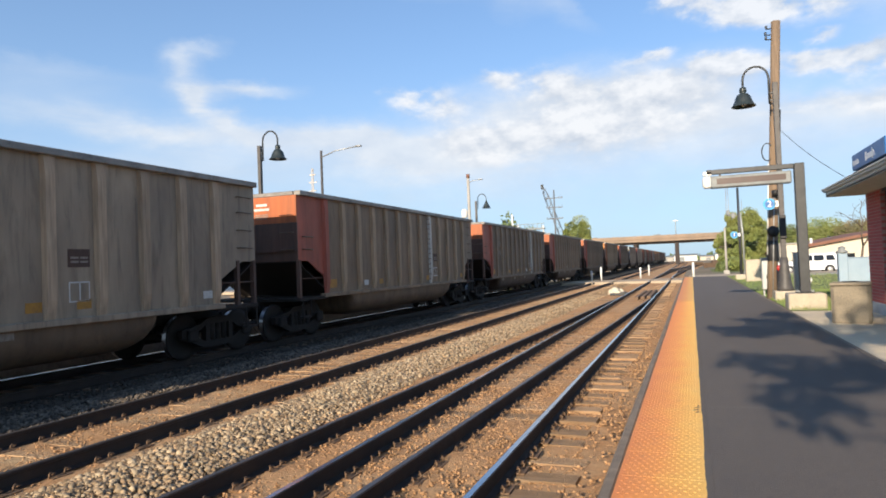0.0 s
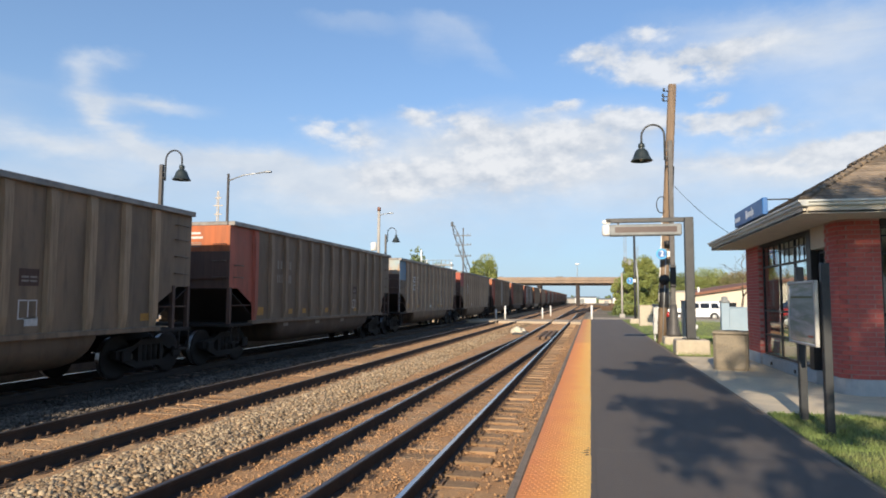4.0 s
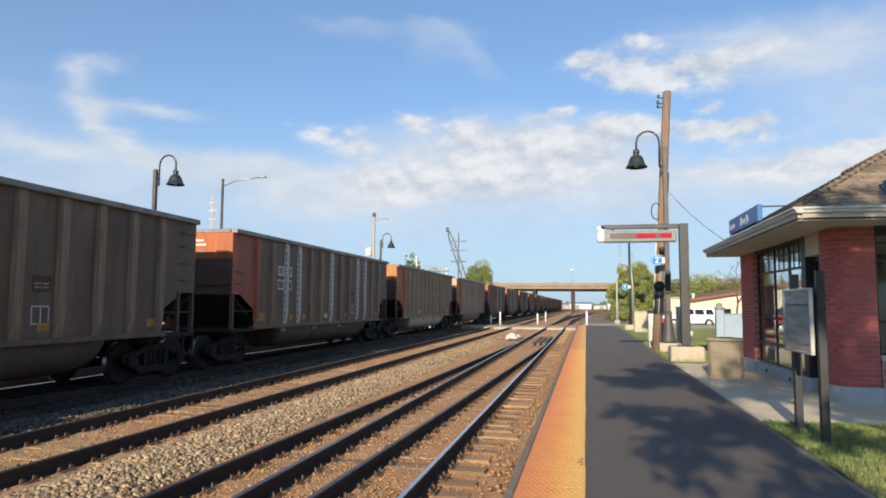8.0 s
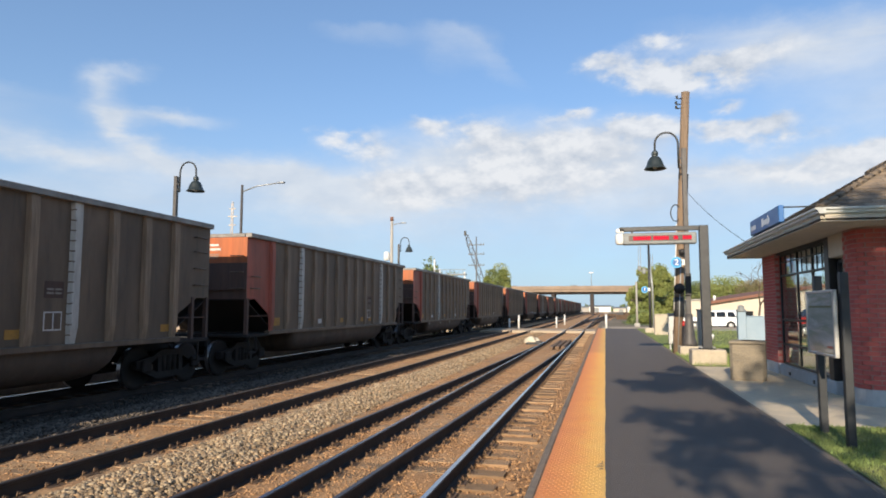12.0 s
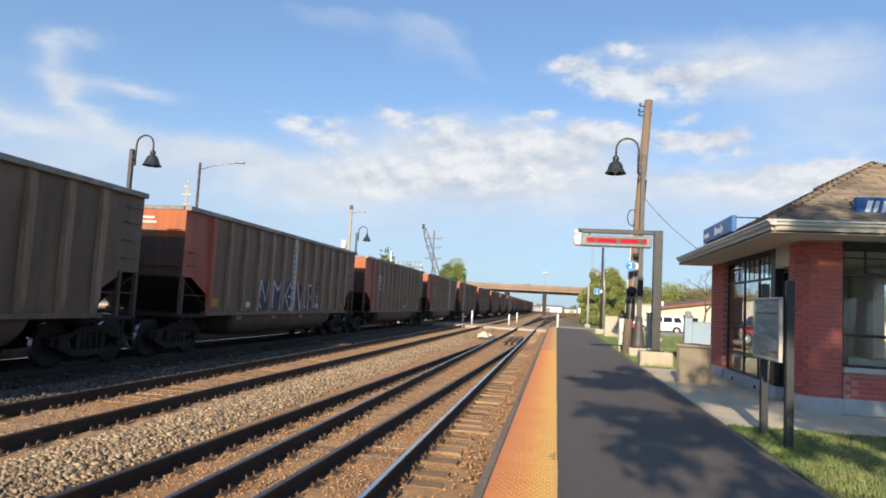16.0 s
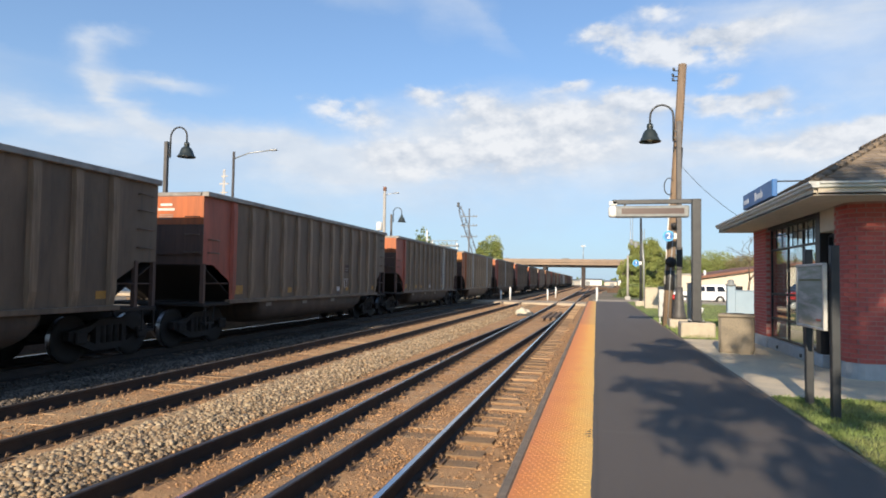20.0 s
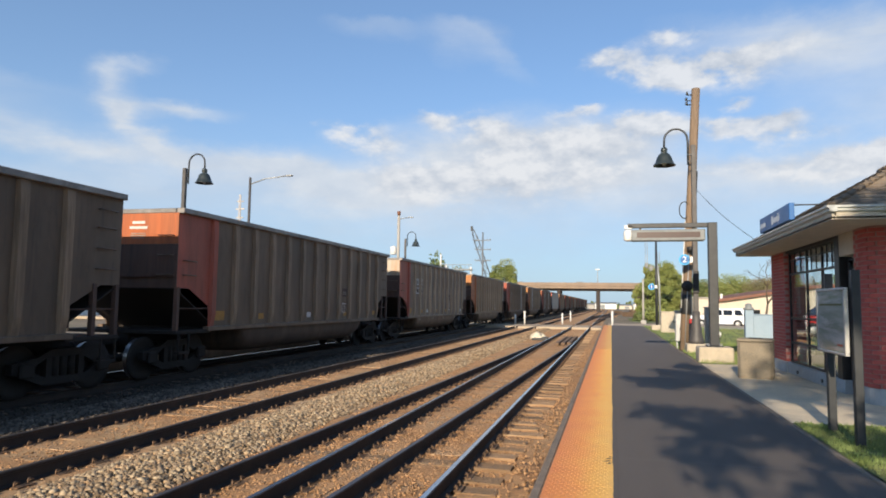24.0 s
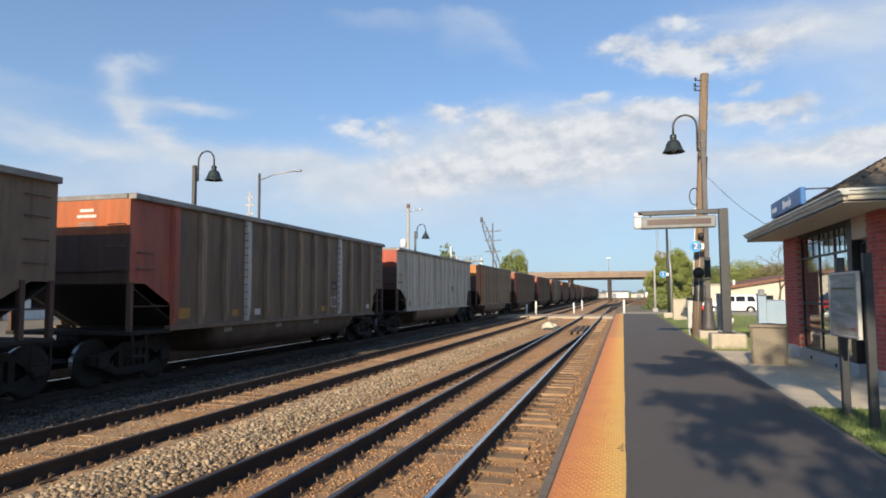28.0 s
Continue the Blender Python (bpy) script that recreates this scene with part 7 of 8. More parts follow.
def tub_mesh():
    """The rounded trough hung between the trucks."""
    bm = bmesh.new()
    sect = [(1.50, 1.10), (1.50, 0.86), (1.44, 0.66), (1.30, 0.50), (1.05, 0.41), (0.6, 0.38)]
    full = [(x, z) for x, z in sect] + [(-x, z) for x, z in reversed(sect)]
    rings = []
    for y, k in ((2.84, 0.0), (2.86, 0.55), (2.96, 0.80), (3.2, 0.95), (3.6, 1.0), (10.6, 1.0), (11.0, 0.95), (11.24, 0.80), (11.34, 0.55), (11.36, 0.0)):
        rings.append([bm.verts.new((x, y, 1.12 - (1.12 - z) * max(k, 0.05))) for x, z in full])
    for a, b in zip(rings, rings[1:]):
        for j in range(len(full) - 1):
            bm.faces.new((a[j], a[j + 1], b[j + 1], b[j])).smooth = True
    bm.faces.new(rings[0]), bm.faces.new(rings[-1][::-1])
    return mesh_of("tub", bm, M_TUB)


def wheelset_mesh():
    bm = bmesh.new()
    for s in (-1, 1):
        lathe(bm, ((0.10, -0.06), (0.16, -0.05), (0.38, -0.03), (0.40, -0.065), (0.455, -0.065), (0.457, 0.05), (0.485, 0.062), (0.485, 0.085), (0.38, 0.085), (0.16, 0.06), (0.10, 0.07)), 22, (s * 0.76 + (0.0 if s > 0 else 0.0), 0, 0), "X", 0)
    lathe(bm, ((0.08, -0.95), (0.08, 0.95)), 10, (0, 0, 0), "X", 0)
    me = mesh_of("wheelset", bm, M_TRUCK, M_TREAD)
    for p in me.polygons:
        r = math.hypot(p.center.y, p.center.z)
        if r > 0.44 and 0.70 < abs(p.center.x) < 0.83:
            p.material_index = 1
    return me


def frame_mesh(sgn):
    """A cast truck side frame with its springs and bearing boxes."""
    bm = bmesh.new()
    x0, x1 = (0.92, 1.06) if sgn > 0 else (-1.06, -0.92)
    bars = (((-1.15, 0.44), (-1.15, 0.62), (-0.62, 0.70), (-0.34, 0.84), (0.34, 0.84), (0.62, 0.70), (1.15, 0.62), (1.15, 0.44), (0.66, 0.56), (0.40, 0.70), (-0.40, 0.70), (-0.66, 0.56)),
            ((-1.10, 0.43), (-0.96, 0.54), (-0.46, 0.34), (0.46, 0.34), (0.96, 0.54), (1.10, 0.43), (0.50, 0.20), (-0.50, 0.20)),
            ((-0.44, 0.33), (-0.44, 0.71), (-0.31, 0.71), (-0.31, 0.33)), ((0.31, 0.33), (0.31, 0.71), (0.44, 0.71), (0.44, 0.33)))
    for k, prof in enumerate(bars):
        d = 0.004 * k * sgn
        plate(bm, [(x0 + d, y, z) for y, z in prof], (x1 - x0, 0, 0))
    for y in (-0.89, 0.89):
        box(bm, min(x1, x1 + sgn * 0.09), max(x1, x1 + sgn * 0.09), y - 0.15, y + 0.15, 0.36, 0.62, 0.03)
    for y in (-0.19, 0.0, 0.19):
        tube(bm, [((x0 + x1) / 2, y, 0.33), ((x0 + x1) / 2, y, 0.70)], 0.08, 8)
    return mesh_of("side_frame", bm, M_TRUCK)


def build_car():
    """One bathtub coal gondola; the origin is at rail height under its leading end."""
    car = thing("coal_gondola", "coal-dusted brown steel gondola car with an orange end", "freight car", group="cars of the coal train")
    for sgn in (1, -1):
        if sgn > 0:
            part("front_side_panel", side_sheet_mesh(0, RIBS[0], 1, "front"), None, car)
            part("side_sheet", side_sheet_mesh(RIBS[0] + 0.002, RIBS[-1] - 0.002, 1), None, car)
            part("rear_side_panel", side_sheet_mesh(RIBS[-1], BODY_LEN, 1, "rear"), None, car)
        else:
            part("far_side_sheet", side_sheet_mesh(RIBS[0], RIBS[-1], -1), None, car)
            part("far_front_panel", side_sheet_mesh(0, RIBS[0] - 0.002, -1, "front"), None, car)
            part("far_rear_panel", side_sheet_mesh(RIBS[-1] + 0.002, BODY_LEN, -1, "rear"), None, car)
        bm = bmesh.new()
        x0, x1 = sorted((sgn * 1.44, sgn * 1.64))
        box(bm, x0, x1, -0.01, BODY_LEN + 0.02, 3.765, 3.885, 0.012)
        part("top_chord", bm, M_CHORD, car, "scraped grey top rail")
        bm = bmesh.new()
        x0, x1 = sorted((sgn * 1.45, sgn * 1.61))
        box(bm, x0, x1, RIBS[0] - 0.2, RIBS[-1] + 0.2, 1.04, 1.145, 0.01)
        part("side_sill", bm, M_BODY, car)
    for y in RIBS:
        part("side_post", RIB_MESH, None, car).location = (0, y, 0)
    bm = bmesh.new()
    box(bm, -HALF_W, HALF_W, -0.03, 0.0, 3.06, 3.77)
    part("front_end", bm, M_END_O, car, "orange painted upper end sheet")
    # Lower end: the next car's shadow is put into its colour, with soot.
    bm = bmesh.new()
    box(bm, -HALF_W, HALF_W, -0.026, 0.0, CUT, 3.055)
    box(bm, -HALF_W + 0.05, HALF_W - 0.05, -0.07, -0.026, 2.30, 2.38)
    part("lower_end", bm, M_SOOT_SHADE, car, "lower end sheet darkened by soot and painted-in shade")
    bm = bmesh.new()
    box(bm, -HALF_W, HALF_W, BODY_LEN, BODY_LEN + 0.03, CUT, TOPZ)
    part("rear_end", bm, M_BODY, car)
    for y, s, nm in ((0.0, 1, "front_end_chord"), (BODY_LEN, -1, "rear_end_chord")):
        bm = bmesh.new()
        y0, y1 = sorted((y - s * 0.035, y + s * 0.10))
        box(bm, -1.435, 1.435, y0, y1, 3.77, 3.88, 0.015)
        part(nm, bm, M_CHORD, car)
        bm = bmesh.new()
        plate(bm, [(-1.50, y, CUT), (1.50, y, CUT), (1.50, y + s * 1.55, 1.14), (-1.50, y + s * 1.55, 1.14)], (0, 0, -0.03))
        part("slope_sheet", bm, M_TRUCK, car)
        bm = bmesh.new()
        y0, y1 = sorted((y - s * 0.02, y + s * 1.3))
        box(bm, -1.58, 1.58, y0, y1, 1.0, 1.08, 0.01)
        part("end_platform", bm, M_TRUCK, car)
        # Posts share the brown that carries the end bay's shade.
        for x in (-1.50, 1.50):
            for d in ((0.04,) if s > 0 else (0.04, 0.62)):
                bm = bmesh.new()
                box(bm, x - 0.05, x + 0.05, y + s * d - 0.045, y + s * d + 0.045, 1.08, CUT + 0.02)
                part("corner_post", bm, M_SOOT_SHADE, car)
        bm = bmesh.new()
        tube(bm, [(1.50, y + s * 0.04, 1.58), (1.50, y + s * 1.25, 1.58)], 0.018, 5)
        part("hand_rail", bm, M_SOOT_SHADE, car)
        bm = bmesh.new()
        box(bm, -0.28, 0.28, *sorted((y + s * 0.0, y + s * 2.6)), 0.72, 1.0, 0.02)
        part("draft_sill", bm, M_TRUCK, car)
        bm = bmesh.new()
        box(bm, -0.10, 0.10, *sorted((y - s * 0.72, y)), 0.76, 0.92, 0.03)
        box(bm, -0.17, 0.17, *sorted((y - s * 0.93, y - s * 0.70)), 0.70, 0.98, 0.05)
        part("coupler", bm, M_TRUCK, car)
        bm = bmesh.new()
        tube(bm, [(0.45, y - s * 0.02, 0.9), (0.5, y - s * 0.4, 0.5), (0.38, y - s * 0.85, 0.52)], 0.03, 6)
        part("air_hose", bm, M_BLACK, car)
        for z in ((2.35, 2.68) if s > 0 else (2.35, 2.75, 3.15, 3.5)):
            bm = bmesh.new()
            ya, yb = y + s * 0.18, y + s * 0.62
            tube(bm, [(1.53, ya, z), (1.60, ya, z), (1.60, yb, z), (1.53, yb, z)], 0.014, 5)
            part("grab_iron", bm, M_BODY, car)
        for z in (2.35, 2.8, 3.25):
            bm = bmesh.new()
            ya = y - s * 0.04
            tube(bm, [(1.05, ya, z), (1.05, ya - s * 0.07, z), (1.42, ya - s * 0.07, z), (1.42, ya, z)], 0.014, 5)
            part("grab_iron", bm, M_BODY, car)
        bm = bmesh.new()
        box(bm, 1.46, 1.60, *sorted((y + s * 0.05, y + s * 0.45)), 0.55, 0.60)
        box(bm, 1.56, 1.60, *sorted((y + s * 0.05, y + s * 0.08)), 0.6, 1.02)
        box(bm, 1.56, 1.60, *sorted((y + s * 0.42, y + s * 0.45)), 0.6, 1.02)
        part("step", bm, M_TRUCK, car)
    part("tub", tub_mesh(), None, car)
    bm = bmesh.new()
    box(bm, -1.49, 1.49, RIBS[0] + 0.2, RIBS[-1] - 0.2, 1.06, 1.12)
    part("floor_plate", bm, M_TRUCK, car)
    v = [(x, y, 3.45 + 0.28 * (1 - (x / 1.5) ** 2) * (1 - ((y - 7.2) / 7.1) ** 4)) for y in np.linspace(0.1, BODY_LEN - 0.1, 20) for x in np.linspace(-1.49, 1.49, 7)]
    f = [(a * 7 + b, a * 7 + b + 1, a * 7 + b + 8, a * 7 + b + 7) for a in range(19) for b in range(6)]
    part("coal_load", quick_mesh("coal_load", v, f, M_COAL), None, car, "heap of black coal")
    for yc in (0.72, BODY_LEN - 0.72):
        truck = part("truck", bmesh.new(), M_TRUCK, car, "black steel truck")
        truck.data = mesh_of("truck", _bolster(yc), M_TRUCK)
        for sgn in (1, -1):
            part("side_frame", FRAME[sgn], None, truck).location = (0, yc, 0)
        for d in (-0.89, 0.89):
            part("wheelset", WHEELS, None, truck, "dark wheels with a polished tread").location = (0, yc + d, 0.457)
    bm = bmesh.new()
    tube(bm, [(0.9, BODY_LEN - 2.6, 0.9), (0.9, BODY_LEN - 3.4, 0.9)], 0.2, 10)
    part("brake_cylinder", bm, M_TRUCK, car)
    return car


def _bolster(yc):
    bm = bmesh.new()
    box(bm, -0.95, 0.95, yc - 0.2, yc + 0.2, 0.5, 0.78, 0.03)
    return bm


FRAME = {1: frame_mesh(1), -1: frame_mesh(-1)}
WHEELS = wheelset_mesh()

# small markings, shared by the cars that carry them
bm = bmesh.new()
plate(bm, [(HALF_W + 0.003, -0.20, -0.12), (HALF_W + 0.003, 0.20, -0.12), (HALF_W + 0.003, 0.20, 0.12), (HALF_W + 0.003, -0.20, 0.12)], (0.003, 0, 0))
REFLECTOR = mesh_of("reflector", bm, M_YELLOW)
bm = bmesh.new()
plate(bm, [(HALF_W + 0.003, -0.14, -0.08), (HALF_W + 0.003, 0.14, -0.08), (HALF_W + 0.003, 0.14, 0.08), (HALF_W + 0.003, -0.14, 0.08)], (0.003, 0, 0))
SMALL_MARK = mesh_of("small_marker", bm, M_YELLOW)


def flat_bar(bm, y0, y1, z0, z1, out, mi=0):
    plate(bm, [(HALF_W + out, y0, z0), (HALF_W + out, y1, z0), (HALF_W + out, y1, z1), (HALF_W + out, y0, z1)], (0.003, 0, 0), mi)


def bar_mesh(name, w, h, out, *materials):
    """A thin painted bar: its lower corner at the origin."""
    bm = bmesh.new()
    flat_bar(bm, 0, w, 0, h, out)
    return mesh_of(name, bm, *materials)


PANELS = {w: bar_mesh("number_panel", w, 0.32, 0.003, M_MARK) for w in (0.42, 0.33)}
INK = [bar_mesh("letter_bar", w, 0.22, 0.007, M_SOOT_SHADE) for w in (0.035, 0.05, 0.028)]
FAINT = [bar_mesh("letter_bar", w, 0.26, 0.003, M_FADED) for w in (0.075, 0.11)]
TUB_MARK = bar_mesh("faded_patch", 0.34, 0.11, 0.003, M_FADED)
DATA_PANEL = bar_mesh("data_panel", 0.42, 0.30, 0.003, M_SOOT_SHADE)
DATA_BAR = bar_mesh("letter_bar", 0.15, 0.035, 0.007, M_FADED)


def letter_side(car, y, bold, k):
    """Reporting marks in two rows either side of a post: pale panels with dark bars, or faint bars alone."""
    for z, n in ((2.69, 2), (2.25, 3)):
        for y0, w in ((-0.55, 0.42), (0.13, 0.33)):
            if bold:
                panel = part("number_panel", PANELS[w], None, car, "white number panel with dark bars")
                panel.location = (0, y + y0, z)
                for i in range(2 * n):
                    part("letter_bar", INK[(i * 7 + k + n) % 3], None, panel).location = (0, 0.03 + (w - 0.06) * (i + 0.12) / (2 * n), 0.05)
            else:
                for i in range(n):
                    part("letter_bar", FAINT[n == 2], None, car).location = (0, y + y0 + 0.03 + w * i / n, z + 0.02)


bm = bmesh.new()
flat_bar(bm, 0, .40, 0, .34, 0.003)
STENCIL = mesh_of("stencil_box", bm, M_MARK)
bm = bmesh.new()
flat_bar(bm, .025, .375, .025, .315, 0.007)
STENCIL_FIELD = mesh_of("stencil_field", bm, M_BODY)
bm = bmesh.new()
flat_bar(bm, .19, .215, .03, .31, 0.011)
STENCIL_BAR = mesh_of("stencil_bar", bm, M_MARK)
END_MARKS = []
for z, w, h in ((3.53, 0.34, 0.062), (3.41, 0.48, 0.062), (3.29, 0.40, 0.025), (3.24, 0.44, 0.025), (3.19, 0.34, 0.025)):
    bm = bmesh.new()
    plate(bm, [(0.45 - w / 2, -0.034, z), (0.45 + w / 2, -0.034, z), (0.45 + w / 2, -0.034, z + h), (0.45 - w / 2, -0.034, z + h)], (0, -0.003, 0))
    END_MARKS.append(mesh_of("end_lettering", bm, M_MARK if h > 0.05 else M_FADED))


GLYPHS = (((.1, 0, .1, 1), (.1, 1, .8, .9), (.8, .9, .3, .5), (.3, .5, .85, .1)), ((.05, .9, .75, 1), (.6, 1, .15, .1), (.15, .1, .8, 0), (.5, .4, .9, .6)),
          ((.1, 0, .3, 1), (.3, 1, .7, .3), (.7, .3, .9, 1), (0, .35, .35, .1)), ((.1, .1, .15, 1), (.15, 1, .55, .7), (.55, .7, .8, 1), (.8, 1, .7, 0)),
          ((.05, .5, .5, 1), (.5, 1, .9, .5), (.9, .5, .5, 0), (.5, 0, .05, .5), (.3, .5, .6, .5)), ((.1, 1, .4, 0), (.4, 0, .6, .7), (.6, .7, .9, .1)))


def spray_letter(car, seed, i, y, z, wid, hgt, bold):
    """One spray-painted block shape with no meaning: pale outline strokes over a dark fill."""
    rng = random.Random(seed * 31 + i)
    bm = bmesh.new()
    lean = rng.uniform(-.08, .08)
    if bold:
        q = [(-.04, -.02), (wid * .55, rng.uniform(-.05, .02)), (wid * .95, rng.uniform(-.04, .06)), (wid * .95 + lean, hgt * rng.uniform(.85, 1.08)), (wid * .4, hgt * rng.uniform(.9, 1.12)), (lean - .05, hgt * rng.uniform(.8, 1.05))]
        plate(bm, [(HALF_W + 0.006, a, b) for a, b in q], (0.003, 0, 0), 1)
    for k, (a0, b0, a1, b1) in enumerate(GLYPHS[(seed + i) % len(GLYPHS)]):
        a, b = Vector((0, a0 * wid + lean * b0, b0 * hgt)), Vector((0, a1 * wid + lean * b1, b1 * hgt))
        d = (b - a).normalized()
        w = Vector((0, -d.z, d.y)) * ((0.034 if bold else 0.018) * rng.uniform(.7, 1.2))
        o = Vector((HALF_W + 0.010 + 0.0035 * k, 0, 0))
        plate(bm, [o + a - w - d * .02, o + b - w + d * .02, o + b + w + d * .02, o + a + w - d * .02], (0.003, 0, 0), 0)
    ob = part("spray_letter", bm, (M_GRAF_W, M_GRAF_B), car, "blue-black and white spray graffiti" if bold else "thin white spray graffiti")
    ob.location = (0, y, z)


# k: body, end, end panel, white posts, lettering, extras, label
CAR_ROWS = {
    -1: (M_BODY_L, M_END_O, M_BODY_R, (), 0, "s", "dusty grey-brown steel gondola car with yellow markers"),
    0: (M_BODY_T, M_END_O, M_BODY_R, (8,), 0, "", "brown gondola car with an orange end and one white post"),
    1: (M_BODY, M_END_O, M_BODY_R, (9,), 1, "", "brown gondola car with white lettering and one white post"),
    2: (M_BODY, M_END_O, M_BODY_R, (), 0, "", ""),
    3: (M_BODY, M_END_O, M_BODY_R, (), 0, "", ""),
    4: (M_BODY_T, M_END_Y, M_BODY_O, (), 0, "", "tan-brown gondola car with an amber end"),
    5: (M_BODY, M_END_O, M_BODY_R, (), 1, "s", ""),
    6: (M_BODY_G, M_END_B, M_BODY, (), 1, "sb", "grey-brown gondola car with a faded blue end"),
    7: (M_BODY_G, M_END_R, M_BODY, (), 1, "r", "grey-brown gondola car with a red end and corner panel"),
    8: (M_BODY, M_END_O, M_BODY_R, (6,), 1, "", "brown gondola car with white lettering and one white post"),
    9: (M_BODY, M_END_O, M_BODY_R, (), 0, "", ""),
    10: (M_BODY, M_END_O, M_BODY_R, (2, 3, 6, 9, 10), 1, "", "brown gondola car with five white posts"),
    11: (M_BODY_T, M_END_Y, M_BODY_O, (), 0, "t", "tan gondola car with an amber end and a pale tub"),
    12: (M_BODY_G, M_END_W, M_BODY_O, (), 1, "s", "grey gondola car with white lettering"),
    13: (M_BODY, M_END_O, M_BODY_R, (6, 9), 1, "g", "brown gondola car with white spray graffiti and two white posts"),
    14: (M_BODY, M_END_O, M_BODY_R, (3, 6, 9), 0, "", "brown gondola car with three white posts"),
    15: (M_BODY, M_END_O, M_BODY_R, (2, 10), 0, "", "brown gondola car with two white posts"),
    16: (M_BODY, M_END_O, M_BODY_R, (4,), 0, "", "brown gondola car with one white post"),
    18: (M_BODY, M_END_O, M_BODY_R, (), 1, "", "brown gondola car with white lettering"),
    19: (M_BODY, M_END_O, M_BODY_R, (), 0, "G", "brown gondola car with blue and white graffiti"),
    20: (M_BODY, M_END_O, M_BODY_R, (6,), 0, "G", "brown gondola car with blue and white graffiti and one white post"),
    21: (M_BODY, M_END_O, M_BODY_R, (), 1, "", "brown gondola car with white lettering"),
    22: (M_BODY, M_END_O, M_BODY_R, (9,), 1, "", "brown gondola car with white lettering and one white post"),
    23: (M_BODY, M_END_O, M_BODY_R, (2,), 0, "", "brown gondola car with one white post"),
    24: (M_BODY, M_END_R, M_BODY_R, (), 1, "", "brown gondola car with white lettering"),
    26: (M_BODY, M_END_O, M_BODY_R, (9,), 0, "", "brown gondola car with one white post"),
    27: (M_BODY_T, M_END_Y, M_BODY_O, (3, 10), 0, "", "tan-brown gondola car with two white posts"),
    28: (M_BODY, M_END_O, M_BODY_R, (6,), 0, "", "brown gondola car with one white post"),
    29: (M_BODY, M_END_O, M_BODY_R, (), 1, "", "brown gondola car with white lettering"),
    31: (M_BODY_G, M_END_W, M_BODY_R, (), 1, "s", "grey-brown gondola car with bold white lettering"),
    32: (M_BODY_T, M_END_Y, M_BODY_O, (), 0, "", "tan-brown gondola car with an amber end"),
    33: (M_BODY, M_END_R, M_BODY_R, (9,), 1, "", "brown gondola car with white lettering and one white post"),
    34: (M_BODY_T, M_END_Y, M_BODY_O, (3,), 0, "", "tan-brown gondola car with an amber end and one white post"),
    35: (M_BODY, M_END_O, M_BODY_R, (3, 9), 0, "", "brown gondola car with two white posts"),
    36: (M_BODY_W, M_END_R, M_BODY_W, (), 0, "", "pale grey gondola car with a red end"),
    37: (M_BODY_T, M_END_Y, M_BODY_O, (), 0, "", "tan gondola car with an amber end"),
}
PLAIN = (M_BODY, M_END_O, M_BODY_R, (), 0, "", "")


RIB_PAINT = {M_BODY_T.name: M_RIB_T, M_BODY_L.name: M_RIB_G, M_BODY_G.name: M_RIB_G, M_BODY_W.name: M_RIB_W}


def repaint(ob, material):
    slot = ob.material_slots[0]
    slot.link, slot.material = "OBJECT", material


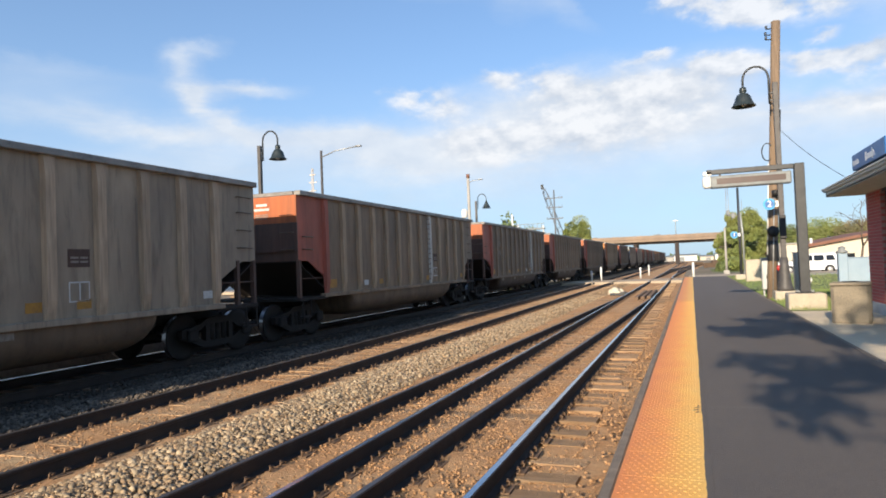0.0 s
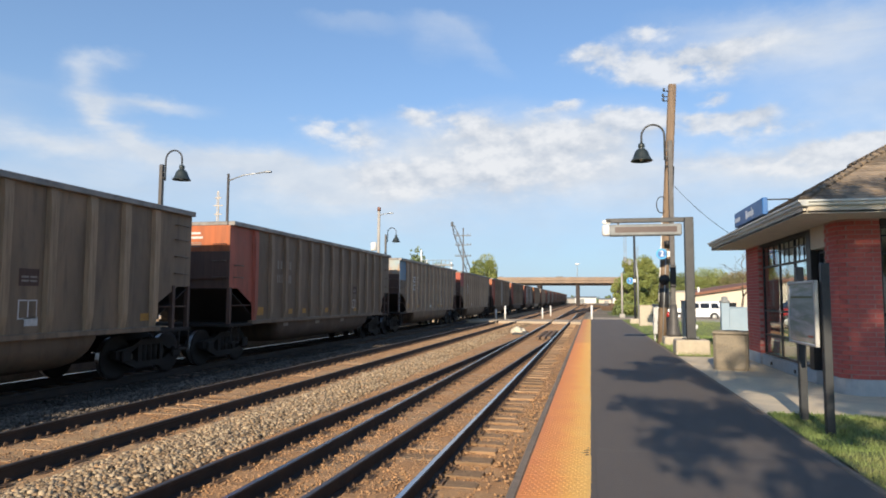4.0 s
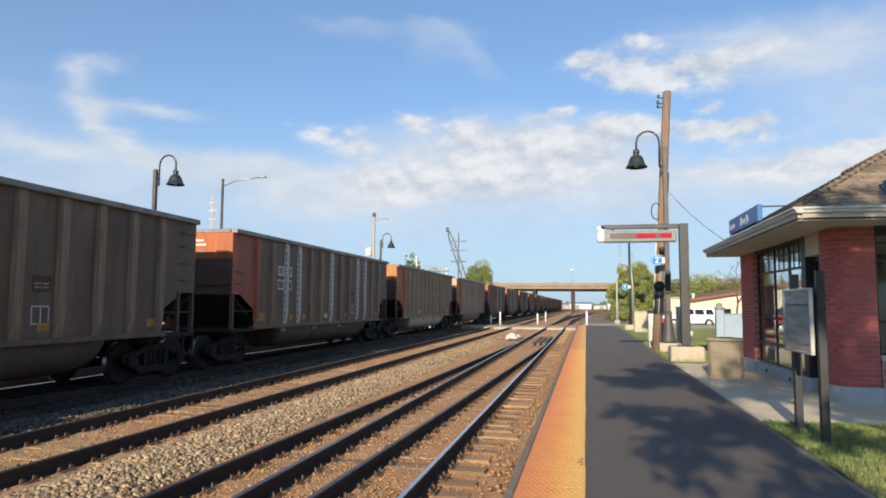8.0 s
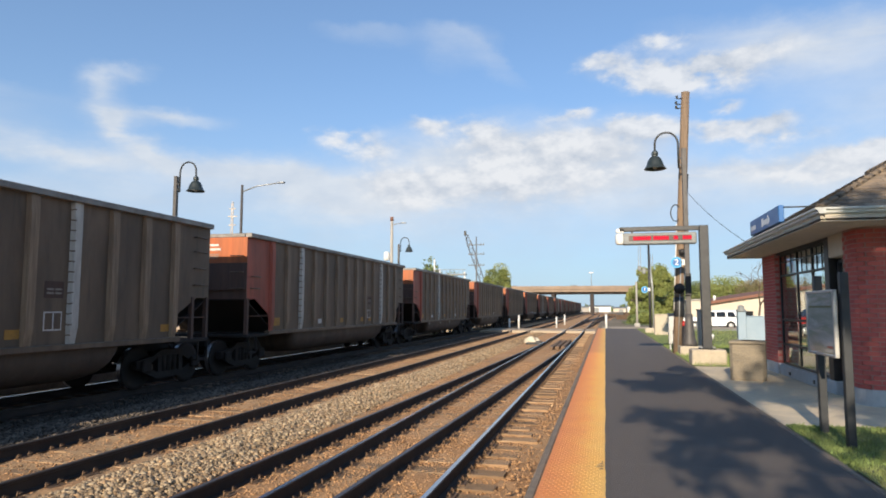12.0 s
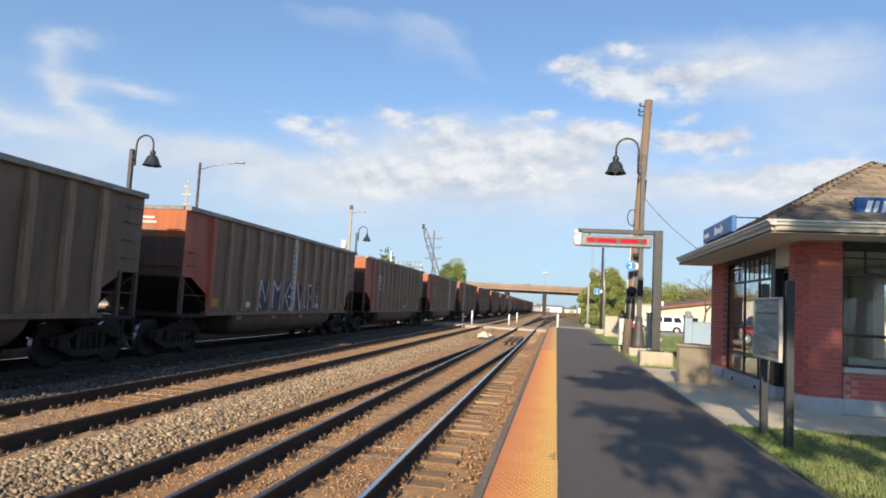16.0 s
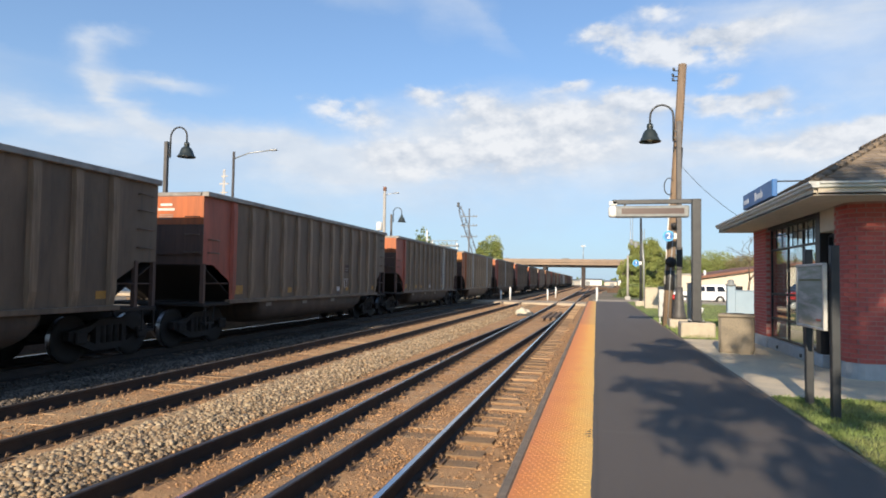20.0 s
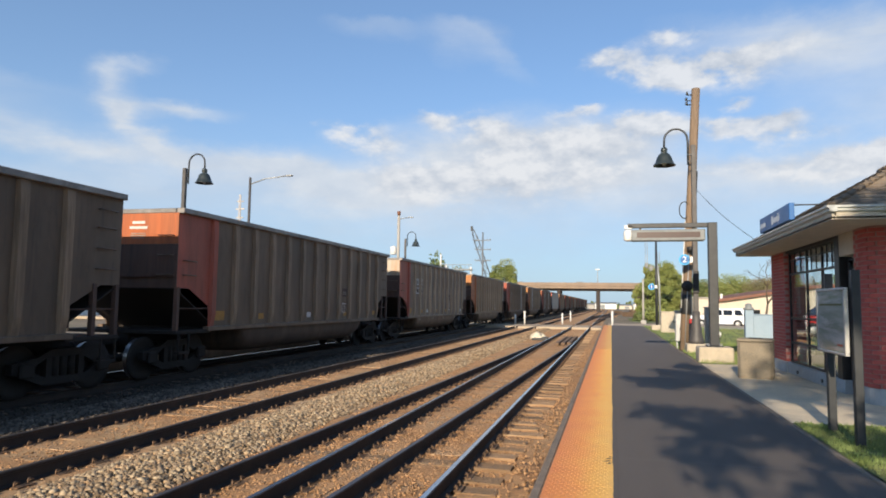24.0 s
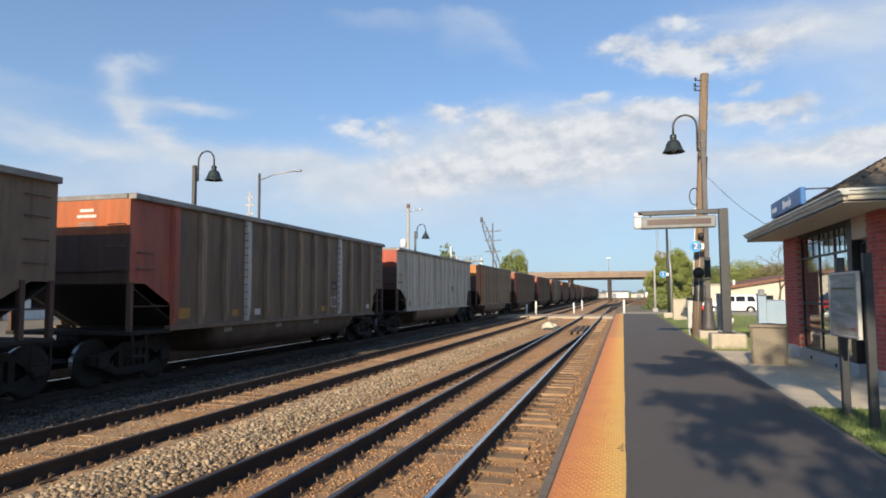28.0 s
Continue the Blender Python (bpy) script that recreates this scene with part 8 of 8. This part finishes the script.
def dress(car, k):
    body, end, panel, posts, letters, extra, label = CAR_ROWS.get(k, PLAIN if k % 4 else (M_BODY_T, M_END_Y, M_BODY_O, (5,), 0, "", "tan-brown gondola car with an amber end"))
    if label:
        car["label"] = label
    for ob in car.children:
        nm = ob.name.split(".")[0]
        if nm in ("side_sheet", "rear_side_panel", "far_side_sheet", "side_sill", "rear_end", "tub"):
            if body is not M_BODY:
                repaint(ob, (M_BODY_W if "t" in extra else M_BODY) if nm == "tub" else body)
        elif nm == "front_side_panel":
            repaint(ob, panel)
        elif nm == "front_end":
            repaint(ob, end)
            if end is not M_END_O:
                ob["label"] = end.name.replace("_", " ")
        elif nm == "side_post":
            i = min(range(13), key=lambda j: abs(RIBS[j] - ob.location.y))
            if i in posts:
                repaint(ob, M_STRIPE)
                ob["label"] = "side post painted white"
            elif i == 0 and panel in (M_BODY_R, M_BODY_O):
                repaint(ob, panel)
            elif body is not M_BODY:
                repaint(ob, RIB_PAINT[body.name])
    part("reflector", REFLECTOR, None, car, "faded yellow marker").location = (0, RIBS[0] + 0.38, 1.40)
    for n, y in enumerate((2.4, 3.45, 5.4, 7.5, 8.4, 11.4)):
        if (k * 5 + n * 3) % 7 < 5:
            ob = part("small_marker", SMALL_MARK, None, car, "small faded yellow marker")
            ob.location = (0, RIBS[0] + y, 1.36)
            if (k + n) % 4 == 0:
                repaint(ob, M_MARK)
    for me in END_MARKS:
        part("end_lettering", me, None, car)
    if k % 3:
        for y in (3.1, 5.6, 8.0):
            ob = part("faded_patch", TUB_MARK, None, car, "faded pale patch on the tub")
            ob.location = (-0.018, y + 0.2 * (k % 2), 0.90)
    panel = part("data_panel", DATA_PANEL, None, car, "small dark data panel")
    panel.location = (0, RIBS[8] + 0.34, 1.98)
    for dy, dz in ((0.05, 0.07), (0.23, 0.07), (0.05, 0.14), (0.23, 0.14)):
        part("letter_bar", DATA_BAR, None, panel).location = (0, dy, dz)
    ob = part("stencil_box", STENCIL, None, car)
    ob.location = (0, RIBS[8] + 0.35, 1.40)
    field = part("stencil_field", STENCIL_FIELD, None, ob)
    if body is not M_BODY:
        repaint(field, body)
    part("stencil_bar", STENCIL_BAR, None, ob)
    if letters:
        letter_side(car, RIBS[1] + 0.97, body is M_BODY_G or k in (10, 18, 21, 22, 33), k)
    if "b" in extra or "r" in extra:
        bm = bmesh.new()
        plate(bm, [(HALF_W + .004, 0.03, 2.75), (HALF_W + .004, 1.2, 2.75), (HALF_W + .004, 1.2, 3.76), (HALF_W + .004, 0.03, 3.76)], (0.003, 0, 0))
        part("corner_panel", bm, M_PANEL_B if "b" in extra else M_PANEL_R, car, "clean painted corner panel")
    if "b" in extra:
        bm = bmesh.new()
        box(bm, HALF_W + 0.008, HALF_W + 0.02, -0.03, 0.06, 1.12, 3.76)
        part("corner_angle", bm, M_STRIPE, car, "pale scraped corner angle")
    if "g" in extra:
        for i in range(5):
            spray_letter(car, k, i, 4.6 + 0.85 * i, 1.4, 0.7, 0.95 if i > 1 else 0.55, False)
    if "G" in extra:
        odd = k % 2
        for i in range(6 if odd else 5):
            spray_letter(car, k, i, (4.5 + 0.97 * i) if odd else (4.35 + 1.08 * i), 1.17, 0.56 if odd else 0.9, 0.74 if odd else 0.98, True)


FIRST, LAST = -2, 51
master = build_car()
cars = {}
for k in range(FIRST, LAST + 1):
    cars[k] = master if k == LAST else copy_thing(master, pose(0, 0, 0))
for k in sorted(cars):
    dress(cars[k], k)


RUN = ((0, 14.45), (1, -5.2), (2.5, -35.0), (5, -84.88), (8, -145.3), (11, -206.1), (17, -328.8), (20, -389.9), (25, -493.2), (28, -555.3))


def along(t):
    """Where the leading end of car 0 stands along the track: a smooth curve through the known places."""
    base = lambda q: 14.57 - 19.764 * q - 0.0302 * q * q + 0.000331 * q ** 3  # noqa: E731
    return base(t) + float(np.interp(t, [r[0] for r in RUN], [r[1] - base(r[0]) for r in RUN]))


BEND, RADIUS = 262.0, 420.0          # past this the far track curves away


def car_pose(k, t):
    y = along(t) + PITCH_LEN * k
    d = max(0.0, y - BEND)
    a = d / RADIUS
    return pose(CAR_X - RADIUS * (1 - math.cos(a)), BEND + RADIUS * math.sin(a) if d else y, RAIL_Z, 0, 0, math.degrees(a))


# ---------------------------------------------------------------- bricks, last
lay_bricks(pier, corner_path(), 0.265, SOF)
lay_bricks(front, [(6.3, BY0), (4.73, BY0)], 0.265, 0.70)
lay_bricks(pier2, [(BX0, 17.56), (BX0, 18.84)], 0.265, SOF)
lay_bricks(pier2, [(BX0 + 0.45, 17.55), (BX0, 17.55)], 0.265, SOF)


def motions():
    times = [i for i in range(0, 29)]
    for k, car in cars.items():
        walk(car, [(t, car_pose(k, t)) for t in times])
    for i, ob in enumerate(led_columns):
        x = (i - (COLS - 1) / 2) * COL_W
        rows = [(0, pose(x, 0, 0))]
        for a, b in led_times(i):
            rows += [(a, pose(x, 0, 0)), (a + 0.034, pose(x, -0.163, 0)), (b, pose(x, -0.163, 0)), (b + 0.034, pose(x, 0, 0))]
        walk(ob, rows + [(28, pose(x, 0, 0))])


motions()
